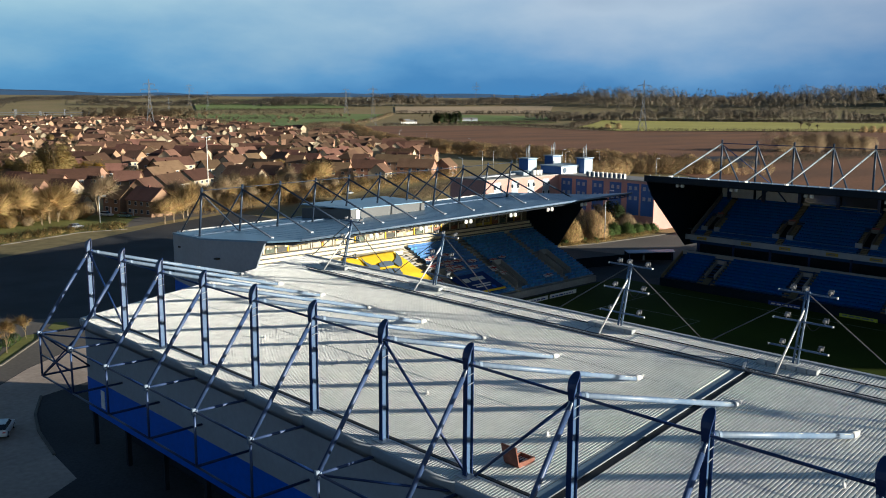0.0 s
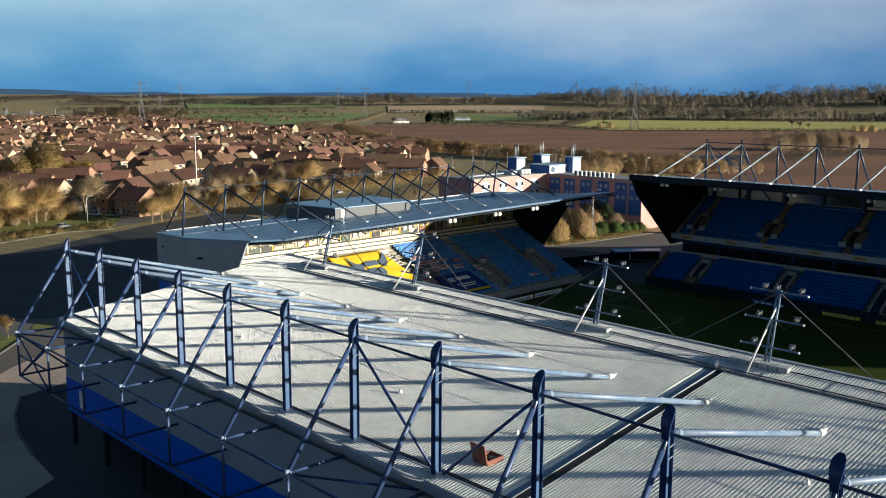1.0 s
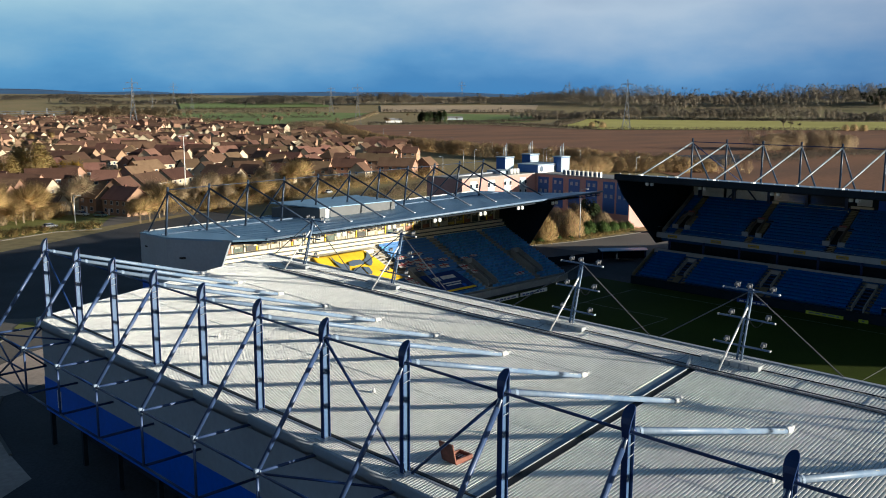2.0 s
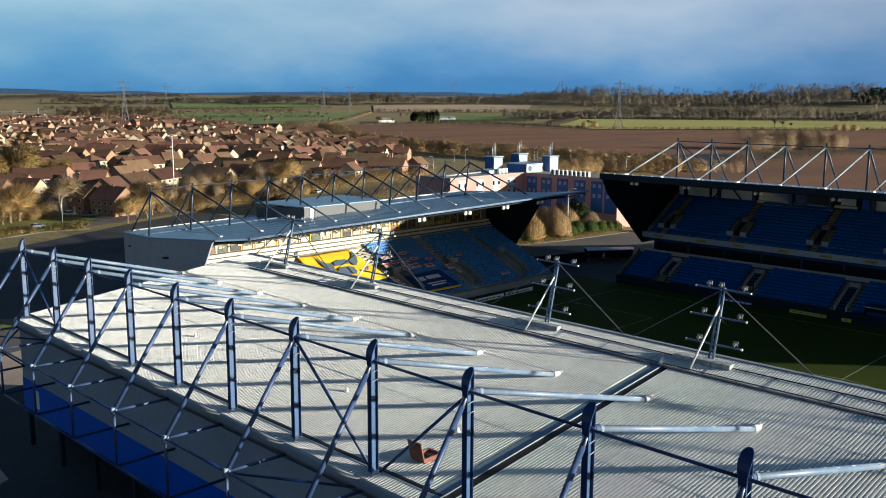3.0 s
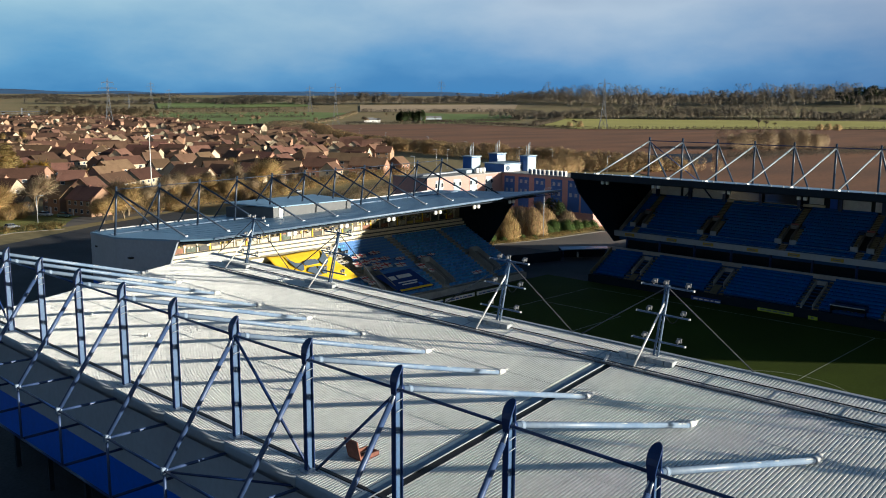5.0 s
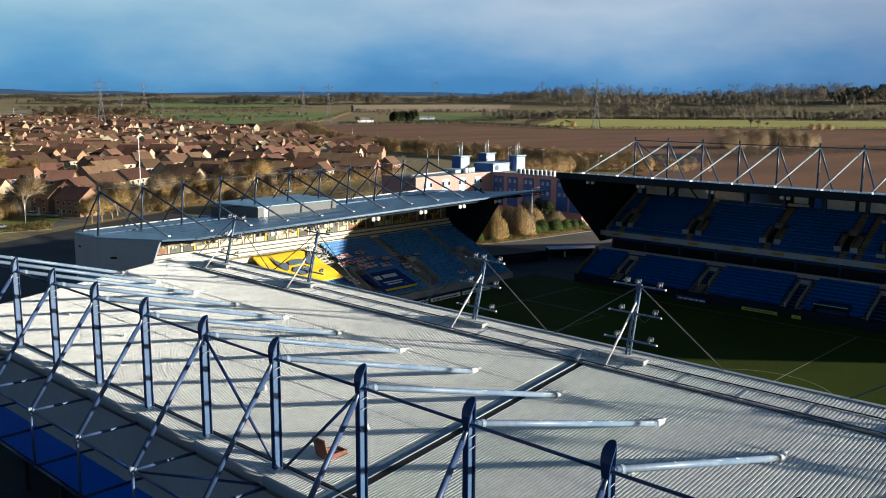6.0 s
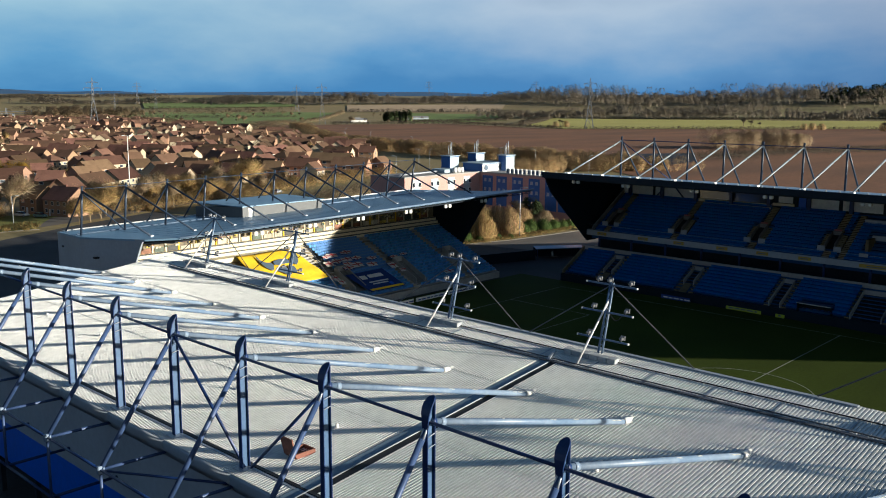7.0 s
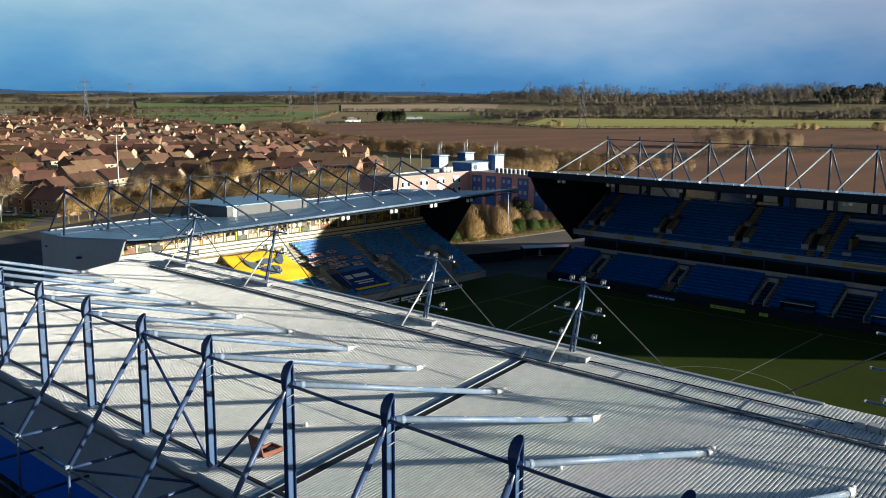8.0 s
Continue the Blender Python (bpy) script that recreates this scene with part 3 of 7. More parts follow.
# left end: light and dark faces, raking back under the roof's tip
wall_strip(end, [(29.6, 115.4, 7.1, end_z(30.3, 115.2) - 0.02), (27.95, 104.0, 7.1, end_z(27.6, 104) - 0.02)], "side_wall", CLAD)
wall_strip(end, [(29.6, 115.4, 0, 7.1), (27.95, 104.0, 0, 7.1)], "side_wall_base", CLAD_BLUE)
bm = B()
zt = end_z(30.7, 90.8) - 0.02
prism(bm, [(27.95, 104.0, end_z(27.6, 104) - 0.02), (27.95, 104.0, 7.1), (29.7, 95.1, 7.1), (30.55, 91.3, zt - 0.6), (30.65, 90.8, zt)], (0.3, 0.07, 0))
part("side_wall", bm, CLAD, end)
bm = B()
prism(bm, [(27.95, 104.0, 7.1), (27.95, 104.0, 0), (29.7, 95.1, 0), (29.7, 95.1, 7.1)], (0.3, 0.07, 0))
part("side_wall_base", bm, CLAD_BLUE, end)
for y in (112.6, 99.5):
    bm = B()
    x = 28.0 if y < 104 else 29.4
    box(bm, (x - 0.35, y - 0.35, 12.5), (x + 0.35, y + 0.35, 12.75), 0.05)
    part("wall_lamp", bm, BLACK, end)
# right end: dark raking wall
bm = B()
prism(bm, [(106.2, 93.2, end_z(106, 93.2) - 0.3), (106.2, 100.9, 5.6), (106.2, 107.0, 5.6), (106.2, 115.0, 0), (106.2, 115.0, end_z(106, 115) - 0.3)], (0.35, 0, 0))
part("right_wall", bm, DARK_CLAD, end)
# open truss under the roof's tip
for za, zb in ((-0.45, -0.45), (-1.25, -0.7)):
    part("tip_chord", tube(B(), (106.4, 91.5, end_z(106, 91) + za), (112.0, 87.7, end_z(112, 88) + zb), 0.09, 6), NAVY, end)
for k in range(6):
    u, w = k / 6, (k + 0.8) / 6
    part("tip_strut", tube(B(), (106.4 + 5.6 * u, 91.5 - 3.8 * u, end_z(109, 90) - 0.45), (106.4 + 5.6 * w, 91.5 - 3.8 * w, end_z(109, 90) - 1.15 + 0.5 * w), 0.06, 6), NAVY, end)
# rear wall
wall_strip(end, [(106.5, 115.2, 0, end_z(106, 115) - 0.25), (29.6, 115.4, 0, end_z(30, 115) - 0.25)], "rear_wall", CLAD)
# soffit
bm = B()
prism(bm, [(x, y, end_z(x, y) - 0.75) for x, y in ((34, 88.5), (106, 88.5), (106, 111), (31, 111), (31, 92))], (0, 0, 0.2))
part("soffit", bm, SHADE_IN, end)
# seat terrace: stepped rows
ROW, STEP, N_ROWS = 0.80, 0.376, 20
bm = B()
prof = [(90.5, 0.0), (90.5, 1.2)]
for k in range(N_ROWS):
    prof += [(90.5 + ROW * (k + 1), 1.2 + STEP * k), (90.5 + ROW * (k + 1), 1.2 + STEP * (k + 1))]
prof += [(108.0, 8.72), (108.0, 0.0)]
prism(bm, [(31.5, y, z) for y, z in prof], (74.5, 0, 0))
part("terrace", bm, CONCRETE, end)
# cream wall behind the seats, with ledges
for k, (y, z0, z1) in enumerate(((106.9, 8.72, 9.3), (107.4, 9.3, 9.9), (107.9, 9.9, 10.5))):
    bm = B()
    box(bm, (31.3, y, z0), (106, y + 3.0, z1), 0.04)
    part("rear_ledge", bm, CREAM, end, "cream painted ledge")
    bm = B()
    box(bm, (31.3, y - 0.03, z1 - 0.10), (106, y + 0.5, z1 + 0.012))
    part("ledge_line", bm, TRAY, end)
# gallery strip under the roof
GALLERY_BACK = material("tan_gallery_wall", (0.26, 0.21, 0.13), 0.7, 0, 0.2, 1.5, 0.6, second=(0.08, 0.07, 0.06))
bm = B()
box(bm, (31.3, 108.8, 10.5), (106, 109.1, 14.3))
part("gallery_wall", bm, GALLERY_BACK, end, "tan gallery wall")
DULL_YELLOW = material("dull_yellow_panel", (0.42, 0.29, 0.03), 0.6, 0, 0.08, 3, 0.5)
for k in range(32):
    bm = B()
    x = 32.2 + 2.32 * k
    box(bm, (x, 108.65, 10.5), (x + 0.22, 108.8, 14.1), 0.01)
    part("gallery_post", bm, CREAM if k % 3 else YELLOW, end)
GALLERY_MATS = [material("gallery_panel", c, 0.6, 0, 0.2, 3.0, 1.2) for c in ((0.66, 0.60, 0.44), (0.30, 0.13, 0.07), (0.10, 0.13, 0.10), (0.62, 0.47, 0.10), (0.50, 0.46, 0.36), (0.06, 0.06, 0.06))]
rng = random.Random(11)
for k in range(31):
    x = 32.6 + 2.32 * k
    bm = B()
    box(bm, (x + 0.1, 108.7, 10.55), (x + 1.75, 108.78, 11.05 + rng.random() * 0.4), 0.01)
    part("gallery_panel", bm, GALLERY_MATS[rng.randrange(6)], end)
    for _ in range(7):
        bm = B()
        xx, zz = x + rng.random() * 1.9, 11.1 + rng.random() * 1.3
        box(bm, (xx, 108.62, zz), (xx + 0.25 + rng.random() * 0.4, 108.72, zz + 0.2 + rng.random() * 0.25), 0.01)
        part("gallery_fitting", bm, GALLERY_MATS[rng.randrange(6)], end)
# roof-edge lamps under the front
for x in (47, 57, 67, 78, 88, 98):
    for dx in (0, 1.1):
        bm = B()
        box(bm, (x + dx, 88.6, end_z(x, 88.6) - 1.45), (x + dx + 0.7, 89.0, end_z(x, 88.6) - 0.8), 0.12)
        part("soffit_lamp", bm, WHITE, end)
# front truss shadow line and soffit beams
for k in range(11):
    x = 34 + 7.0 * k
    bm = B()
    prism(bm, [(x, 88.4, end_z(x, 88) - 0.7), (x, 110, end_z(x, 110) - 0.7), (x, 110, end_z(x, 110) - 1.6), (x, 89.4, end_z(x, 88) - 1.0)], (0.25, 0, 0))
    part("roof_beam", bm, NAVY, end)

# roof masts
def end_mast(x):
    m = new("roof_mast")
    m.empty_display_size = 0.3
    m.parent = end
    z0, zt = end_z(x, 106.4), 21.5 + 0.018 * (x - 31)
    for nm, p, q, r in (("post", (x, 106.2, z0 - 0.1), (x, 105.0, zt + 0.75), 0.17), ("front_brace", (x, 105.0, zt), (x + 4.1, 93.6, end_z(x + 4, 93.6) + 0.1), 0.15),
                        ("rear_brace", (x, 105.0, zt), (x + 1.5, 114.6, end_z(x + 1, 114.6) + 0.1), 0.12)):
        bm = B()
        tube(bm, p, q, r, 8)
        part(nm, bm, MAST, m)
    bm = B()
    box(bm, (x + 3.9, 93.2, end_z(x + 4, 93.4)), (x + 4.4, 93.8, end_z(x + 4, 93.4) + 0.18), 0.04)
    part("foot", bm, GALV, m)
    return m


EX = [29.1 + 6.76 * k for k in range(11)]
for x in EX:
    end_mast(x)
for a, b in zip(EX[:-1], EX[1:]):
    bm = B()
    tube(bm, (a, 105.0, 21.85 + 0.018 * (a - 31)), (b, 105.0, 21.85 + 0.018 * (b - 31)), 0.06, 6)
    part("mast_tie", bm, MAST, end)
bm = B()
tube(bm, (EX[0], 105.0, 21.3), (EX[1], 106.2, end_z(EX[1], 106)), 0.1, 6)
part("end_tie", bm, MAST, end)
# plant room on the roof
plant = thing("plant_room", "low grey metal plant room on the stand's roof", "plant room", at=(0, 0, 0))
zb = end_z(55, 103) - 0.1
bm = B()
prism(bm, [(54.5, 102.6, zb), (71.0, 102.6, zb), (71.0, 113.5, zb - 0.6), (52.5, 113.5, zb - 0.6)], (0, 0, 1.8))
part("housing", bm, PLANT_GREY, plant)
bm = B()
prism(bm, [(54.2, 102.3, zb + 1.8), (71.3, 102.3, zb + 1.8), (71.3, 113.8, zb + 1.8), (52.2, 113.8, zb + 1.8)], (0, 0, 0.16))
part("roof", bm, END_ROOF, plant)
bm = B()
box(bm, (55.6, 102.52, zb + 0.1), (56.6, 102.60, zb + 1.65), 0.01)
part("door", bm, WHITE, plant, "white metal door")

# ---- south stand ----
south = thing("grandstand", "two-tier stand with blue seats under a dark roof, in shade", "stadium stand")
SY0, SY1 = -30.0, 79.8


def tiers(x0, z0, row, step, n, name, y0, y1):
    bm = B()
    prof = [(x0, z0 - 1.2), (x0, z0)]
    for k in range(n):
        prof += [(x0 + row * (k + 1), z0 + step * k), (x0 + row * (k + 1), z0 + step * (k + 1))]
    prof += [(x0 + row * n + 1.0, z0 + step * n), (x0 + row * n + 1.0, z0 - 1.2)]
    prism(bm, [(x, y0, z) for x, z in prof], (0, y1 - y0, 0))
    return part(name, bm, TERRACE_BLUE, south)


LX, LZ, LSTEP, L_ROWS = 112.2, 1.5, 0.43, 9
tiers(LX, LZ, 0.80, LSTEP, L_ROWS, "lower_terrace", SY0, SY1)
tiers(120.4, 8.9, 0.80, 0.48, 14, "upper_terrace", SY0, SY1 - 1.2)
bm = B()
box(bm, (111.8, SY0, 0), (112.05, SY1, 1.6))
part("front_wall", bm, DARK_CLAD, south)
bm = B()
box(bm, (119.9, SY0, 8.3), (120.25, SY1 - 0.3, 9.35), 0.03)
fascia = part("tier_fascia", bm, CLAD, south, "grey tier front with small yellow panels")
for y in (75.9, 66.7, 59.2, 50.7, 43.3, 36.0, 23.5, 15.0):
    bm = B()
    w = 1.05 if y > 30 else 3.8
    box(bm, (119.84, y - w, 8.52), (119.897, y + w, 9.08), 0.01)
    part("yellow_panel", bm, DULL_YELLOW, fascia, "yellow panel")
    bm = B()
    box(bm, (119.81, y - w * 0.55, 8.7), (119.838, y + w * 0.7, 8.86))
    part("letter_bar", bm, SLATE, fascia)
bm = B()
box(bm, (119.45, SY0, 5.0), (119.7, SY1, 6.12))
part("concourse_parapet", bm, CONCRETE, south)
bm = B()
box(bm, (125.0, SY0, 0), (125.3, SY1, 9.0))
part("concourse_wall", bm, SHADE_IN, south)
for k in range(15):
    y = 76.7 - 7.3 * k
    bm = B()
    tube(bm, (120.3, y, 5.9), (120.3, y, 8.4), 0.22, 8)
    part("concourse_column", bm, NAVY, south)
    bm = B()
    box(bm, (131.0, y - 0.3, 15.6), (131.6, y + 0.3, 18.9))
    part("rear_column", bm, NAVY, south)
# rear wall of the upper tier with white panels and boxes
bm = B()
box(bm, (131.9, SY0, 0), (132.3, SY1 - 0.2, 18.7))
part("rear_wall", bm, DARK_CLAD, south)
for a, b, z0, z1, mat, nm in ((78.5, 71.8, 15.95, 18.3, WHITE, "white_panel"), (71.2, 62.0, 15.95, 18.3, WHITE, "white_panel"), (61.6, 47.2, 14.95, 16.1, CREAM, "box_parapet"),
                              (61.4, 47.4, 16.12, 18.6, GLASS_DARK, "box_glazing"), (46.9, 43.0, 15.9, 16.4, CREAM, "box_parapet"), (45.9, 43.3, 16.5, 17.75, WHITE, "white_panel"), (42.2, 40.9, 15.9, 18.3, CLAD_BLUE, "blue_door"),
                              (40.7, 35.2, 15.95, 18.3, WHITE, "white_panel"), (34.5, 27.9, 15.95, 18.3, WHITE, "white_panel"), (27.2, 20.5, 15.95, 18.3, WHITE, "white_panel"), (19.8, 13.0, 15.95, 18.3, WHITE, "white_panel")):
    bm = B()
    box(bm, (131.72 if nm != "box_parapet" else 131.5, b, z0), (131.9, a, z1), 0.02)
    part(nm, bm, mat, south)
# roof
bm = B()
prism(bm, [(105.5, SY0 - 1, 20.7), (105.5, SY0 - 1, 21.55), (127.0, SY0 - 1, 19.85), (141.0, SY0 - 1, 18.6), (141.0, SY0 - 1, 18.0), (127.0, SY0 - 1, 19.3)], (0, SY1 - SY0 + 1.2, 0))
part("roof", bm, END_ROOF, south)
bm = B()
box(bm, (105.2, SY0 - 1, 20.55), (105.498, SY1 + 0.2, 21.62), 0.05)
part("roof_fascia", bm, DARK_CLAD, south, "deep dark blue roof front")
bm = B()
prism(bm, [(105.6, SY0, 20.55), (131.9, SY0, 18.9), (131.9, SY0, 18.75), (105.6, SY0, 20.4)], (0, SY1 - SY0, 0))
part("soffit", bm, SHADE_IN, south)
bm = B()
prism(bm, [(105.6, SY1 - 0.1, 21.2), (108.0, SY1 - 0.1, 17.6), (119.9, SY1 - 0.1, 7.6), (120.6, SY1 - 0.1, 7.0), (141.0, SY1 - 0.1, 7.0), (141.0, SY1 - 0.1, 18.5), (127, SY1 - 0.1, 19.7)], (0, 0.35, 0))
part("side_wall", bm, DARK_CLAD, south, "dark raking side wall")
bm = B()
prism(bm, [(105.6, SY0 - 0.3, 21.2), (105.6, SY0 - 0.3, 14.0), (117.7, SY0 - 0.3, 8.4), (119.9, SY0 - 0.3, 7.4), (119.9, SY0 - 0.3, 0), (141.0, SY0 - 0.3, 0), (141.0, SY0 - 0.3, 18.4)], (0, 0.25, 0))
part("side_wall", bm, NAVY, south)
bm = B()
box(bm, (140.6, SY0, 0), (141.0, SY1 - 0.2, 18.0))
part("back_wall", bm, CLAD, south)


def south_mast(y):
    m = new("roof_mast")
    m.empty_display_size = 0.3
    m.parent = south
    for nm, p, q, r in (("post", (127.25, y, 19.6), (127.25, y, 27.7), 0.2), ("front_brace", (127.25, y, 26.9), (109.0, y, 21.35), 0.15), ("rear_brace", (127.25, y, 26.9), (134.5, y, 19.2), 0.17)):
        bm = B()
        tube(bm, p, q, r, 8)
        part(nm, bm, MAST if nm != "front_brace" else BRACE_PALE, m)
    bm = B()
    box(bm, (108.4, y - 0.3, 21.1), (109.4, y + 0.3, 21.55), 0.05)
    part("foot", bm, WHITE, m)


SYM = [76.7 - 7.3 * k for k in range(14)]
for y in SYM:
    south_mast(y)
for a, b in zip(SYM[:-1], SYM[1:]):
    bm = B()
    tube(bm, (127.25, a, 27.0), (127.25, b, 27.0), 0.09, 6)
    part("mast_tie", bm, NAVY, south)
bm = B()
tube(bm, (127.25, SYM[0], 26.8), (133.5, SYM[1], 19.3), 0.1, 6)
part("end_tie", bm, NAVY, south)
for k in range(56):
    bm = B()
    y = 79.0 - 1.95 * k
    box(bm, (105.52, y - 0.1, 21.5), (105.8, y + 0.1, 21.78), 0.03)
    part("roof_clamp", bm, CLAD, south)




# ---- ground, fields, roads ----
def ground_z(x, y):
    r = math.hypot(x + 30, y + 15)
    if r <= 1500:
        return -0.08
    u = (r - 1500) / 1500
    knoll = 12 * math.exp(-((x - 2250) / 420) ** 2 - ((y - 620) / 700) ** 2) * min(1, max(0, (r - 1700) / 400))
    return knoll - 0.08 + 48 * (u if u < 1 else 1 + (u - 1) * 0.25) * min(1, u * 1.5 + 0.25)


MEADOW = material("winter_meadow", (0.24, 0.2, 0.1), 0.95, 0.0, 0.15, 0.4, 0.012, second=(0.28, 0.215, 0.115), spec=0.12)
PLOUGH = material("ploughed_soil", (0.25, 0.13, 0.075), 0.95, 0.0, 0.10, 0.25, 0.008, second=(0.17, 0.098, 0.064), stretch=(1, 3, 1), spec=0.12)
FIELD_GREEN = material("green_field", (0.195, 0.25, 0.09), 0.95, 0.0, 0.08, 0.1, 0.006, spec=0.12)
FIELD_TAN = material("stubble_field", (0.47, 0.36, 0.235), 0.95, 0.0, 0.08, 0.1, 0.006, spec=0.12)
FIELD_LIME = material("young_crop_field", (0.46, 0.42, 0.13), 0.95, 0.0, 0.08, 0.1, 0.006, spec=0.12)
FIELD_OLIVE = material("olive_pasture", (0.26, 0.225, 0.11), 0.95, 0.0, 0.08, 0.1, 0.006, spec=0.12)
LAWN = material("winter_lawn", (0.2, 0.205, 0.065), 0.95, 0.0, 0.15, 0.8, 0.05, spec=0.12)
PAVING = material("pinkish_paving", (0.42, 0.34, 0.28), 0.85, 0.0, 0.12, 1.5, 0.08)
ROAD = material("worn_tarmac", (0.13, 0.115, 0.10), 0.85, 0.0, 0.12, 2.0, 0.06)
KERB = material("kerb_stone", (0.13, 0.12, 0.10), 0.85, 0.0, 0.12, 2.0, 0.3)
LINE = material("line_paint", (0.30, 0.31, 0.26), 0.8, 0.0, 0.1, 3.0, 0.5)


def sheet(name, poly, mat, lift, label, category):
    """A field or road laid on the ground, cut fine enough to follow it."""
    bm = B()
    f = bm.faces.new([bm.verts.new((x, y, 0)) for x, y in poly])
    if max(math.hypot(*p) for p in poly) > 1400:
        bmesh.ops.triangulate(bm, faces=[f])
        bmesh.ops.subdivide_edges(bm, edges=bm.edges[:], cuts=9, use_grid_fill=True)
    for v in bm.verts:
        v.co.z = ground_z(v.co.x, v.co.y) + lift
    bmesh.ops.recalc_face_normals(bm, faces=bm.faces)
    for face in bm.faces:
        if face.normal.z < 0:
            face.normal_flip()
    return tagged(part(name, bm, mat), label, category, kind="structure")


n_g = 110
line = np.linspace(-1, 1, n_g)
line = np.sign(line) * np.abs(line) ** 2.0 * 4850
verts = [(x, y, ground_z(x, y)) for x in line for y in line]
faces = [(i * n_g + j, (i + 1) * n_g + j, (i + 1) * n_g + j + 1, i * n_g + j + 1) for i in range(n_g - 1) for j in range(n_g - 1)]
tagged(from_data("ground", verts, faces, MEADOW, smooth=True), "rough winter grassland reaching the horizon", "ground", kind="structure")

sheet("field", [(640, 1010), (812, 993), (979, 911), (905, 645), (1210, 405), (1500, -100), (900, -300), (330, -80), (300, 150), (440, 330), (480, 440), (560, 640)], PLOUGH, 0.25, "brown ploughed field beyond the stadium", "field")
sheet("field", [(690, 1454), (762, 1723), (1120, 1553), (1215, 1433), (806, 1050), (691, 1000), (700, 1200)], FIELD_GREEN, 0.9, "green winter field beside the houses", "field")
sheet("field", [(1314, 1358), (1406, 1162), (1216, 986), (1000, 960), (960, 1001)], FIELD_GREEN, 0.7, "green field behind farm sheds", "field")
sheet("field", [(1430, 1673), (1760, 1437), (1507, 1245), (1250, 1464)], FIELD_TAN, 1.2, "pale tan stubble field", "field")
sheet("field", [(1348, 987), (1592, 528), (1700, 250), (1400, 150), (1225, 402), (915, 650), (1000, 780)], FIELD_LIME, 0.8, "yellow-green crop field by the pylon", "field")
sheet("field", [(1542, 1001), (2048, 657), (2100, 300), (1800, 250), (1700, 576), (1416, 919)], FIELD_OLIVE, 1.2, "olive pasture below the woods", "field")
sheet("field", [(1230, 2329), (1641, 2299), (1300, 1700), (958, 1803)], FIELD_GREEN, 1.5, "far green field", "field")

sheet("pond", [(488, 299), (535, 271), (453, 229), (397, 221), (414, 254)], BLACK, 0.4, "dark bare ground in the ploughed field", "ground")
sheet("road", [(-120, -80), (-7, -80), (-7, 62), (4, 84), (30, 84), (140, 84), (150, 119), (133, 122), (112, 150), (112, 235), (80, 222), (52, 207), (30, 197), (-10, 165), (-120, 150)], TARMAC, 0.03, "dark tarmac car park round the stadium", "car park")
sheet("road", [(-7, -80), (150, -80), (150, 84), (-7, 84)], TARMAC, 0.02, "tarmac apron under the stands", "apron")
sheet("road", [(133, 122), (146, 118.5), (178, 115.2), (260, 120), (260, 96), (150, 84), (140, 90)], ROAD, 0.05, "sunlit worn tarmac access road", "road")
sheet("pavement", [(-14, 62), (-5.2, 68), (-4.6, 75), (-3.4, 82.5), (-1.8, 88), (1.0, 94), (8, 96), (24, 108), (20, 114), (10.3, 111), (3.8, 106.5), (-1.2, 101.6), (-12, 93), (-20, 84)], PAVING, 0.06, "pinkish paved forecourt beside the stand", "pavement")
sheet("road", [(-40, 92), (-12, 93.2), (-1.2, 101.8), (3.8, 106.7), (10.3, 111.2), (20, 114.2), (26, 122), (19, 130), (9, 138), (-2, 128), (-40, 118)], ROAD, 0.045, "worn tarmac lane", "road")
sheet("verge", [(-22, 96), (-4, 107), (1.8, 110.6), (10.1, 120.5), (11.4, 123.8), (9.6, 124.0), (2.9, 114.6), (-5, 109.6), (-22, 101)], LAWN, 0.09, "strip of winter grass between kerbs", "verge")
sheet("verge", [(13.6, 126.0), (15.6, 128.9), (17.4, 128.3), (16.4, 124.6), (14.0, 123.4)], LAWN, 0.10, "small grass island", "verge")
sheet("lawn", [(-60, 190), (31, 214), (44, 221), (58, 224), (70, 222), (92, 254), (60, 258), (-60, 262)], LAWN, 0.05, "winter lawn behind a hedge", "lawn")
sheet("road", [(70, 224), (112, 238), (165, 262), (300, 320), (290, 330), (160, 274), (105, 250), (82, 242)], ROAD, 0.085, "estate road beside the houses", "road")

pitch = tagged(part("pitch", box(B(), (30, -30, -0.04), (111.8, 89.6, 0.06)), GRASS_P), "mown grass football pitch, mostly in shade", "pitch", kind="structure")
CX, CY = 71.55, 25.1
for x0, x1, y0, y1 in ((CX - 35.5, CX + 35.5, CY - 0.06, CY + 0.06), (CX + 35.4, CX + 35.52, CY - 51, CY + 51), (CX - 35.52, CX - 35.4, CY - 51, CY + 51),
                       (CX - 35.5, CX + 35.5, CY + 50.9, CY + 51.02), (CX - 20.2, CX - 20.08, CY + 34.5, CY + 51), (CX + 20.08, CX + 20.2, CY + 34.5, CY + 51), (CX - 20.2, CX + 20.2, CY + 34.4, CY + 34.52)):
    part("pitch_line", box(B(), (x0, y0, 0.061), (x1, y1, 0.066)), LINE, pitch)
bm = B()
ring = [[bm.verts.new((CX + r * math.cos(2 * math.pi * k / 96), CY + r * math.sin(2 * math.pi * k / 96), 0.067)) for k in range(96)] for r in (9.09, 9.21)]
for k in range(96):
    bm.faces.new((ring[0][k], ring[1][k], ring[1][(k + 1) % 96], ring[0][(k + 1) % 96]))
part("centre_circle", bm, LINE, pitch)
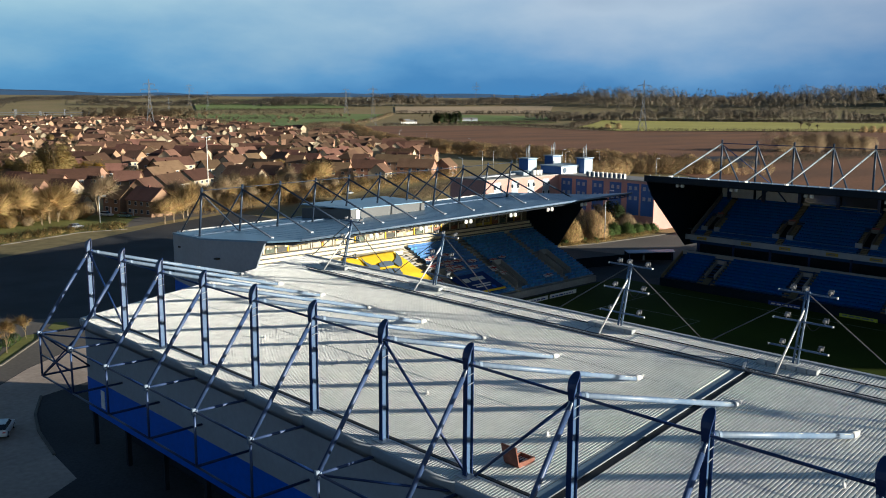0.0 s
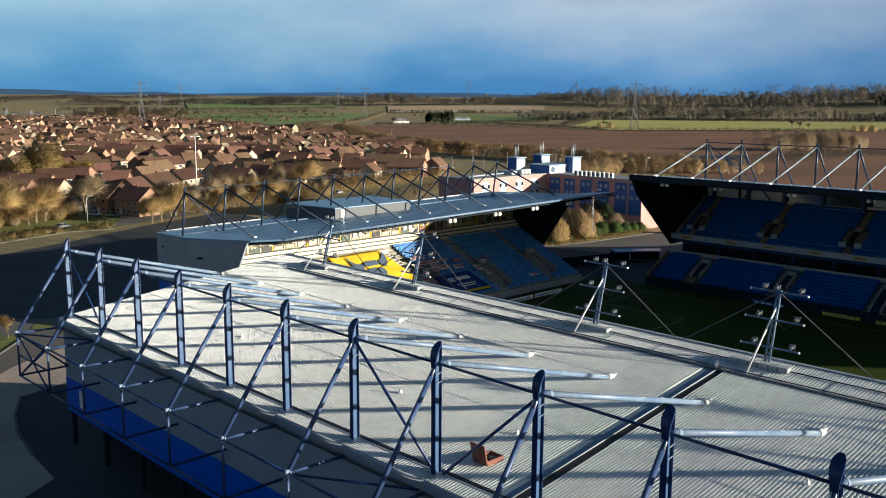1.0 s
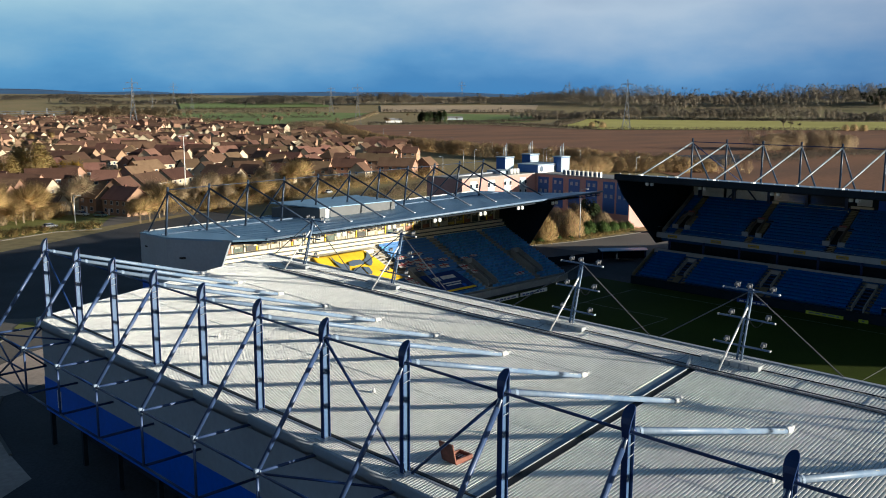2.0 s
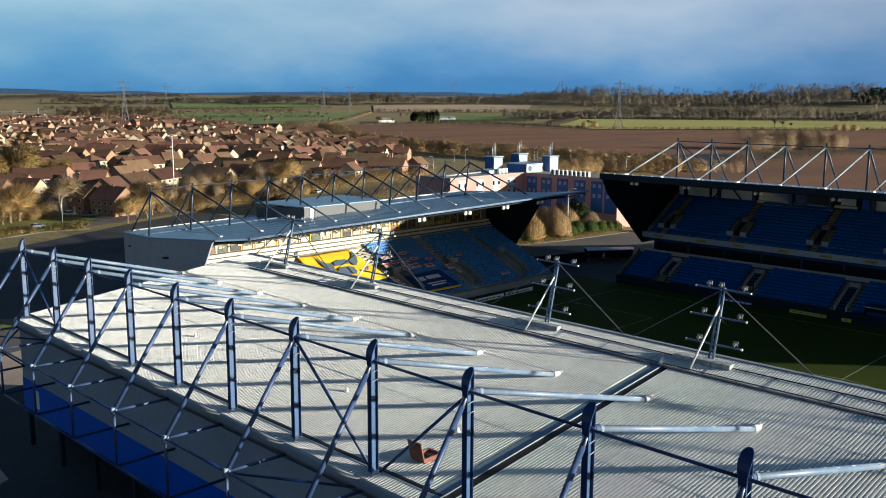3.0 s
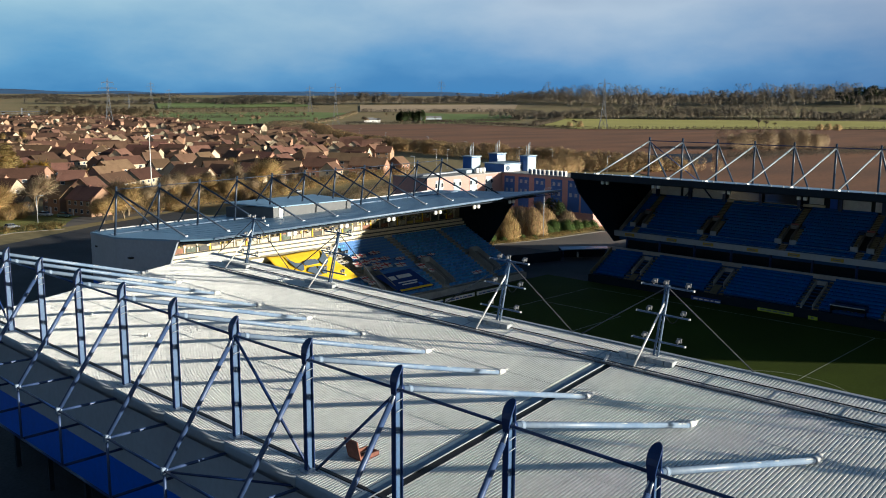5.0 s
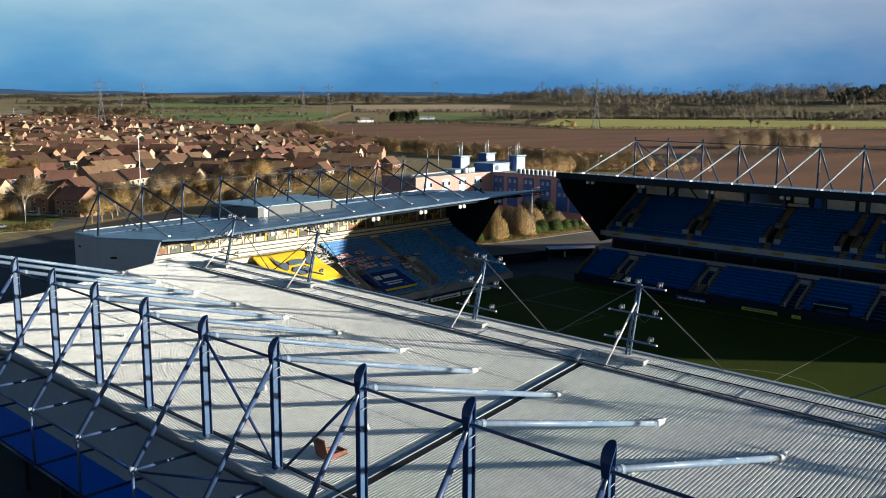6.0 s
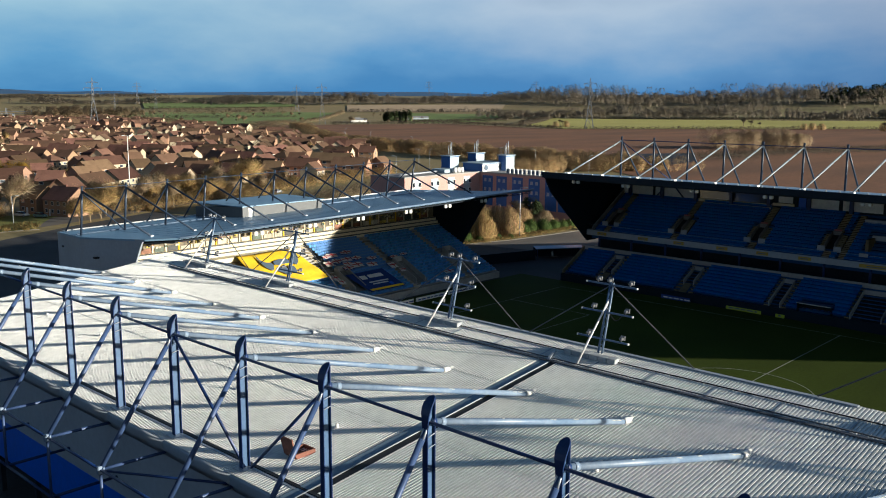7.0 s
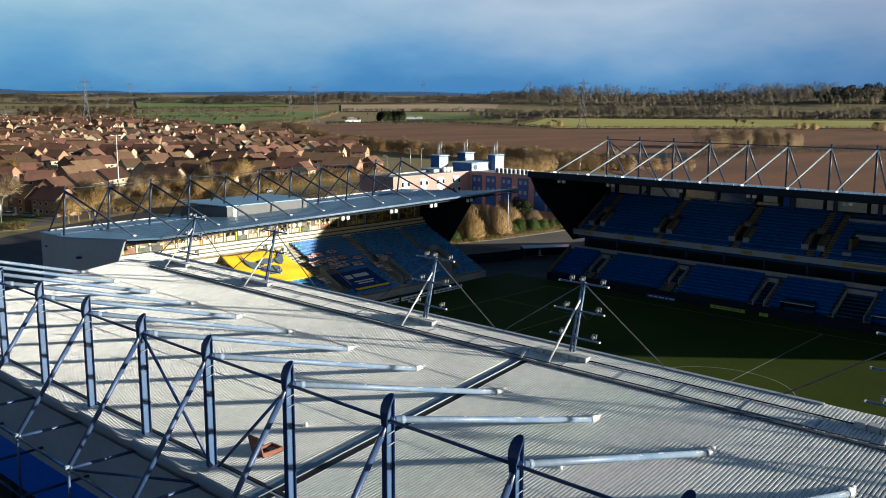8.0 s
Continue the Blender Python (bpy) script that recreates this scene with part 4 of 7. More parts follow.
# kerb along the lawn
for a, b in (((-60, 188), (31, 213)), ((31, 213), (58, 223)), ((58, 223), (70, 221)), ((1.9, 110.4), (10.2, 120.3)), ((-4, 106.8), (1.9, 110.4)), ((10.2, 120.3), (11.6, 123.9)), ((-4.6, 75), (-3.4, 82.5)), ((-3.4, 82.5), (-1.8, 88)), ((-1.8, 88), (1.0, 94)), ((133, 122.3), (146, 118.8)), ((146, 118.8), (178, 115.5)), ((178, 115.5), (250, 119))):
    d = Vector((b[0] - a[0], b[1] - a[1], 0))
    bm = B()
    box(bm, (0, -0.15, -0.1), (d.length, 0.15, 0.14), 0.03)
    k = tagged(part("kerb", bm, KERB), "pale stone kerb", "kerb", kind="structure")
    k.matrix_basis = pose(*a, 0.0, 0, 0, math.degrees(math.atan2(d.y, d.x)))

# ---- seating and fittings ----
def seat_data():
    """One folding seat, 0.46 m wide, facing -y: pan, back and a stub foot."""
    v, f = [], []
    for lo, hi in (((-0.22, -0.36, 0.40), (0.22, 0.02, 0.47)), ((-0.22, 0.0, 0.42), (0.22, 0.07, 0.86))):
        b0 = len(v)
        v += [(x, y, z) for x in (lo[0], hi[0]) for y in (lo[1], hi[1]) for z in (lo[2], hi[2])]
        f += [tuple(b0 + i for i in q) for q in ((0, 1, 3, 2), (4, 6, 7, 5), (0, 4, 5, 1), (2, 3, 7, 6), (1, 5, 7, 3))]
    return np.array(v), f


SV, SF = seat_data()
seat_mesh = bpy.data.meshes.new("seat")
seat_mesh.from_pydata([tuple(v) for v in SV], [], SF)
seat_mesh.materials.append(SEAT_END)


def seat_block(parent, name, spots, turn, mat):
    """Joined seats past the first few hundred."""
    c, s = math.cos(turn), math.sin(turn)
    rot = np.array(((c, -s, 0), (s, c, 0), (0, 0, 1)))
    base = SV @ rot.T
    V = np.concatenate([base + np.array(p) for p in spots])
    n = len(SV)
    Fs = [tuple(i * n + j for j in q) for i in range(len(spots)) for q in SF]
    return tagged(from_data(name, V, Fs, mat, parent), kind="stuff")


END_AISLES = (54.2, 69.2, 83.2, 97.0)
END_VOMS = ((71.0, 92.4, 97.9), (84.9, 91.6, 97.8), (99.0, 92.4, 98.4))
spots, first = [], []
for r in range(N_ROWS):
    y, z = 90.5 + ROW * (r + 0.6), 1.2 + STEP * r
    x = 33.0
    while x < 105.4:
        clear = all(abs(x - a) > 0.85 for a in END_AISLES) and not any(abs(x - vx) < 1.95 and v0 - 0.5 < y < v1 + 0.6 for vx, v0, v1 in END_VOMS)
        if clear:
            if x > 68.4 or y < 96.6:
                (first if 71.5 < x < 82.4 and r >= 6 else spots).append((x, y, z))
        x += 0.5
for p in first[:300]:
    shared("seat", seat_mesh, end, pose(*p))
seat_block(end, "seating", spots + first[300:], 0.0, SEAT_END)
for a in END_AISLES:
    for r in range(N_ROWS):
        bm = B()
        z = 1.2 + STEP * r
        box(bm, (a - 0.6, 90.55 + ROW * r, z + 0.004), (a + 0.6, 90.55 + ROW * r + ROW - 0.05, z + 0.03))
        box(bm, (a - 0.6, 90.5 + ROW * r + 0.42, z + 0.03), (a + 0.6, 90.5 + ROW * (r + 1), z + 0.19))
        part("aisle_step", bm, STAIR, end)


def vomitory(parent, p0, p1, width, wall, up, floor=None):
    """A walled way in through the seats: p0 front, p1 back, floor sunk; up: the height of the walls at the back."""
    p0, p1 = Vector(p0), Vector(p1)
    d = (p1 - p0)
    side = Vector((-d.y, d.x, 0)).normalized() * width / 2
    v = new("entrance")
    v.empty_display_size = 0.3
    v.parent = parent
    for s in (-1, 1):
        bm = B()
        a, b = p0 + side * s, p1 + side * s
        prism(bm, [a + Vector((0, 0, -0.5)), b + Vector((0, 0, -0.5)), b + Vector((0, 0, up)), a + Vector((0, 0, 1.0))], side.normalized() * 0.15 * s)
        part("side_wall", bm, wall, v)
    bm = B()
    a, b = p1 - side, p1 + side
    prism(bm, [a + Vector((0, 0, -2.5)), b + Vector((0, 0, -2.5)), b + Vector((0, 0, up)), a + Vector((0, 0, up))], d.normalized() * 0.15)
    part("back_wall", bm, wall, v)
    # flat sheet, black by default, painted for the shade in the way
    bm = B()
    prism(bm, [p0 - side * 0.98 + Vector((0, 0, 0.05)), p0 + side * 0.98 + Vector((0, 0, 0.05)), p1 + side * 0.98 + Vector((0, 0, 0.05)), p1 - side * 0.98 + Vector((0, 0, 0.05))], (0, 0, 0.02))
    part("dark_way", bm, floor or BLACK, v)
    return v


for vx, v0, v1 in END_VOMS:
    zf = lambda y: 1.2 + (y - 90.5) * STEP / ROW
    vomitory(end, (vx, v0, zf(v0) + 0.1), (vx, v1, zf(v1) + 0.25), 2.2, CONCRETE, 1.0, CONCRETE_DK)

# south stand seats
S_AIS_LO = (70.5, 54.0, 37.6, 23.4, 12.0)
S_AIS_UP = (75.6, 61.0, 46.0, 33.1)
SLOPE = LSTEP / 0.8
DULL_RED = material("dull_red_sign", (0.30, 0.09, 0.085), 0.6)
spots = []
for r in range(L_ROWS):
    x, z = LX + 0.8 * (r + 0.6), LZ + LSTEP * r
    y = -12.0
    while y < 78.6:
        if all(abs(y - a) > (2.9 if a == 23.4 else 1.75) for a in S_AIS_LO) and not (28.6 < y < 33.6 and r < 3):
            spots.append((x, y, z))
        y += 0.47
for r in range(14):
    x, z = 120.4 + 0.8 * (r + 0.6), 8.9 + 0.48 * r
    y = -12.0
    while y < 77.9:
        clear = all(abs(y - a) > (0.75 if r < 2 or r > 7 else 2.05) for a in S_AIS_UP) and abs(y - 30.6) > 0.7
        if clear and not (y < 28.2 and 2 < r < 9) and not (y < 30 and r > 11):
            spots.append((x, y, z))
        y += 0.47
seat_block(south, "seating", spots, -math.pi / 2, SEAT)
for a in S_AIS_LO:
    half = 2.2 if a == 23.4 else 0.85
    for s in (-half - 0.55, half + 0.55):
        for r in range(L_ROWS):
            bm = B()
            x, z = LX + 0.8 * r, LZ + LSTEP * r
            box(bm, (x, a + s - 0.4, z + 0.004), (x + 0.8, a + s + 0.4, z + 0.05))
            box(bm, (x + 0.4, a + s - 0.4, z + 0.05), (x + 0.8, a + s + 0.4, z + 0.22))
            part("aisle_step", bm, STAIR_SHADED, south)
    x0 = {70.5: 113.9, 54.0: 114.4}.get(a, 112.4)
    vomitory(south, (x0, a, LZ + (x0 - LX) * SLOPE - 0.25), (118.2, a, LZ + (118.2 - LX) * SLOPE - 0.25), half * 2, CONCRETE, 0.75, BLACK if a == 23.4 else SHADE_IN)
    if a in (70.5, 54.0):
        part("lower_aisle", prism(B(), [(LX, a - 0.7, LZ + 0.05), (x0, a - 0.7, LZ + (x0 - LX) * SLOPE + 0.05), (x0, a - 0.7, LZ + (x0 - LX) * SLOPE + 0.12), (LX, a - 0.7, LZ + 0.12)], (0, 1.4, 0)), STAIR_SHADED, south)


def upper_step(x0, x1, y0, y1):
    """Stairs up the upper tier between two distances back."""
    k = 0
    while x0 + 0.4 * k < x1 - 0.05:
        x = x0 + 0.4 * k
        z = 8.9 + 0.6 * (x - 120.4)
        part("aisle_step", box(B(), (x, y0, z - 0.25), (x + 0.4, y1, z + 0.24)), STAIR_SHADED, south)
        k += 1


for a in S_AIS_UP:
    upper_step(126.4, 131.4, a - 0.65, a + 0.65)
    upper_step(120.5, 122.5, a - 0.6, a + 0.6)
    for s in (-1.3, 1.3):
        upper_step(122.75, 126.3, a + s - 0.5, a + s + 0.5)
        bm = B()
        box(bm, (122.45, a + s * 1.02 - 0.62, 10.1), (122.62, a + s * 1.02 + 0.62, 10.95), 0.03)
        part("entrance_parapet", bm, CLAD, south)
    vomitory(south, (122.7, a, 10.4), (126.0, a, 12.35), 1.4, CONCRETE_DK, 0.7)
    bm = B()
    box(bm, (126.2, a - 0.65, 12.75), (126.32, a + 0.65, 13.4), 0.02)
    part("entrance_sign", bm, DULL_RED, south)
upper_step(120.5, 131.3, 30.1, 31.1)
# the boxes set into the upper tier
for nm, lo, hi, mat in (("box_front", (129.4, -12.0, 14.2), (129.65, 29.9, 15.1), CLAD), ("box_lintel", (125.6, -12.0, 12.2), (126.0, 27.4, 13.0), CLAD), ("box_back", (126.4, -12.0, 9.8), (126.6, 27.2, 12.2), SHADE_IN),
                        ("box_side", (122.5, 26.9, 10.0), (126.4, 27.4, 12.6), STAIR_SHADED), ("box_floor", (122.3, -12.0, 10.1), (126.4, 26.9, 10.3), SHADE_IN), ("box_wing", (121.6, 26.6, 9.9), (121.8, 28.0, 10.5), CLAD)):
    part(nm, box(B(), lo, hi, 0.02), mat, south)
for z in (1.5, 2.4):
    bm = B()
    tube(bm, (120.1, SY0, 8.05 + z), (120.1, SY1 - 0.5, 8.05 + z), 0.02, 5)
    part("handrail", bm, GALV, south)
for x0, z0, x1, z1, y, mat in ((120.3, 9.5, 131.6, 16.3, 78.3, CONCRETE_DK), (LX, 1.7, 119.4, 5.6, 79.5, STAIR_SHADED)):
    bm = B()
    prism(bm, [(x0, y, z0 - 0.5), (x1, y, z1 - 0.5), (x1, y, z1 + 0.45), (x0, y, z0 + 0.45)], (0, 0.25, 0))
    part("side_parapet", bm, mat, south)
# soffit lamps in pairs under the roof front
for y in (72.5, 62.0, 49.0, 36.5, 22.0):
    for d in (0, 1.0):
        bm = B()
        box(bm, (106.4, y + d, 19.75), (106.9, y + d + 0.6, 20.3), 0.1)
        part("soffit_lamp", bm, WHITE, south)
# raking truss members in front of the white panels
for y0, y1 in ((70.4, 67.6), (64.6, 67.4)):
    bm = B()
    tube(bm, (131.0, y0, 16.0), (131.0, y1, 19.0), 0.14, 6)
    part("raker", bm, NAVY, south)

# banner draped over the end seats, with a horned emblem as plain shapes
def on_seats(x, y, up):
    return (x, y, 1.2 + (y - 90.5) * STEP / ROW + up)


# cream back wall over the covered rows
part("rear_parapet", prism(B(), [(31.4, 104.9, on_seats(0, 104.9, -0.2)[2]), (31.4, 106.88, on_seats(0, 104.9, -0.2)[2]), (31.4, 106.88, 8.7), (31.4, 106.2, 8.7), (31.4, 104.9, on_seats(0, 104.9, 0.75)[2])], (36.6, 0, 0)), CREAM, end)

banner = thing("banner", "large yellow cloth with a slate-blue horned shape over seats", "banner")
bm = B()
nx, ny = 26, 18
grid = [[None] * (ny + 1) for _ in range(nx + 1)]
for i in range(nx + 1):
    for j in range(ny + 1):
        u, v = i / nx, j / ny
        x = 54.3 + 11.2 * u + 1.7 * (1 - v) * u
        y = 96.2 + 8.6 * v
        grid[i][j] = bm.verts.new(on_seats(x, y, 0.95 + 0.07 * math.sin(7 * u + 3 * v) + 0.06 * math.sin(15 * v + 4 * u) + 0.05 * noise.noise((x * 0.6, y * 0.6, 0))))
for i in range(nx):
    for j in range(ny):
        bm.faces.new((grid[i][j], grid[i + 1][j], grid[i + 1][j + 1], grid[i][j + 1])).smooth = True
cloth = part("cloth", bm, YELLOW, banner)
mod = cloth.modifiers.new("thickness", "SOLIDIFY")
mod.thickness = 0.05


def emblem(name, outline, mat):
    bm = B()
    prism(bm, [on_seats(x, y, 1.15) for x, y in outline], (0, 0, 0.06))
    part(name, bm, mat, banner)


emblem("horn", [(57.6, 104.1), (57.6, 102.7), (58.2, 101.8), (59.1, 101.6), (59.2, 100.9), (58.5, 99.9), (57.9, 99.7), (57.4, 100.5), (57.2, 101.8), (57.3, 103.1)], SLATE)
emblem("brow", [(59.7, 101.8), (61.1, 102.2), (62.5, 102.1), (62.8, 101.5), (62.4, 100.9), (61.3, 100.9), (60.0, 100.8), (59.4, 101.1)], SLATE)
emblem("horn", [(65.4, 104.2), (65.5, 103.5), (65.2, 102.3), (64.4, 101.0), (63.4, 100.2), (63.0, 100.6), (62.9, 101.0), (63.0, 101.8), (63.9, 102.3), (64.9, 103.2)], SLATE)
emblem("face", [(58.8, 99.4), (59.8, 100.2), (61.1, 100.3), (61.0, 99.2), (60.8, 98.0), (59.9, 98.2), (59.3, 99.0)], SLATE)
emblem("face", [(61.5, 100.3), (62.6, 99.9), (62.4, 98.7), (61.8, 98.1), (61.3, 98.4), (61.3, 99.1)], SLATE)

cover = thing("seat_cover", "dark blue cloth with white bars laid over seats", "banner")
bm = B()
prism(bm, [on_seats(x, y, 0.95) for x, y in ((70.4, 95.7), (71.9, 90.7), (80.0, 90.7), (79.1, 95.9))], (0, 0, 0.06))
part("cloth", bm, material("navy_cloth", (0.014, 0.045, 0.20), 0.8, 0, 0.08, 3, 0.4), cover)
for x0, x1, y, h in ((72.6, 74.0, 94.3, 0.5), (74.5, 77.8, 94.4, 0.42), (73.4, 77.9, 92.9, 0.13), (73.8, 77.4, 92.35, 0.13)):
    bm = B()
    prism(bm, [on_seats(x, yy, 1.02) for x, yy in ((x0, y - h), (x1, y - h), (x1, y + h), (x0, y + h))], (0, 0, 0.03))
    part("white_bar", bm, WHITE, cover)
bm = B()
prism(bm, [on_seats(x, yy, 1.02) for x, yy in ((72.2, 90.8), (79.9, 90.8), (79.8, 91.25), (72.1, 91.25))], (0, 0, 0.03))
part("yellow_bar", bm, YELLOW, cover)
bm = B()
prism(bm, [on_seats(x, yy, 1.02) for x, yy in ((77.4, 91.5), (78.1, 91.5), (78.2, 92.0), (77.75, 92.3), (77.3, 92.0))], (0, 0, 0.03))
part("crest_patch", bm, CLAD_BLUE, cover)

FLAG_RED = material("red_cloth", (0.45, 0.07, 0.08), 0.8, 0, 0.08, 3, 0.4)
FLAG_BLUE = material("blue_cloth", (0.03, 0.06, 0.25), 0.8, 0, 0.08, 3, 0.4)
rng = random.Random(21)


def flag(x, y, w, h, style):
    fl = thing("flag", "small red, white and blue flag spread over the seats" if style else "small white flag with a red cross over the seats", "flag", "flags on the seats", at=on_seats(x, y, 1.0), turn=rng.uniform(-9, 9))
    fl.matrix_basis = fl.matrix_basis @ Matrix.Rotation(math.atan(STEP / ROW), 4, "X")
    bm = B()
    rows_ = [[bm.verts.new((-w / 2 + w * i / 6, s * h / 2, 0.05 * math.sin(i * 1.9) + dz)) for i in range(7)] for s, dz in ((-1, 0), (1, 0), (1, -0.03), (-1, -0.03))]
    for r0, r1 in ((0, 1), (1, 2), (2, 3), (3, 0)):
        for i in range(6):
            bm.faces.new((rows_[r0][i], rows_[r0][i + 1], rows_[r1][i + 1], rows_[r1][i]))
    part("cloth", bm, FLAG_BLUE if style else WHITE, fl)
    for (x0, x1, y0, y1, mat) in (((-w / 2, w / 2, -h * 0.30, h * 0.30, WHITE), (-w * 0.24, w * 0.24, -h / 2, h / 2, WHITE)) if style else ()) + ((-w / 2, w / 2, -h * 0.09, h * 0.09, FLAG_RED), (-w * 0.05, w * 0.05, -h / 2, h / 2, FLAG_RED)):
        bm = B()
        up = 0.09 if mat is WHITE else 0.115
        box(bm, (x0, y0, up), (x1, y1, up + 0.02))
        part("cross_bar", bm, mat, fl)


for x, y, w, h, st in ((72.1, 101.3, 1.9, 1.0, 0), (75.4, 101.5, 2.3, 0.9, 1), (69.8, 99.2, 1.8, 1.2, 0), (74.1, 99.7, 1.9, 1.0, 0), (76.3, 99.6, 1.8, 0.9, 1), (71.6, 99.5, 2.0, 1.2, 1), (75.0, 97.9, 2.4, 1.2, 0),
                       (72.6, 97.4, 2.0, 1.0, 1), (79.4, 98.9, 2.0, 0.8, 1), (78.2, 97.4, 1.9, 1.0, 0), (73.4, 98.5, 1.6, 0.9, 0), (84.4, 98.3, 1.6, 0.8, 1), (82.2, 96.2, 1.5, 1.4, 0), (83.3, 94.6, 1.1, 0.9, 0), (68.0, 95.5, 1.3, 1.2, 0), (70.4, 101.0, 1.2, 0.8, 1),
                       (68.4, 94.3, 1.1, 0.9, 0), (87.2, 98.6, 1.5, 0.6, 1), (92.8, 91.9, 2.6, 0.7, 0)):
    flag(x, y, w * 1.12, h * 1.15, st)

# advertising boards round the pitch
BOARD_LIME = material("lime_board", (0.42, 0.50, 0.03), 0.5, 0, 0.06, 3, 0.5)


def board(a, b, mat, bars, label):
    a, b = Vector((*a, 0.06)), Vector((*b, 0.06))
    d = b - a
    bd = thing("advertising_board", label, "board", "boards round the pitch", at=a, turn=math.degrees(math.atan2(d.y, d.x)))
    bm = B()
    box(bm, (0, -0.04, 0.05), (d.length, 0.04, 0.75 if mat is not BOARD_LIME else 0.6), 0.01)
    part("panel", bm, mat, bd)
    x = 0.5
    rg = random.Random(round(a.x * 7 + a.y))
    while x < d.length - 0.9:
        w = 0.3 + rg.random() * 0.9
        for s in (-0.062, 0.041):
            bm = B()
            box(bm, (x, s, 0.24), (x + w, s + 0.021, 0.46))
            part("letter_bar", bm, bars, bd)
        x += w + 0.25
    for k in (0.3, d.length - 0.4):
        bm = B()
        box(bm, (k, 0.04, -0.03), (k + 0.08, 0.5, 0.08))
        part("stay", bm, GALV, bd)


for x in (62.0, 70.2, 78.4, 86.6):
    board((x, 86.4), (x + 7.6, 86.4), WHITE, FLAG_BLUE, "white advertising board with blue bars beside the pitch")
board((111.5, 45.4), (111.5, 39.3), BOARD_LIME, SLATE, "lime-yellow advertising board below the seats")
board((111.5, 36.9), (111.5, 35.4), BOARD_LIME, SLATE, "lime-yellow advertising board below the seats")
board((111.4, 57.6), (111.4, 52.0), FLAG_BLUE, WHITE, "blue advertising board with white bars")

# team shelters by the halfway line
for y in (31.1, 17.2):
    du = thing("team_shelter", "dark blue team shelter set among the front seats", "shelter", "team shelters", at=(112.1, y, 0.9))
    for nm, lo, hi, mat in (("back", (1.3, -2.6, 0), (1.4, 2.6, 2.0), GLASS_DARK), ("roof", (-0.2, -2.7, 2.0), (1.5, 2.7, 2.1), NAVY), ("roof_edge", (-0.25, -2.7, 2.0), (-0.2, 2.7, 2.1), WHITE), ("side", (0, -2.7, 0), (1.4, -2.6, 2.0), GLASS_DARK), ("side", (0, 2.6, 0), (1.4, 2.7, 2.0), GLASS_DARK),
                            ("bench", (0.7, -2.4, 0.35), (1.2, 2.4, 0.45), CLAD_BLUE)):
        part(nm, box(B(), lo, hi, 0.01), mat, du)
    for k in range(8):
        part("seat_back", box(B(), (1.12, -2.3 + 0.58 * k, 0.45), (1.2, -1.85 + 0.58 * k, 1.1), 0.02), SLATE if k % 2 else CLAD_BLUE, du)

# low shelter roof by the corner
sh = thing("corner_shelter", "low flat canopy with a pale metal edge by the corner", "canopy")
bm = B()
prism(bm, [(126.9, 97.2, 2.3), (135.7, 91.1, 2.3), (138.6, 93.3, 2.3), (129.7, 100.2, 2.3)], (0, 0, 0.16))
part("roof", bm, END_ROOF, sh)
for x, y in ((127.3, 97.2), (135.6, 91.5), (129.8, 99.7), (138.1, 93.4)):
    part("post", tube(B(), (x, y, 0), (x, y, 2.35), 0.08), NAVY, sh)
bm = B()
prism(bm, [(129.7, 100.2, 0), (138.6, 93.3, 0), (138.6, 93.3, 2.3), (129.7, 100.2, 2.3)], (0.1, 0.13, 0))
part("back_wall", bm, DARK_CLAD, sh)
wall = tagged(part("wall_corner", prism(B(), [(108, 103, 0), (126.8, 97.4, 0), (126.8, 97.4, 2.2), (108, 103, 2.2)], (0, 0.25, 0)), DARK_CLAD), "dark perimeter wall by the corner", "wall", kind="structure")


# Unseen wall, added so that its outline shades the access road
tagged(part("wall_service", prism(B(), [(141.2, 79.4, 0), (175.0, 79.4, 0), (175.0, 79.4, 3.6), (165.0, 79.4, 4.3), (149.6, 79.4, 7.9), (141.2, 79.4, 9.5)], (0, 0.4, 0)), DARK_CLAD), "unseen wall behind the stand, added to shade the road", "wall", kind="structure")


# ---- hotel ----
PINK = material("salmon_render", (0.52, 0.3, 0.26), 0.85, 0, 0.06, 2.0, 0.2, spec=0.12)
PANEL_BLUE = material("blue_facade_panel", (0.04, 0.12, 0.36), 0.6, 0, 0.06, 2.0, 0.3)
PALE_BLUE = material("pale_blue_metal", (0.34, 0.42, 0.48), 0.5, 0, 0.06, 2.0, 0.3)
ROOF_FELT = material("grey_roof_felt", (0.24, 0.24, 0.25), 0.9, 0, 0.12, 1.0, 0.2)
hotel = thing("hotel", "salmon and blue rendered hotel with a flat roof and rooftop plant", "hotel")
# it stands a little above the stadium's ground
hotel.matrix_basis = Matrix.Translation((-3.097, -1.581, 3.459)) @ Matrix.Scale(0.9, 4)
for nm, lo, hi, mat in (("front_wing", (162.6, 174.5, -4.5), (214, 190, 11.0), PINK), ("side_wing", (198.02, 137.4, -4.5), (213, 174.48, 11.0), PINK)):
    part(nm, box(B(), lo, hi), mat, hotel)
for nm, lo, hi in (("parapet", (162.4, 174.3, 11.0), (198.0, 174.7, 11.35)), ("parapet", (162.4, 174.7, 11.0), (162.8, 190.2, 11.35)), ("parapet", (197.8, 137.2, 11.0), (198.2, 174.3, 11.35)), ("parapet", (198.2, 137.2, 11.0), (213.2, 137.6, 11.35))):
    part(nm, box(B(), lo, hi, 0.03), CONCRETE, hotel)
part("roof_felt", box(B(), (162.8, 174.7, 11.0), (213.8, 189.8, 11.05)), ROOF_FELT, hotel)
part("roof_felt", box(B(), (198.2, 137.6, 11.0), (212.8, 174.68, 11.05)), ROOF_FELT, hotel)


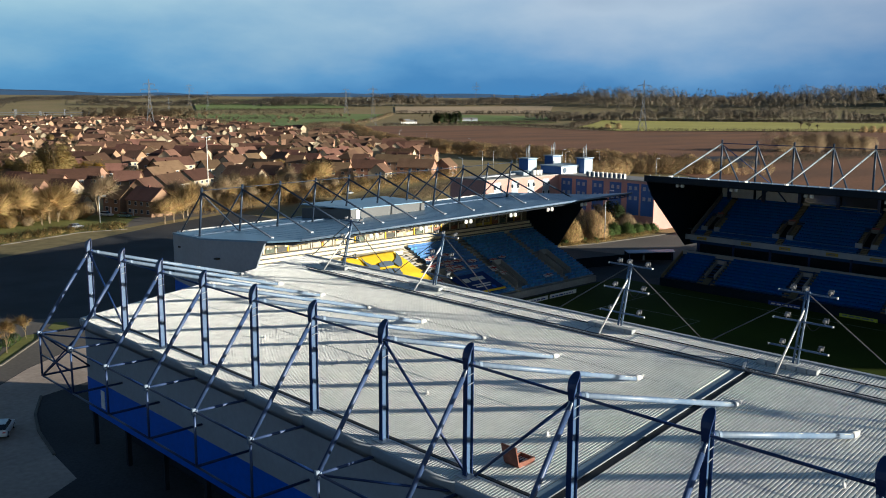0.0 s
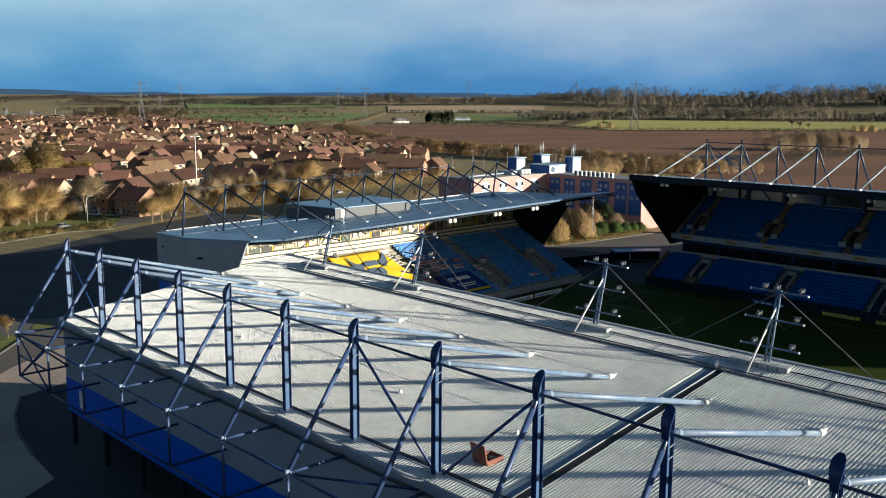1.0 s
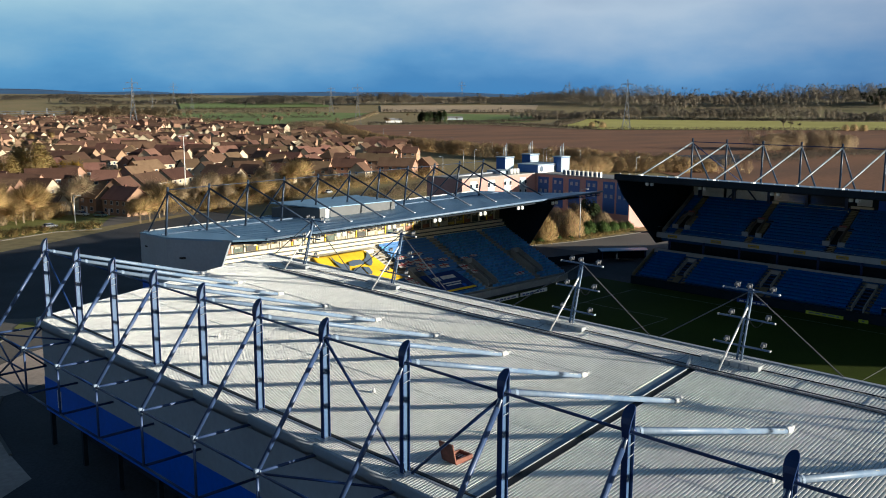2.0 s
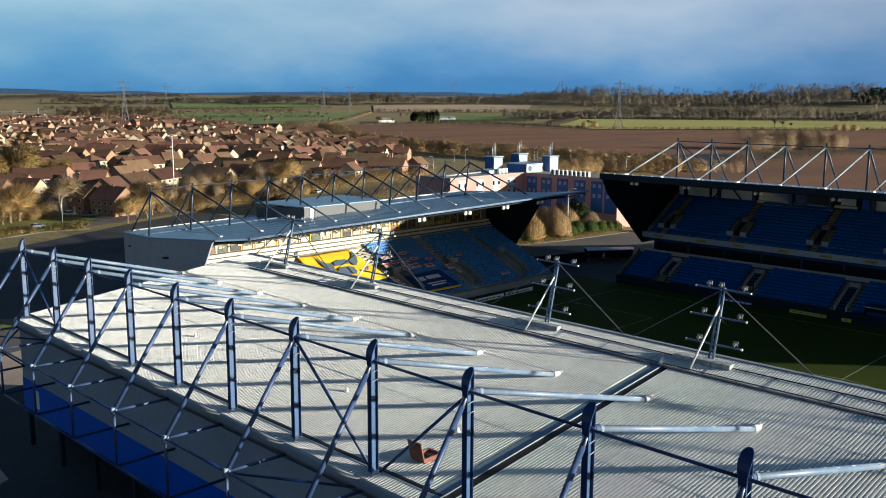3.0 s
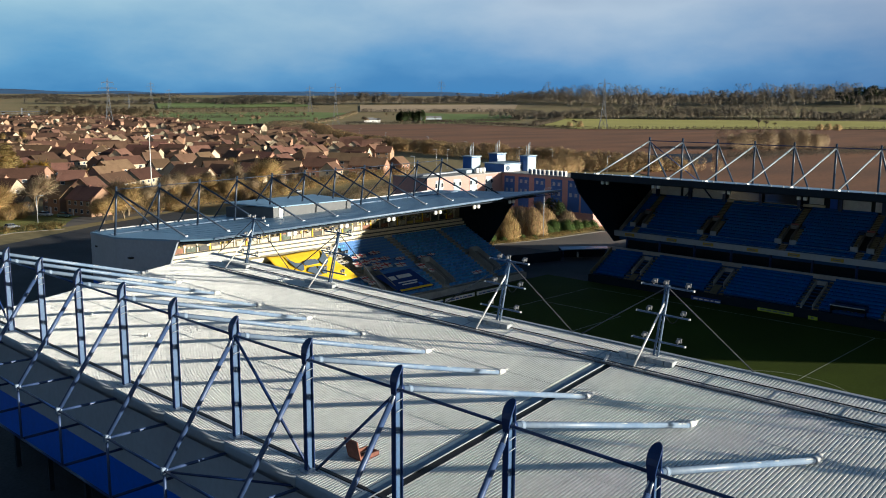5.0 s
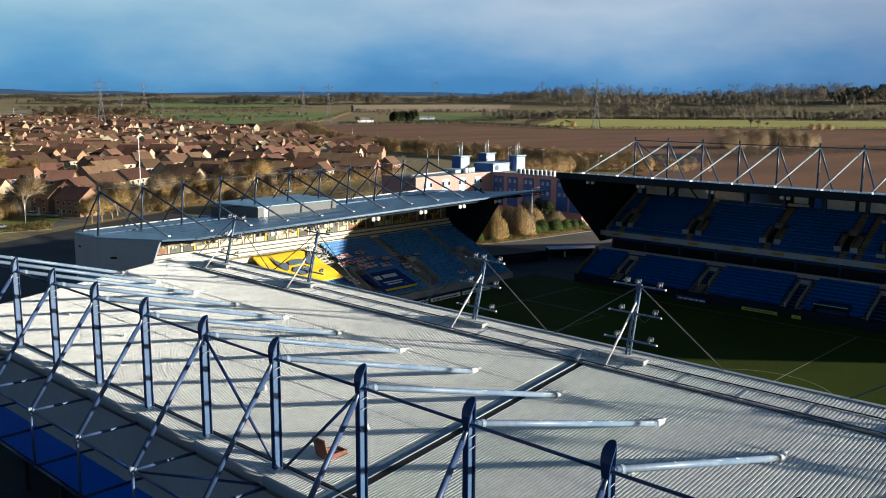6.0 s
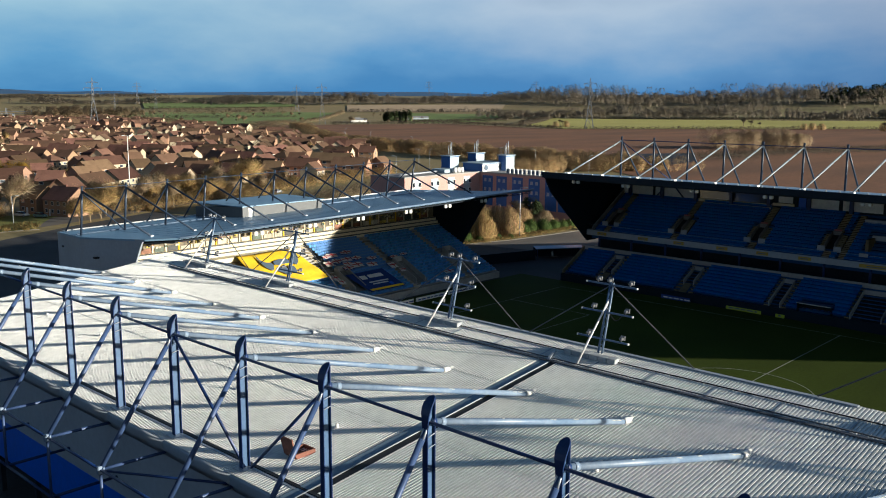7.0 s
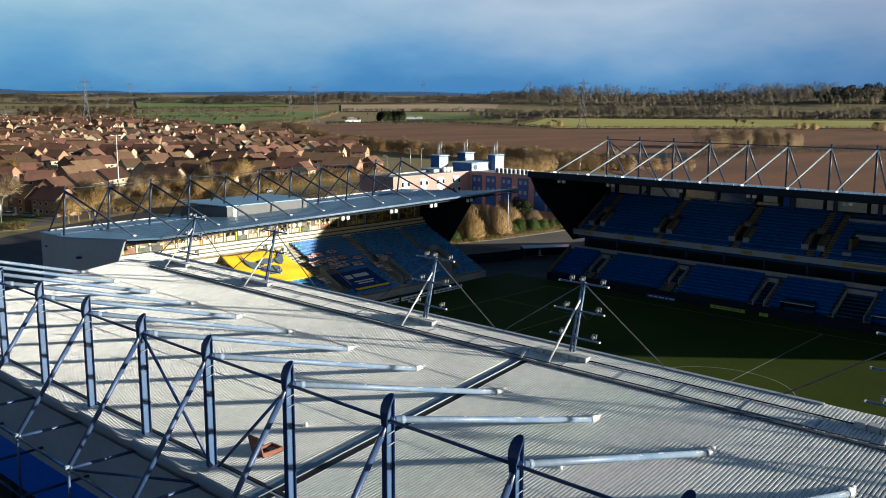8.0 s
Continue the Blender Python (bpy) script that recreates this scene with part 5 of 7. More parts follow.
def hotel_window(p, axis, w=1.0, h=1.3):
    win = new("window")
    win.empty_display_size = 0.2
    win.parent = hotel
    x, y, z = p
    if axis == "y":
        part("frame", box(B(), (x - w / 2 - 0.1, y - 0.08, z - 0.1), (x + w / 2 + 0.1, y + 0.02, z + h + 0.1), 0.01), WHITE, win)
        part("pane", box(B(), (x - w / 2, y - 0.11, z), (x + w / 2, y - 0.085, z + h)), GLASS_DARK, win)
        part("sill", box(B(), (x - w / 2 - 0.15, y - 0.18, z - 0.18), (x + w / 2 + 0.15, y - 0.01, z - 0.1)), WHITE, win)
    else:
        part("frame", box(B(), (x - 0.08, y - w / 2 - 0.1, z - 0.1), (x + 0.02, y + w / 2 + 0.1, z + h + 0.1), 0.01), PALE_BLUE, win)
        part("pane", box(B(), (x - 0.11, y - w / 2, z), (x - 0.085, y + w / 2, z + h)), PANE, win)
        part("sill", box(B(), (x - 0.18, y - w / 2 - 0.15, z - 0.18), (x - 0.01, y + w / 2 + 0.15, z - 0.1)), PALE_BLUE, win)


PANE = material("pale_curtained_pane", (0.38, 0.40, 0.46), 0.15, 0, 0.05, 2.0, 0.5)
# blue panels: pale for the sunlit front, a deeper copy for the shaded side
for x0 in (166.4, 174.6, 182.4, 190.0):
    part("blue_panel", box(B(), (x0 - 0.2, 174.44, 0.4), (x0 + 3.0, 174.497, 10.2), 0.01), PALE_BLUE, hotel)
    for z in (2.0, 5.0, 8.0):
        for dx in (-1.3, 1.4):
            hotel_window((x0 + 1.4 + dx, 174.44, z), "y", 0.9, 1.3)
for y0 in (171.0, 165.0, 158.4, 151.6, 145.0, 139.9):
    part("blue_panel", box(B(), (197.94, y0 - 2.2, 0.4), (198.018, y0 + 2.2, 10.2), 0.01), PANEL_BLUE, hotel)
    for z in (5.3, 8.4):
        for dy in (-1.0, 1.0):
            hotel_window((197.94, y0 + dy, z), "x", 0.75, 0.8)


def tower(x0, x1, y0, y1, z0, z1, mat, over=0.35):
    t = new("roof_tower")
    t.empty_display_size = 0.3
    t.parent = hotel
    # blue shaft for the shaded faces, pale sheet for the sunlit one
    part("shaft", box(B(), (x0, y0, z0), (x1, y1, z1), 0.03), mat, t)
    part("cap", box(B(), (x0 - over, y0 - over, z1), (x1 + over, y1 + over, z1 + 0.3), 0.05), PALE_BLUE, t)
    part("louvre_panel", box(B(), (x0 + 0.05, y0 - 0.05, z0), (x1 - 0.05, y0 - 0.002, z1 - 0.25)), PALE_BLUE, t)
    for k in range(3):
        x = x0 + 1.5 + k * (x1 - x0 - 3) / 2
        part("aerial", tube(B(), (x, (y0 + y1) / 2, z1 + 0.3), (x, (y0 + y1) / 2, z1 + 3.6 + 0.6 * k), 0.12, 6), GALV, t)


tower(193.4, 197.9, 184.0, 188.0, 11.06, 16.0, PANEL_BLUE)
tower(209.0, 213.7, 186.0, 189.7, 11.06, 16.3, PANEL_BLUE)
tower(209.1, 213.8, 172.4, 175.7, 11.06, 16.1, PANEL_BLUE)
# shade is painted blue on the housing's sides, sunlight white on its front
block = part("plant_block", box(B(), (199.6, 174.8, 11.06), (211.2, 183.6, 13.7), 0.05), PANEL_BLUE, hotel, "plant housing, white on its sunlit front, blue for its shaded sides")
part("front_panel", box(B(), (199.65, 174.72, 11.1), (211.15, 174.797, 13.5)), WHITE, block, "white front, painted as the sunlit face")
part("roof_slab", box(B(), (199.3, 174.5, 13.7), (211.5, 183.9, 13.95), 0.04), PALE_BLUE, block)
for x in (201.4, 208.9):
    part("round_vent", tube(B(), (x, 174.55, 12.4), (x, 174.71, 12.4), 0.95, 16), SLATE, block)
part("low_housing", box(B(), (186.5, 180.0, 11.06), (193.2, 186.0, 12.2), 0.05), PALE_BLUE, hotel)
for k in range(9):
    y = 164.6 - 1.75 * k
    ac = new("cooling_unit")
    ac.parent = hotel
    part("casing", box(B(), (200.5, y - 0.5, 11.06), (201.5, y + 0.5, 12.7), 0.05), WHITE, ac)
    part("grille", box(B(), (200.42, y - 0.4, 11.3), (200.49, y + 0.4, 12.5), 0.02), SLATE, ac)
for k in range(3):
    part("roof_tank", tube(B(), (190.4 + 1.7 * k, 179.0, 11.06), (190.4 + 1.7 * k, 179.0, 12.7), 0.75, 12), WHITE, hotel)
part("roof_pipe", tube(B(), (166, 180, 11.5), (194, 184, 11.5), 0.3, 8), GALV, hotel)

# ---- houses ----
BRICK = material("house_brick", (0.36, 0.225, 0.15), 0.9, 0, 0.08, 3.0, 0.3, per_object=0.25, second=(0.31, 0.19, 0.125), spec=0.12)
RENDER = material("house_render", (0.5, 0.415, 0.295), 0.9, 0, 0.06, 2.0, 0.3, per_object=0.16, spec=0.12)
TILE = material("brown_roof_tile", (0.14, 0.082, 0.055), 0.8, 0, 0.12, 3.0, 0.25, per_object=0.5, bump=0.3, bump_scale=6, spec=0.12)
FAR_BRICK = material("far_brick", (0.36, 0.225, 0.15), 0.9, 0, 0.08, 1.0, 0.1, per_island=0.2, spec=0.12)
FAR_RENDER = material("far_render", (0.5, 0.415, 0.295), 0.9, 0, 0.06, 1.0, 0.1, per_island=0.16, spec=0.12)
FAR_TILE = material("far_roof_tile", (0.14, 0.083, 0.057), 0.85, 0, 0.12, 1.0, 0.1, per_island=0.3, spec=0.12)
FRAME = material("window_frame", (0.70, 0.70, 0.68), 0.5)
HOUSE_GLASS = material("house_glass", (0.05, 0.06, 0.08), 0.1, 0, 0.05, 2, 1, spec=0.6)


def gable_wall(bm, L, W, eave, ridge, x=0.0, y=0.0):
    a = [(x - L / 2, y - W / 2, -0.3), (x - L / 2, y + W / 2, -0.3), (x - L / 2, y + W / 2, eave), (x - L / 2, y, ridge), (x - L / 2, y - W / 2, eave)]
    prism(bm, a, (L, 0, 0))


def gable_roof(bm, L, W, eave, ridge, over=0.45, t=0.18):
    k = (ridge - eave) / (W / 2)
    for s in (-1, 1):
        prism(bm, [(-L / 2 - over, 0, ridge + 0.03), (L / 2 + over, 0, ridge + 0.03), (L / 2 + over, s * (W / 2 + over), eave - k * over + 0.03), (-L / 2 - over, s * (W / 2 + over), eave - k * over + 0.03)], (0, 0, t))


def cross_roof(bm, L, W, eave, ridge, x, y0, y1, over=0.35, t=0.18):
    """A smaller gable that runs along y from y0 (its front) to y1."""
    k = (ridge - eave) / (W / 2)
    for s in (-1, 1):
        prism(bm, [(x, y0 - over, ridge + 0.03), (x, y1, ridge + 0.03), (x + s * (W / 2 + over), y1, eave - k * over + 0.03), (x + s * (W / 2 + over), y0 - over, eave - k * over + 0.03)], (0, 0, t))


def hip_roof(bm, L, W, eave, ridge, over=0.5):
    a, b, r = L / 2 + over, W / 2 + over, max(0.4, L / 2 - W / 2)
    v = [bm.verts.new(p) for p in ((-a, -b, eave - 0.1), (a, -b, eave - 0.1), (a, b, eave - 0.1), (-a, b, eave - 0.1), (-r, 0, ridge), (r, 0, ridge))]
    for f in ((0, 1, 5, 4), (1, 2, 5), (2, 3, 4, 5), (3, 0, 4), (3, 2, 1, 0)):
        bm.faces.new([v[i] for i in f])


def house(kind, wall_mat, detail):
    h = new("house")
    h.empty_display_size = 0.5
    L, W, eave, ridge = {"small": (8.5, 7.6, 5.0, 8.3), "long": (15.0, 8.2, 5.1, 8.5), "cross": (11.0, 7.8, 5.0, 8.2), "hip": (9.5, 8.8, 5.1, 8.2), "garage": (6.5, 5.8, 2.6, 5.0)}[kind]
    bm = B()
    if kind == "hip":
        box(bm, (-L / 2, -W / 2, -0.3), (L / 2, W / 2, eave))
    else:
        gable_wall(bm, L, W, eave, ridge)
    part("wall", bm, wall_mat, h)
    bm = B()
    (hip_roof if kind == "hip" else gable_roof)(bm, L, W, eave, ridge)
    part("roof", bm, TILE, h)
    if kind == "cross":
        bm = B()
        cx = 2.6
        prism(bm, [(cx - 2.2, -W / 2 - 1.6, -0.3), (cx + 2.2, -W / 2 - 1.6, -0.3), (cx + 2.2, -W / 2 - 1.6, eave), (cx, -W / 2 - 1.6, eave + 2.3), (cx - 2.2, -W / 2 - 1.6, eave)], (0, W / 2 + 1.4, 0))
        part("bay_wall", bm, wall_mat, h)
        bm = B()
        cross_roof(bm, 4.4, 4.4, eave, eave + 2.3, cx, -W / 2 - 1.6, 0.0)
        part("bay_roof", bm, TILE, h)
    if kind == "long":
        part("chimney", box(B(), (-0.3, -0.3, ridge - 0.5), (0.3, 0.3, ridge + 0.7), 0.03), TILE, h)
    if detail:
        cols = {"small": (-2.4, 2.2), "long": (-5.5, -1.8, 1.8, 5.5), "cross": (-3.6, -1.0), "hip": (-2.9, 0.0, 2.9), "garage": ()}[kind]
        for s in (-1, 1):
            y = s * (W / 2)
            for z in (0.9, 3.3):
                for x in cols:
                    win = part("window", box(B(), (x - 0.75, y - 0.05, z), (x + 0.75, y + 0.05, z + 1.25), 0.01), FRAME, h)
                    part("pane", box(B(), (x - 0.63, y - 0.07, z + 0.12), (x + 0.63, y + 0.07, z + 1.13)), HOUSE_GLASS, win)
            if kind != "garage":
                part("door", box(B(), (cols[0] + 1.5, y - 0.05, -0.1), (cols[0] + 2.4, y + 0.05, 2.05), 0.01), FRAME, h)
        for x in ((-L / 2, L / 2) if kind in ("small", "long") else ()):
            win = part("window", box(B(), (x - 0.05, -0.6, 3.4), (x + 0.05, 0.6, 4.6), 0.01), FRAME, h)
            part("pane", box(B(), (x - 0.07, -0.48, 3.52), (x + 0.07, 0.48, 4.48)), HOUSE_GLASS, win)
        if kind == "garage":
            part("garage_door", box(B(), (L / 2 - 0.03, -1.9, 0), (L / 2 + 0.06, 1.9, 2.1), 0.02), FRAME, h)
    return h


HOUSE_LABEL = {"brick": "two-storey brick house with a brown tiled gable roof", "render": "two-storey pale rendered house with a brown tiled roof"}
protos = {}
for detail in (True, False):
    for kind in ("small", "long", "cross", "hip", "garage"):
        for wn, wm in (("brick", BRICK), ("render", RENDER)):
            h = house(kind, wm, detail)
            lab = HOUSE_LABEL[wn] if kind != "garage" else "small single-storey garage with a brown tiled roof"
            tagged(h, lab if kind != "hip" else lab.replace("tiled", "hipped tiled").replace(" gable", ""), "house" if kind != "garage" else "garage", "houses of the estate")
            protos[kind, wn, detail] = h


def inside(x, y, poly):
    c = False
    for (x0, y0), (x1, y1) in zip(poly, poly[1:] + poly[:1]):
        if (y0 > y) != (y1 > y) and x < (x1 - x0) * (y - y0) / (y1 - y0) + x0:
            c = not c
    return c


ESTATE = [(20, 262), (95, 262), (165, 290), (250, 338), (285, 335), (315, 370), (400, 460), (455, 575), (550, 800), (600, 1000), (690, 1290), (700, 1480), (430, 1560), (200, 900)]
rng = random.Random(7)
placed, far_houses = [], []
used_proto = set()


def try_house(x, y, kind, ang, gap):
    if not inside(x, y, ESTATE) or any((x - a) ** 2 + (y - b) ** 2 < gap * gap for a, b in placed):
        return
    r = math.hypot(x + 30, y + 15)
    wn = "brick" if rng.random() < 0.55 else "render"
    pr = protos[kind, wn, r < 520]
    m = pose(x, y, ground_z(x, y), 0, 0, ang) @ Matrix.Diagonal((1.08, 1.08, 1.0, 1))
    placed.append((x, y))
    if len(placed) > 380 or r > 620:
        far_houses.append((kind, wn, m))
        return
    if pr.name not in used_proto:
        used_proto.add(pr.name)
        pr.matrix_basis = m
    else:
        copy_thing(pr, m).scale = (1.08, 1.08, 1.0)


def street(rows, step, depth):
    """Houses in short rows whose direction wanders over the estate."""
    for k in range(rows):
        s = k * step
        across = -260.0
        while across < 330:
            cx, cy = 60 + 0.42 * s + 0.86 * across, 262 + 0.90 * s - 0.42 * across * 0.6
            sw = noise.noise((cx * 0.004, cy * 0.004, 2.0))
            ang = -54 + 40 * sw + rng.uniform(-7, 7) + (90 if noise.noise((cx * 0.011, cy * 0.011, 7.0)) > 0.10 else 0)
            kind = rng.choices(("small", "long", "cross", "hip", "garage"), (4, 4, 3, 1.2, 1.3))[0]
            if rng.random() > 0.10:
                try_house(cx + rng.uniform(-2.5, 2.5), cy + rng.uniform(-2.5, 2.5), kind, ang, depth)
            across += step * rng.uniform(0.62, 0.95)


# the nearest streets, house by house: middle, length of the ridge, direction
NEAR_STREET = ((89, 246, 12, -77, "long", 0), (85.5, 258, 9, -77, "small", 0), (104.3, 281, 11, 36, "small", 0), (118, 291, 17, 33, "long", 1), (135.5, 304, 17, 33, "long", 1), (132, 326.5, 13, 18, "long", 0), (114, 315, 10, -42, "small", 0), (101.5, 335.5, 19, -19, "long", 0),
               (128, 356.6, 9, -27, "small", 0), (165, 379, 21, 11, "long", 1), (130, 376, 16, -5, "long", 1), (170, 353, 9, 1, "small", 1))
MIDDLE_STREET = ((167.3, 333.5, 8, 25, "small", 1), (181, 322, 13, -18, "long", 1), (196, 376.5, 15, 22, "long", 1), (213, 387, 10, 16, "small", 1), (202.7, 423, 9, 31, "small", 0), (193, 404, 9, -7, "small", 0), (244, 443, 13, -1, "long", 0), (205.4, 485, 10, -40, "hip", 0),
                 (214, 537.5, 12, -39, "hip", 0), (229.6, 523.6, 22, -11, "long", 0))
FAR_STREET = ((225.6, 492.3, 17, -3, "long", 0), (162, 478, 10, 34, "hip", 0), (184.6, 531, 12, 20, "small", 0), (245, 578, 19, -18, "long", 0), (257.5, 644, 12, -38, "small", 0), (298.8, 500, 12, 34, "small", 1), (248.7, 487.3, 11, 9, "small", 0))

BACK_STREET = ((230.8, 344, 15, 30, "long", 1), (222, 359, 9, -60, "small", 0), (262.6, 330, 22, -62, "long", 0), (240, 324, 9, 30, "small", 1), (214, 285, 9, 28, "small", 1), (262, 293.5, 11, 24, "small", 0), (246, 296, 18, -62, "long", 0), (254, 347, 9, -58, "small", 1),
               (303.6, 373, 17, -62, "long", 1), (326, 373, 10, -60, "small", 0), (271, 378, 12, 30, "small", 1), (249, 403, 10, -60, "small", 1), (284, 352, 14, -64, "long", 0), (226, 307, 16, -62, "long", 0), (206, 302, 9, -58, "small", 0))


def terrace_house(x, y, length, ang, kind, pale):
    wn = "render" if pale else "brick"
    pr = protos[kind, wn, True]
    k = length / {"small": 9.4, "long": 15.9, "hip": 10.0}[kind]
    m = pose(x, y, ground_z(x, y), 0, 0, ang) @ Matrix.Diagonal((k, 1.05, 1.0, 1))
    for u in (-0.38, 0.0, 0.38):
        placed.append((x + u * length * math.cos(radians(ang)), y + u * length * math.sin(radians(ang))))
    if pr.name not in used_proto:
        used_proto.add(pr.name)
        pr.matrix_basis = m
    else:
        copy_thing(pr, m).scale = (k, 1.05, 1.0)


for row in NEAR_STREET + MIDDLE_STREET + FAR_STREET + BACK_STREET:
    terrace_house(*row)
street(18, 19.5, 13.0)
for k in range(900):
    s = 340 + k * 1.25
    across = rng.uniform(-240, 300)
    cx, cy = 60 + 0.42 * s + 0.86 * across, 262 + 0.95 * s - 0.3 * across
    if math.hypot(cx, cy) > 560:
        try_house(cx, cy, rng.choice(("small", "long", "cross", "cross")), -54 + rng.choice((0, 0, 90)) + rng.uniform(-25, 25), 17.0)
V, F, I = [], [], []
for kind, wn, m in far_houses:
    for ob in protos[kind, wn, False].children:
        n0 = len(V)
        V += [m @ v.co for v in ob.data.vertices]
        for p in ob.data.polygons:
            F.append([n0 + i for i in p.vertices])
            I.append(2 if ob.data.materials[0] is TILE else (0 if wn == "brick" else 1))
tagged(from_data("far_estate", V, F, (FAR_BRICK, FAR_RENDER, FAR_TILE), index=I), "brick and rendered houses of the far estate", "houses", kind="stuff")
for key, pr in protos.items():
    if pr.name not in used_proto:
        for o in [*pr.children_recursive, pr]:
            bpy.data.objects.remove(o)
# farm sheds among the fields
for x, y, L, W, mat, lab, a in ((948, 1085, 26, 12, WHITE, "white farm shed beyond the ploughed field", -35), (1125, 1126, 40, 16, CLAD, "long grey farm barn among fields", -35), (975, 1120, 18, 10, BRICK, "brick farm building among fields", 20),):
    f = thing("farm_shed", lab, "shed", "farm buildings", at=(x, y, ground_z(x, y)), turn=a)
    bm = B()
    gable_wall(bm, L, W, 4.0, 6.5)
    part("wall", bm, mat, f)
    bm = B()
    gable_roof(bm, L, W, 4.0, 6.5)
    part("roof", bm, ROOF_FELT, f)
    part("door", box(B(), (L / 2 - 0.05, -2, 0), (L / 2 + 0.1, 2, 3.6)), SLATE, f)


# ---- trees, hedges and woods ----
BARK = material("grey_brown_bark", (0.24, 0.185, 0.12), 0.9, 0, 0.15, 3, 0.6, spec=0.12)
TWIG_OLIVE = material("olive_gold_foliage", (0.36, 0.27, 0.11), 0.9, 0, 0.1, 1.0, 0.3, per_island=0.4, spec=0.12, thin=0.5)
TWIG_GOLD = material("golden_brown_twigs", (0.46, 0.325, 0.145), 0.9, 0, 0.1, 1.0, 0.3, per_island=0.55, spec=0.12, thin=0.5)
WOOD = material("winter_wood_twigs", (0.36, 0.30, 0.225), 0.9, 0, 0.1, 0.5, 0.03, per_island=0.22, second=(0.2, 0.185, 0.15), spec=0.12, thin=0.5)
TWIG_TAN = material("tan_twigs", (0.4, 0.305, 0.19), 0.9, 0, 0.1, 1.0, 0.3, per_island=0.55, spec=0.12, thin=0.5)
TWIG_GREY = material("grey_brown_twigs", (0.15, 0.125, 0.095), 0.9, 0, 0.1, 1.0, 0.2, per_island=0.35, spec=0.12, thin=0.5)
WILLOW = material("yellow_willow_twigs", (0.42, 0.27, 0.045), 0.9, 0, 0.1, 1.0, 0.3, per_island=0.3, spec=0.12, thin=0.5)
EVERGREEN = material("dark_evergreen_leaf", (0.035, 0.05, 0.02), 0.8, 0, 0.1, 1.0, 0.3, per_island=0.4, spec=0.12)
IVY = material("ivy_leaf", (0.1, 0.15, 0.045), 0.8, 0, 0.1, 1.0, 0.3, per_island=0.55, spec=0.12, thin=0.5)
SCRUB = material("rusty_scrub_twigs", (0.5, 0.355, 0.185), 0.9, 0, 0.1, 1.0, 0.05, per_island=0.55, second=(0.4, 0.28, 0.145), spec=0.12, thin=0.5)
PALE_TWIG = material("pale_tan_twigs", (0.42, 0.32, 0.20), 0.9, 0, 0.1, 1.0, 0.1, per_island=0.3, spec=0.12, thin=0.5)
REED = material("straw_grass", (0.34, 0.25, 0.10), 0.9, 0, 0.1, 1.0, 0.3, per_island=0.55, spec=0.12, thin=0.5)


def limb(V, F, a, b, r0, r1):
    n0 = len(V)
    d = (b - a).normalized()
    s = d.orthogonal().normalized()
    t = d.cross(s)
    for p, r in ((a, r0), (b, r1)):
        for k in range(4):
            w = 1.5708 * k
            V.append(p + (s * math.cos(w) + t * math.sin(w)) * r)
    for k in range(4):
        F.append((n0 + k, n0 + (k + 1) % 4, n0 + 4 + (k + 1) % 4, n0 + 4 + k))


def blade(V, F, p, d, length, width, rg):
    side = d.cross(Vector((rg.uniform(-1, 1), rg.uniform(-1, 1), rg.uniform(-1, 1)))).normalized() * width
    n0 = len(V)
    V += [p - side, p + side, p + d * length]
    F.append((n0, n0 + 1, n0 + 2))


def foliage(name, V, F, mat, centre, parent=None, up=0.3):
    """Leaves or twigs shaded as one crown: their normals point away from the crown's middle."""
    P = np.array([tuple(v) for v in V], float)
    T = np.array(F)
    C = np.array(centre, float)
    n = P - C
    n /= np.maximum(np.linalg.norm(n, axis=1, keepdims=True), 1e-6)
    n[:, 2] += up
    n /= np.linalg.norm(n, axis=1, keepdims=True)
    flat = np.cross(P[T[:, 1]] - P[T[:, 0]], P[T[:, 2]] - P[T[:, 0]])
    turned = (flat * n[T[:, 0]]).sum(1) < 0
    T[turned] = T[turned][:, ::-1]
    ob = from_data(name, P, T.tolist(), mat, parent, smooth=True)
    ob.data.normals_split_custom_set_from_vertices(n.tolist())
    return ob


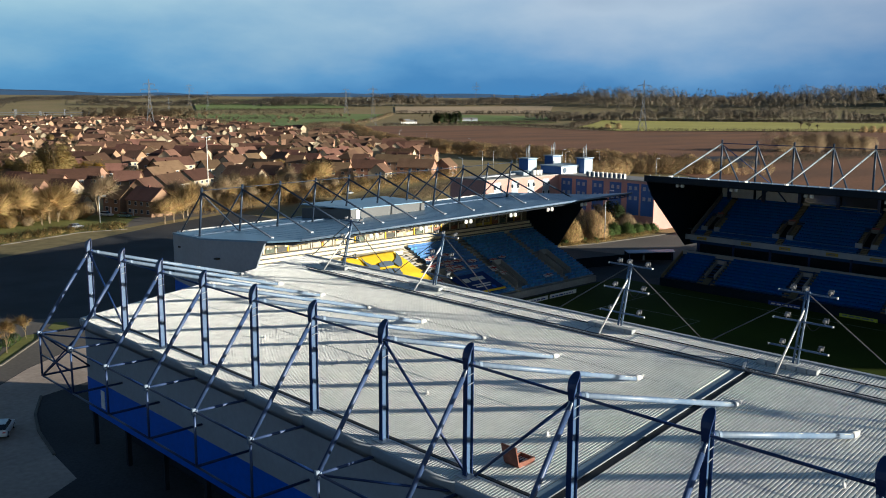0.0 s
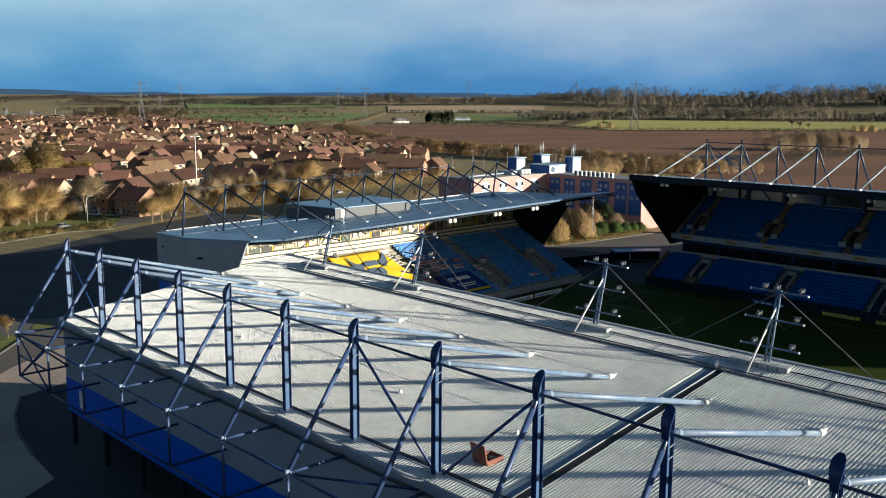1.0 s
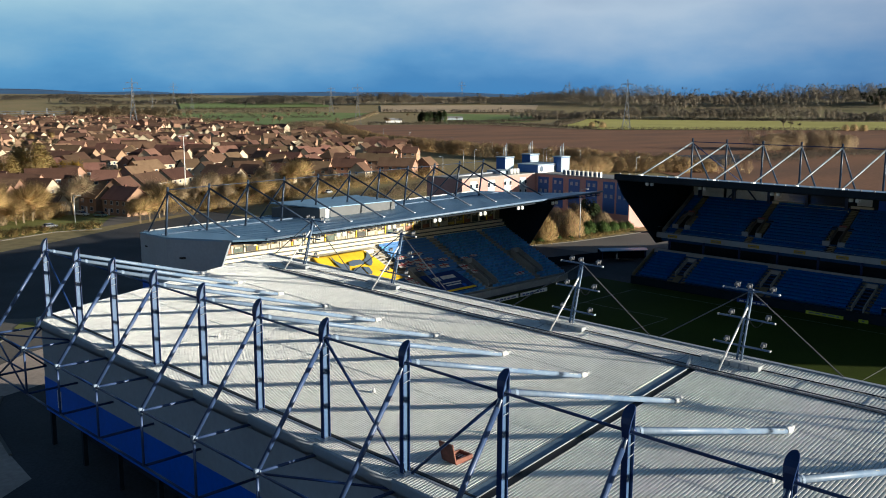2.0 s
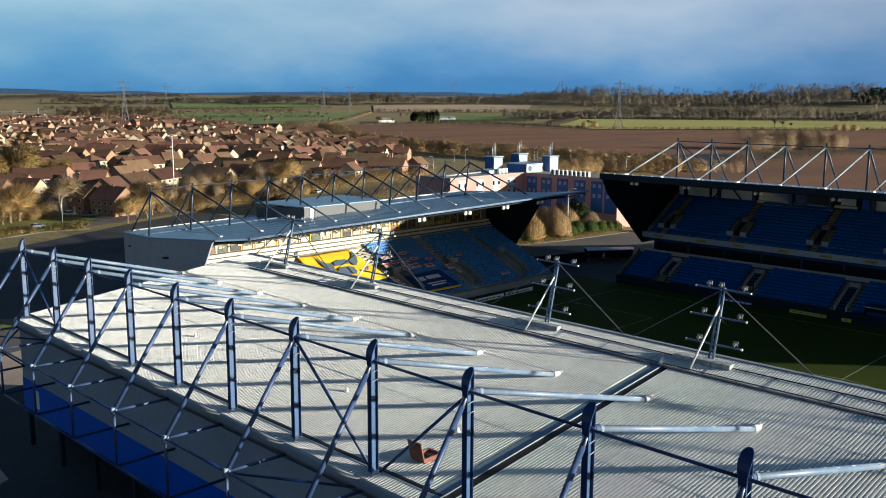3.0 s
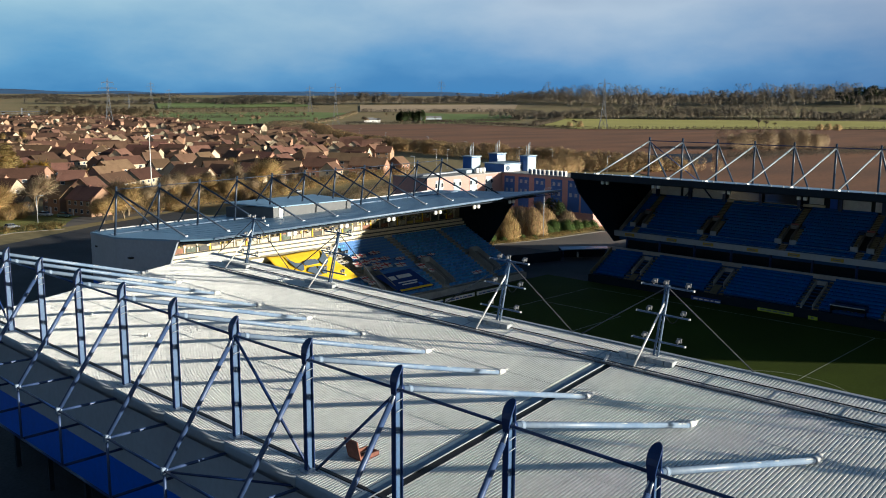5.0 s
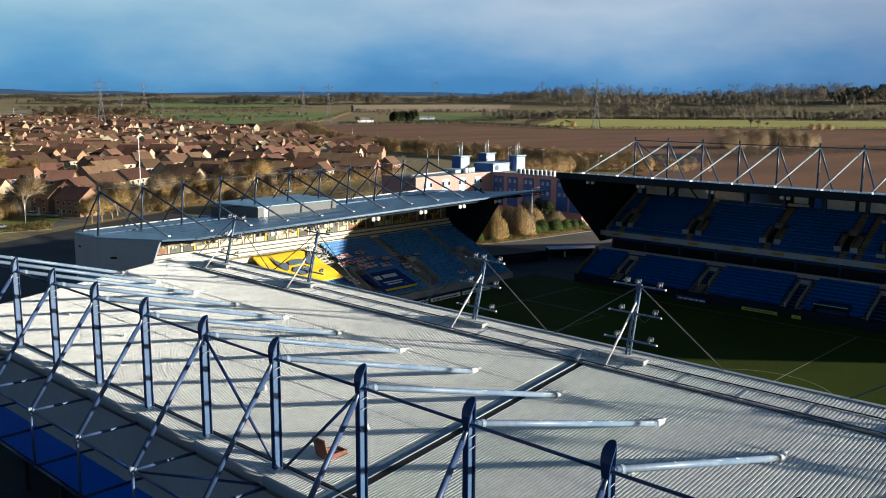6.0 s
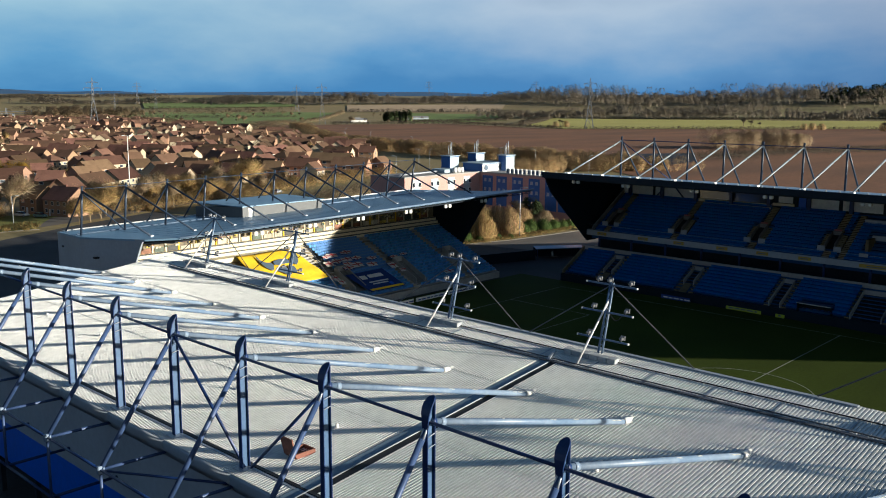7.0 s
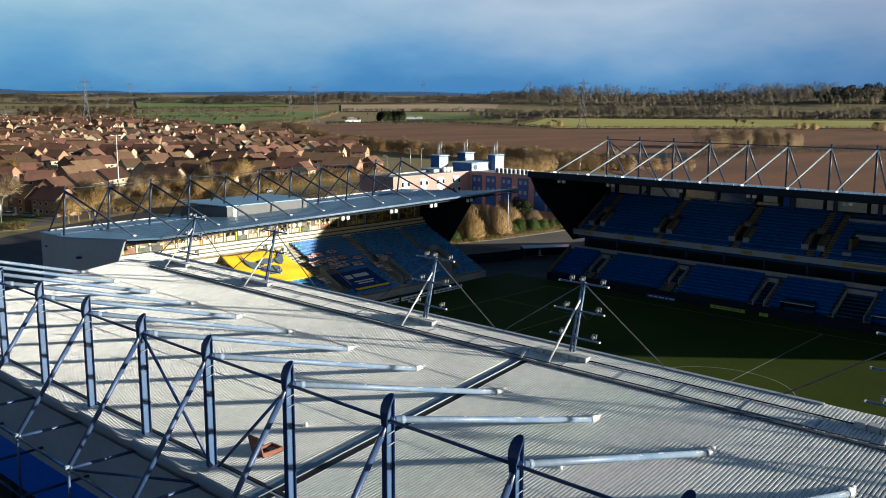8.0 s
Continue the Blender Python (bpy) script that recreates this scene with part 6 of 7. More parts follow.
def tree_meshes(name, seed, height, spread, twig_mat, twigs, droop=0.0, twig_len=0.9, clear=0.18, width=0.02):
    """A forked trunk with limbs, and a crown of single twigs at the limbs' ends."""
    rg = random.Random(seed)
    V, F, TV, TF = [], [], [], []

    def grow(p, d, length, r, level):
        q = p + d * length
        limb(V, F, p, q, r, r * 0.68)
        if level >= 1:
            for _ in range(twigs // 2 if level < 4 else 0):
                w = (d + Vector((rg.gauss(0, 0.8), rg.gauss(0, 0.8), rg.gauss(0.3 - droop, 0.6)))).normalized()
                blade(TV, TF, p.lerp(q, rg.random()), w, twig_len * rg.uniform(0.6, 1.4), width * rg.uniform(0.7, 1.4), rg)
        if level >= 4:
            for _ in range(twigs):
                w = (d + Vector((rg.gauss(0, 0.95), rg.gauss(0, 0.95), rg.gauss(0.3 - droop, 0.7)))).normalized()
                blade(TV, TF, p.lerp(q, rg.random()), w, twig_len * rg.uniform(0.6, 1.5), width * rg.uniform(0.7, 1.4), rg)
            return
        for k in range(3 if level < 3 else 4):
            turn = rg.uniform(0, 6.283) + k * 2.1
            lean = rg.uniform(0.3, 0.75) * spread * (1.2 if level else 0.8)
            side = d.orthogonal().normalized()
            side.rotate(Matrix.Rotation(turn, 3, d))
            nd = (d + side * lean + Vector((0, 0, 0.10 - droop * 0.3 * level))).normalized()
            grow(q if k or level else p.lerp(q, 0.85), nd, length * rg.uniform(0.62, 0.85), r * 0.62, level + 1)

    grow(Vector((0, 0, -0.3)), Vector((rg.uniform(-0.08, 0.08), rg.uniform(-0.08, 0.08), 1)).normalized(), height * (clear + 0.05), height * 0.013, 0)
    top = max(v.z for v in TV)
    k = height / top
    V, TV = [v * k for v in V], [v * k for v in TV]
    root = new(name)
    root.empty_display_size = 0.4
    from_data("trunk", V, F, BARK, root)
    foliage("crown", TV, TF, twig_mat, (0, 0, height * 0.45), root)
    return root


def evergreen_meshes(name, seed, height, width, mat, n=900, cone=0.6, fine=1.0):
    rg = random.Random(seed)
    TV, TF, V, F = [], [], [], []
    limb(V, F, Vector((0, 0, -0.3)), Vector((0, 0, height * 0.8)), height * 0.02, height * 0.006)
    for k in range(9):
        z = height * (0.2 + 0.07 * k)
        a = k * 2.4
        limb(V, F, Vector((0, 0, z)), Vector((math.cos(a), math.sin(a), 0.25)) * width * 0.35 + Vector((0, 0, z)), 0.06, 0.02)
    lobes = [(rg.uniform(0, 6.283), rg.uniform(0.15, 0.95)) for _ in range(16)]
    for _ in range(n):
        u = rg.random()
        la, lu = lobes[rg.randrange(16)]
        u = 0.6 * u + 0.4 * lu
        rad = width / 2 * ((1 - u) * cone + (1 - cone) * math.sqrt(max(0.05, 1 - (2 * u - 1) ** 2))) * rg.uniform(0.75, 1.08)
        a = rg.uniform(0, 6.283) * 0.65 + la
        p = Vector((math.cos(a) * rad, math.sin(a) * rad, height * (0.08 + 0.9 * u)))
        d = Vector((math.cos(a), math.sin(a), rg.uniform(-0.3, 0.9))).normalized()
        blade(TV, TF, p * (1 if fine == 1 else rg.uniform(0.72, 1.12)), d, height * 0.075 * rg.uniform(0.7, 1.4), height * 0.018 * fine, rg)
    root = new(name)
    root.empty_display_size = 0.4
    from_data("trunk", V, F, BARK, root)
    foliage("crown", TV, TF, mat, (0, 0, height * 0.4), root)
    return root


def shrub_meshes(name, seed, height, width, mat, n=700, fine=1.0):
    rg = random.Random(seed)
    TV, TF, V, F = [], [], [], []
    for k in range(14):
        a = rg.uniform(0, 6.283)
        tip = Vector((math.cos(a) * width * 0.32, math.sin(a) * width * 0.32, height * rg.uniform(0.5, 0.8)))
        limb(V, F, Vector((0, 0, -0.2)), tip, 0.06, 0.02)
    for _ in range(n):
        a, u = rg.uniform(0, 6.283), rg.random()
        rad = width / 2 * math.sqrt(rg.random()) * (0.55 + 0.9 * u * (1 - u) * 2)
        p = Vector((math.cos(a) * rad, math.sin(a) * rad, height * u * (1 - 0.35 * (2 * rad / width) ** 2)))
        d = Vector((math.cos(a) * 0.6, math.sin(a) * 0.6, 1.0 + rg.gauss(0, 0.5))).normalized()
        blade(TV, TF, p, d, height * 0.2 * rg.uniform(0.5, 1.3), 0.05 * fine * rg.uniform(0.6, 1.5), rg)
    root = new(name)
    root.empty_display_size = 0.4
    from_data("stem", V, F, BARK, root)
    foliage("crown", TV, TF, mat, (0, 0, height * 0.3), root)
    return root


def fan_bush_meshes(name, seed, height, width, mat, n):
    """A rounded bush of upright twigs that fan out from its foot to a domed outline."""
    rg = random.Random(seed)
    TV, TF, V, F = [], [], [], []
    for k in range(18):
        a, w = rg.uniform(0, 6.283), rg.uniform(0.1, 0.42)
        limb(V, F, Vector((0, 0, -0.2)), Vector((math.cos(a) * width * w, math.sin(a) * width * w, height * rg.uniform(0.4, 0.7))), 0.07, 0.02)
    lumps = [(rg.uniform(0, 6.283), rg.uniform(0.0, 1.2), rg.uniform(-0.13, 0.10)) for _ in range(9)]
    for _ in range(n):
        a, e = rg.uniform(0, 6.283), math.asin(rg.random() ** 0.8)
        d = Vector((math.cos(a) * math.cos(e), math.sin(a) * math.cos(e), math.sin(e)))
        k = 1 + sum(h * math.exp(-((math.atan2(math.sin(a - la), math.cos(a - la)) / 0.6) ** 2 + ((e - le) / 0.4) ** 2)) for la, le, h in lumps)
        tip = Vector((d.x * width / 2, d.y * width / 2, d.z * height)) * k * rg.uniform(0.55, 1.06)
        way = (tip - Vector((0, 0, -height * 0.35))).normalized()
        way = (way + Vector((rg.gauss(0, 0.3), rg.gauss(0, 0.3), rg.gauss(0, 0.22)))).normalized()
        length = height * rg.uniform(0.14, 0.30)
        blade(TV, TF, tip - way * length, way, length, height * 0.0085 * rg.uniform(0.6, 1.4), rg)
    root = new(name)
    root.empty_display_size = 0.4
    from_data("stem", V, F, BARK, root)
    foliage("crown", TV, TF, mat, (0, 0, height * 0.2), root)
    return root


def plant(protos_, x, y, size, rg, z=None):
    pr = protos_[rg.randrange(len(protos_))]
    s = size * rg.uniform(0.85, 1.15)
    m = pose(x, y, ground_z(x, y) if z is None else z, 0, 0, rg.uniform(0, 360)) @ Matrix.Diagonal((s, s, s * rg.uniform(0.9, 1.1), 1))
    if pr.get("set"):
        o = copy_thing(pr, m)
    else:
        o = pr
        pr["set"] = 1
        pr.matrix_basis = m
    o.scale = m.to_scale()
    return o


gold = [tree_meshes("tree", 30 + k, 10.0, 0.85, TWIG_GOLD, 22, twig_len=1.25, width=0.019, clear=0.04) for k in range(4)]
young = [tree_meshes("tree", 20 + k, 10.0, 0.7, TWIG_GOLD, 18, twig_len=1.6, width=0.03, clear=0.22) for k in range(2)]
full = [evergreen_meshes("tree", 100 + k, 10.0, 8.0, TWIG_OLIVE, 6500, 0.3, 0.5) for k in range(2)]
tan = [tree_meshes("tree", 50 + k, 10.0, 0.7, TWIG_TAN, 16, twig_len=1.15, width=0.017, clear=0.07) for k in range(4)]
grey = [tree_meshes("tree", 70 + k, 10.0, 0.8, TWIG_GREY, 8, twig_len=0.9, width=0.03) for k in range(3)]
willow = [tree_meshes("tree", 90 + k, 10.0, 1.0, WILLOW, 14, droop=0.8, twig_len=1.6, width=0.035) for k in range(2)]
firs = [evergreen_meshes("evergreen_tree", 110 + k, 10.0, 7.0, EVERGREEN, 3600, 0.2) for k in range(2)]
bushes = [shrub_meshes("bush", 130 + k, 3.2, 4.0, m, 1800, 0.5) for k, m in enumerate((TWIG_TAN, TWIG_GOLD, SCRUB))]
fans = [fan_bush_meshes("bush", 150 + k, 5.0, 6.6, m, 4200) for k, m in enumerate((TWIG_GOLD, SCRUB, TWIG_TAN))]
plumes = [fan_bush_meshes("pampas_grass", 160, 3.0, 3.4, PALE_TWIG, 1500)]
hedges = [fan_bush_meshes("bush", 170 + k, 3.2, 4.6, IVY, 4200) for k in range(2)]
ivies = [shrub_meshes("bush", 140 + k, 3.4, 4.4, IVY, 900) for k in range(2)]
for group_, lab, cat, grp in ((gold, "bare winter tree with golden-brown twigs", "tree", "bare trees"), (young, "slim young tree with yellow-brown twigs", "tree", "young trees"), (full, "full-crowned tree with olive-gold leaves", "tree", "leafy trees"), (tan, "bare winter tree with tan twigs", "tree", "bare trees"), (grey, "bare grey-brown winter tree", "tree", "bare trees"),
                              (willow, "yellow-twigged willow without leaves", "tree", "willows"), (firs, "dark evergreen tree with dense foliage", "tree", "evergreens"), (bushes, "leafless brown winter bush", "bush", "bushes"), (ivies, "dense green evergreen bush", "bush", "bushes"),
                              (fans, "rounded leafless bush of upright golden-brown twigs", "bush", "bushes"), (plumes, "pale dry pampas grass among bushes", "grass", "pampas"), (hedges, "rounded green evergreen shrub beside the road", "bush", "bushes")):
    for o in group_:
        tagged(o, lab, cat, grp)

rg = random.Random(3)
# young trees by the paved forecourt
for x, y, s in ((4.4, 116.0, 0.52), (9.1, 122.2, 0.44), (-3.0, 109.5, 0.55), (1.0, 113.2, 0.5)):
    plant(young, x, y, s, rg)
for x, y, s in ((5.6, 119.4, 0.45), (7.2, 121.4, 0.4), (3.4, 117.6, 0.45), (0.5, 115.0, 0.5)):
    plant(ivies, x, y, s, rg)
# large trees along the lawn
for x, y, s in ((44, 246, 1.25), (52, 248, 1.45), (59, 247, 1.35), (36, 249, 1.3), (49, 256, 1.5), (64, 252, 1.1), (28, 250, 1.2), (40, 252, 1.3), (47, 250, 1.1), (55, 254, 1.3), (62, 249, 1.2), (33, 246, 1.1), (56, 244.5, 0.8), (77.0, 257, 1.35)):
    plant(gold if x < 70 else tan, x, y, s, rg)
for x, y, s in ((37, 245, 1.2), (42, 244, 1.0), (47, 244, 1.1), (66, 250, 1.3), (52, 245, 0.9), (31, 243, 1.2), (70, 252, 1.2), (73, 256, 1.3)):
    plant(bushes[:2], x, y, s, rg)
for x, y, s in ((83, 225, 0.95), (87, 227, 0.9), (92, 231, 0.9), (96, 236, 0.95)):
    plant(gold, x, y, s, rg)
for x, y, s in ((99, 247, 1.2), (104, 252, 1.25), (110, 255, 1.1), (117, 250, 1.2), (124, 256, 1.15), (131, 262, 1.2), (138, 258, 1.0), (146, 268, 1.2), (154, 264, 1.0), (160, 272, 1.25), (170, 276, 1.1), (180, 282, 1.2),
                (190, 276, 0.8), (120, 240, 0.9), (135, 246, 0.9), (150, 250, 0.9), (165, 258, 0.9), (108, 243, 1.0), (142, 251, 1.1)):
    plant(gold + tan, x + rg.uniform(-2, 2), y + rg.uniform(-2, 2), s, rg)
    plant(gold + tan, x + rg.uniform(-7, 7), y + rg.uniform(-7, 4), s * 0.75, rg)
    plant(bushes, x + rg.uniform(-6, 6), y + rg.uniform(-7, 3), 1.3, rg)
# big trees inside the estate
for x, y, s in ((90, 352, 1.35), (104, 362, 1.8), (111, 368, 1.3), (84, 362, 1.6), (70, 352, 1.1)):
    plant(full, x, y, s, rg)
for x, y, s in ((113, 350, 1.15), (117, 354, 1.1)):
    plant(willow, x, y, s, rg)
for k in range(150):
    s = rg.uniform(0, 620)
    across = rg.uniform(-200, 260)
    x, y = 60 + 0.42 * s + 0.86 * across, 262 + 0.90 * s - 0.3 * across
    if inside(x, y, ESTATE) and all((x - a) ** 2 + (y - b) ** 2 > 49 for a, b in placed):
        plant(tan + gold + grey, x, y, rg.uniform(0.6, 1.0), rg)
# lone trees and small clumps among the far fields
for k in range(34):
    az, far_r = radians(17.5 + 30 * rg.random()), rg.uniform(1250, 1900)
    x, y = -31 + math.sin(az) * far_r, -16 + math.cos(az) * far_r
    if not inside(x, y, ESTATE):
        plant(tan + grey, x, y, rg.uniform(0.8, 1.5), rg)
        if rg.random() < 0.5:
            plant(grey, x + rg.uniform(8, 20), y - rg.uniform(4, 16), rg.uniform(0.7, 1.2), rg)
# the clump of evergreens beyond the field
for x, y, s in ((940, 1004, 2.2), (949, 1002, 2.3), (959, 995, 2.1), (966, 990, 2.3), (944, 1012, 1.9)):
    plant(firs, x, y, s, rg)
# lone trees and bushes along the crop field
for x, y, s in ((1085, 489, 1.5), (1094, 483, 1.3), (1153, 497, 1.2), (1027, 738, 1.2), (1000, 715, 1.0), (1130, 330, 1.3)):
    plant(grey, x, y, s, rg)
for x, y, s in ((1151, 436, 2.6), (1147, 424, 2.8), (1144, 411, 2.6), (1162, 341, 3.2), (1158, 333, 3.4), (987, 699, 2.2), (975, 708, 2.0)):
    plant(bushes[2:], x, y, s, rg)
# bushes below the hotel
for x, y, z in ((140.2, 124.5, 1.5), (150.3, 124.0, 1.35), (146.0, 130.5, 1.4), (156.5, 129.5, 1.4), (163.5, 130.5, 1.3), (170.0, 127.5, 1.15), (153.0, 136.0, 1.5), (134.5, 131.0, 1.4), (141.0, 135.5, 1.4), (161.0, 137.0, 1.4), (128.5, 128.0, 1.0), (131.0, 136.0, 1.3), (147.5, 140.5, 1.4), (126.0, 134.0, 1.2), (168.0, 134.5, 1.2)):
    plant(fans, x, y, z, rg)
for x, y, z in ((134.2, 124.8, 1.0), (155.0, 122.8, 1.15), (163.0, 122.4, 1.15), (166.6, 121.6, 1.05), (170.5, 121.4, 0.95), (173.6, 121.2, 0.85), (137.0, 122.6, 0.55), (144.0, 122.4, 0.5), (147.5, 121.0, 0.45), (160.0, 124.5, 1.1)):
    plant(hedges, x, y, z, rg)
for x, y, z in ((165.0, 124.8, 1.45), (168.0, 124.3, 1.4), (171.0, 123.8, 1.25), (174.0, 123.4, 1.1)):
    plant(plumes, x, y, z, rg)
plant(firs, 169.5, 131.5, 0.92, rg)
plant(grey, 164.0, 132.0, 0.85, rg)


def thicket(name, label, path, width, height, count, mat, blade_len, blade_w, seed, up=0.8, category="thicket", lift=None):
    """A belt of scrub or woodland along a line: crowns of twigs with an uneven top, as one mesh."""
    rng_ = np.random.default_rng(seed)
    P = np.array(path, float)
    seg = np.linalg.norm(np.diff(P, axis=0), axis=1)
    cum = np.concatenate([[0], np.cumsum(seg)])
    crowns = max(6, int(cum[-1] * width / (height * height * (0.22 if category != "woods" else 0.14))))
    cs = rng_.uniform(0, cum[-1], crowns)
    cx, cy = np.interp(cs, cum, P[:, 0]) + rng_.normal(0, width * 0.3, crowns), np.interp(cs, cum, P[:, 1]) + rng_.normal(0, width * 0.3, crowns)
    ch = height * (rng_.uniform(0.72, 1.1, crowns) if category != "woods" else rng_.uniform(0.45, 1.25, crowns))
    if category == "woods":
        # taller and lower stretches along the belt
        ch *= 0.82 + 0.2 * np.sin(cs / 41.0 + seed) + 0.2 * np.sin(cs / 97.0 + 2.3 * seed)
    pick = rng_.integers(0, crowns, count)
    u = rng_.random(count) ** 0.8
    a = rng_.uniform(0, 2 * np.pi, count)
    rad = ch[pick] * 0.42 * np.sqrt(rng_.random(count)) * (0.45 + 2.2 * u * (1.05 - u))
    x, y = cx[pick] + np.cos(a) * rad, cy[pick] + np.sin(a) * rad
    gz = np.array([ground_z(p, q) for p, q in zip(cx, cy)])[pick]
    z = gz + ch[pick] * u * 0.85
    if category == "woods":
        # rounded crowns: the twigs stand on domes
        up_ = np.sqrt(rng_.random(count))
        rad = ch[pick] * 0.24 * np.sqrt(1 - up_ ** 2 * 0.9)
        x, y = cx[pick] + np.cos(a) * rad, cy[pick] + np.sin(a) * rad
        z = gz + ch[pick] * (0.15 + 0.72 * up_)
    d = np.stack([np.cos(a) * 0.7 + rng_.normal(0, 0.35, count), np.sin(a) * 0.7 + rng_.normal(0, 0.35, count), up + rng_.normal(0, 0.45, count)], 1)
    d /= np.linalg.norm(d, axis=1, keepdims=True)
    side = np.cross(d, rng_.normal(0, 1, (count, 3)))
    side /= np.linalg.norm(side, axis=1, keepdims=True)
    p = np.stack([x, y, z], 1)
    w = blade_w * rng_.uniform(0.6, 1.4, (count, 1))
    ln = blade_len * rng_.uniform(0.6, 1.5, (count, 1))
    V = np.stack([p - side * w, p + side * w, p + d * ln], 1).reshape(-1, 3)
    F = np.arange(count * 3).reshape(-1, 3)
    mid = np.stack([cx[pick], cy[pick], gz + ch[pick] * 0.3], 1)
    return tagged(foliage(name, V, F, mat, np.repeat(mid, 3, axis=0)), label, category, kind="stuff")


thicket("hedge", "rough straw-coloured hedge along the lawn", [(-30, 196), (31, 214.5), (44, 221.5), (58, 224), (70, 222)], 4.0, 2.2, 9000, REED, 1.0, 0.06, 1, category="hedge")
thicket("thicket", "brown leafless scrub belt along the ploughed field", [(640, 850), (455, 575), (410, 470), (388, 392), (380, 300), (368, 215)], 15, 10.0, 260000, SCRUB, 1.2, 0.075, 2)
thicket("thicket", "golden leafless scrub behind the hotel", [(250, 215), (300, 235), (345, 250), (380, 200)], 16, 8.5, 70000, SCRUB, 1.1, 0.06, 3)
thicket("thicket", "bare scrub beyond the houses", [(455, 600), (600, 860), (700, 1000), (800, 1060)], 30, 8, 24000, TWIG_TAN, 1.9, 0.09, 4)
thicket("thicket", "pale bare trees standing in the ploughed field", [(602, 286), (625, 272), (655, 246)], 24, 16, 60000, PALE_TWIG, 1.6, 0.04, 5)
thicket("thicket", "brown bracken and scrub in the field", [(480, 230), (540, 240), (620, 215), (700, 180)], 40, 4, 14000, TWIG_GREY, 1.4, 0.08, 6)
thicket("thicket", "low straw-coloured grass below the bushes", [(129, 124), (140, 121), (150, 120.5), (165, 120.0), (175, 120.2)], 3.0, 1.0, 9000, REED, 0.5, 0.025, 7)
thicket("thicket", "golden bare saplings and scrub behind the end stand", [(100, 238), (140, 248), (185, 262), (225, 278), (262, 282)], 12, 5.0, 42000, TWIG_GOLD, 1.0, 0.03, 8)
thicket("thicket", "tan bare saplings beside the estate road", [(150, 215), (200, 235), (260, 255), (300, 262)], 14, 3.6, 26000, TWIG_TAN, 1.0, 0.03, 9)
thicket("thicket", "golden scrub at the lawn edge", [(5, 246), (40, 251), (66, 254)], 8, 5.5, 40000, TWIG_GOLD, 0.9, 0.022, 10)
# field hedges
for k, (path, h, mat) in enumerate(((((500, 1560), (760, 1460), (1010, 1330)), 6, TWIG_GREY), (((560, 1740), (840, 1600), (1100, 1480)), 7, TWIG_TAN), (((700, 1900), (1000, 1760), (1240, 1600)), 8, TWIG_GREY), (((812, 996), (979, 915), (905, 652)), 5, TWIG_GREY), (((905, 652), (1210, 408), (1450, 120)), 4, TWIG_GREY), (((1216, 990), (1406, 1165)), 7, TWIG_GREY), (((960, 1005), (1216, 990)), 5, TWIG_GREY),
                                    (((691, 1000), (806, 1052), (1215, 1436)), 7, TWIG_TAN), (((690, 1456), (762, 1725), (1120, 1556)), 8, TWIG_GREY), (((1250, 1466), (1507, 1247)), 8, TWIG_GREY), (((1348, 990), (1592, 530), (1700, 255)), 7, TWIG_GREY),
                                    (((600, 1010), (690, 1290), (700, 1500)), 9, TWIG_TAN), (((1000, 790), (1348, 990)), 8, TWIG_GREY))):
    thicket("hedge", "dark leafless field hedge", path, 6, h, 4500, mat, 2.6, 0.22, 20 + k, category="hedge")
# woods on the rising ground
thicket("woods", "bare brown winter woodland on a rise", [(1290, 1090), (1450, 900), (1600, 700), (1750, 450), (1850, 250)], 90, 24, 200000, WOOD, 2.0, 0.22, 40, category="woods")
thicket("woods", "grey-brown winter woodland on a far rise", [(1900, 1500), (1900, 1250), (2050, 950), (2200, 650), (2300, 350)], 260, 38, 260000, WOOD, 2.6, 0.34, 41, category="woods")
thicket("woods", "dark evergreen wood on the hill", [(2120, 760), (2230, 560), (2330, 300)], 150, 44, 80000, EVERGREEN, 2.6, 0.6, 42, category="woods")
thicket("woods", "long belt of bare woodland", [(1180, 1900), (1400, 1760), (1700, 1640), (2000, 1560)], 90, 24, 110000, WOOD, 2.4, 0.36, 43, category="woods")
thicket("woods", "brown copse beside the estate", [(600, 1500), (690, 1490), (755, 1480)], 60, 18, 50000, TWIG_TAN, 1.8, 0.22, 44, category="woods")
thicket("woods", "dark wood below the far hills", [(820, 2080), (1160, 1960), (1400, 1990)], 60, 16, 30000, WOOD, 2.6, 0.5, 45, category="woods")
thicket("woods", "far belt of trees on the plain", [(380, 1720), (520, 1900), (700, 2300), (1000, 2500), (1400, 2500)], 60, 11, 40000, WOOD, 2.6, 0.5, 46, category="woods")

# far hills, with the blue of distance haze put into their colour
HILL = material("haze_blue_hills", (0.028, 0.1, 0.225), 0.95, 0, 0.06, 0.01, 0.001)
verts, faces = [], []
n = 120
for k in range(n + 1):
    a = radians(8 + 84 * k / n)
    h = 24 + 16 * noise.noise((k * 0.05, 1.0, 0.0)) + 9 * noise.noise((k * 0.21, 4.0, 0.0)) + (16 if k < 45 else 16 * max(0, 1 - (k - 45) / 40))
    for r, z in ((3950, 20.0), (4300, 48 + h * 0.55), (4650, 38 + h), (4800, 0.0)):
        verts.append((math.sin(a) * r, math.cos(a) * r, z))
for k in range(n):
    for j in range(3):
        b0 = k * 4 + j
        faces.append((b0, b0 + 4, b0 + 5, b0 + 1))
tagged(from_data("backdrop", verts, faces, HILL, smooth=True), "far hills along the horizon, coloured haze blue", "hills", kind="structure")


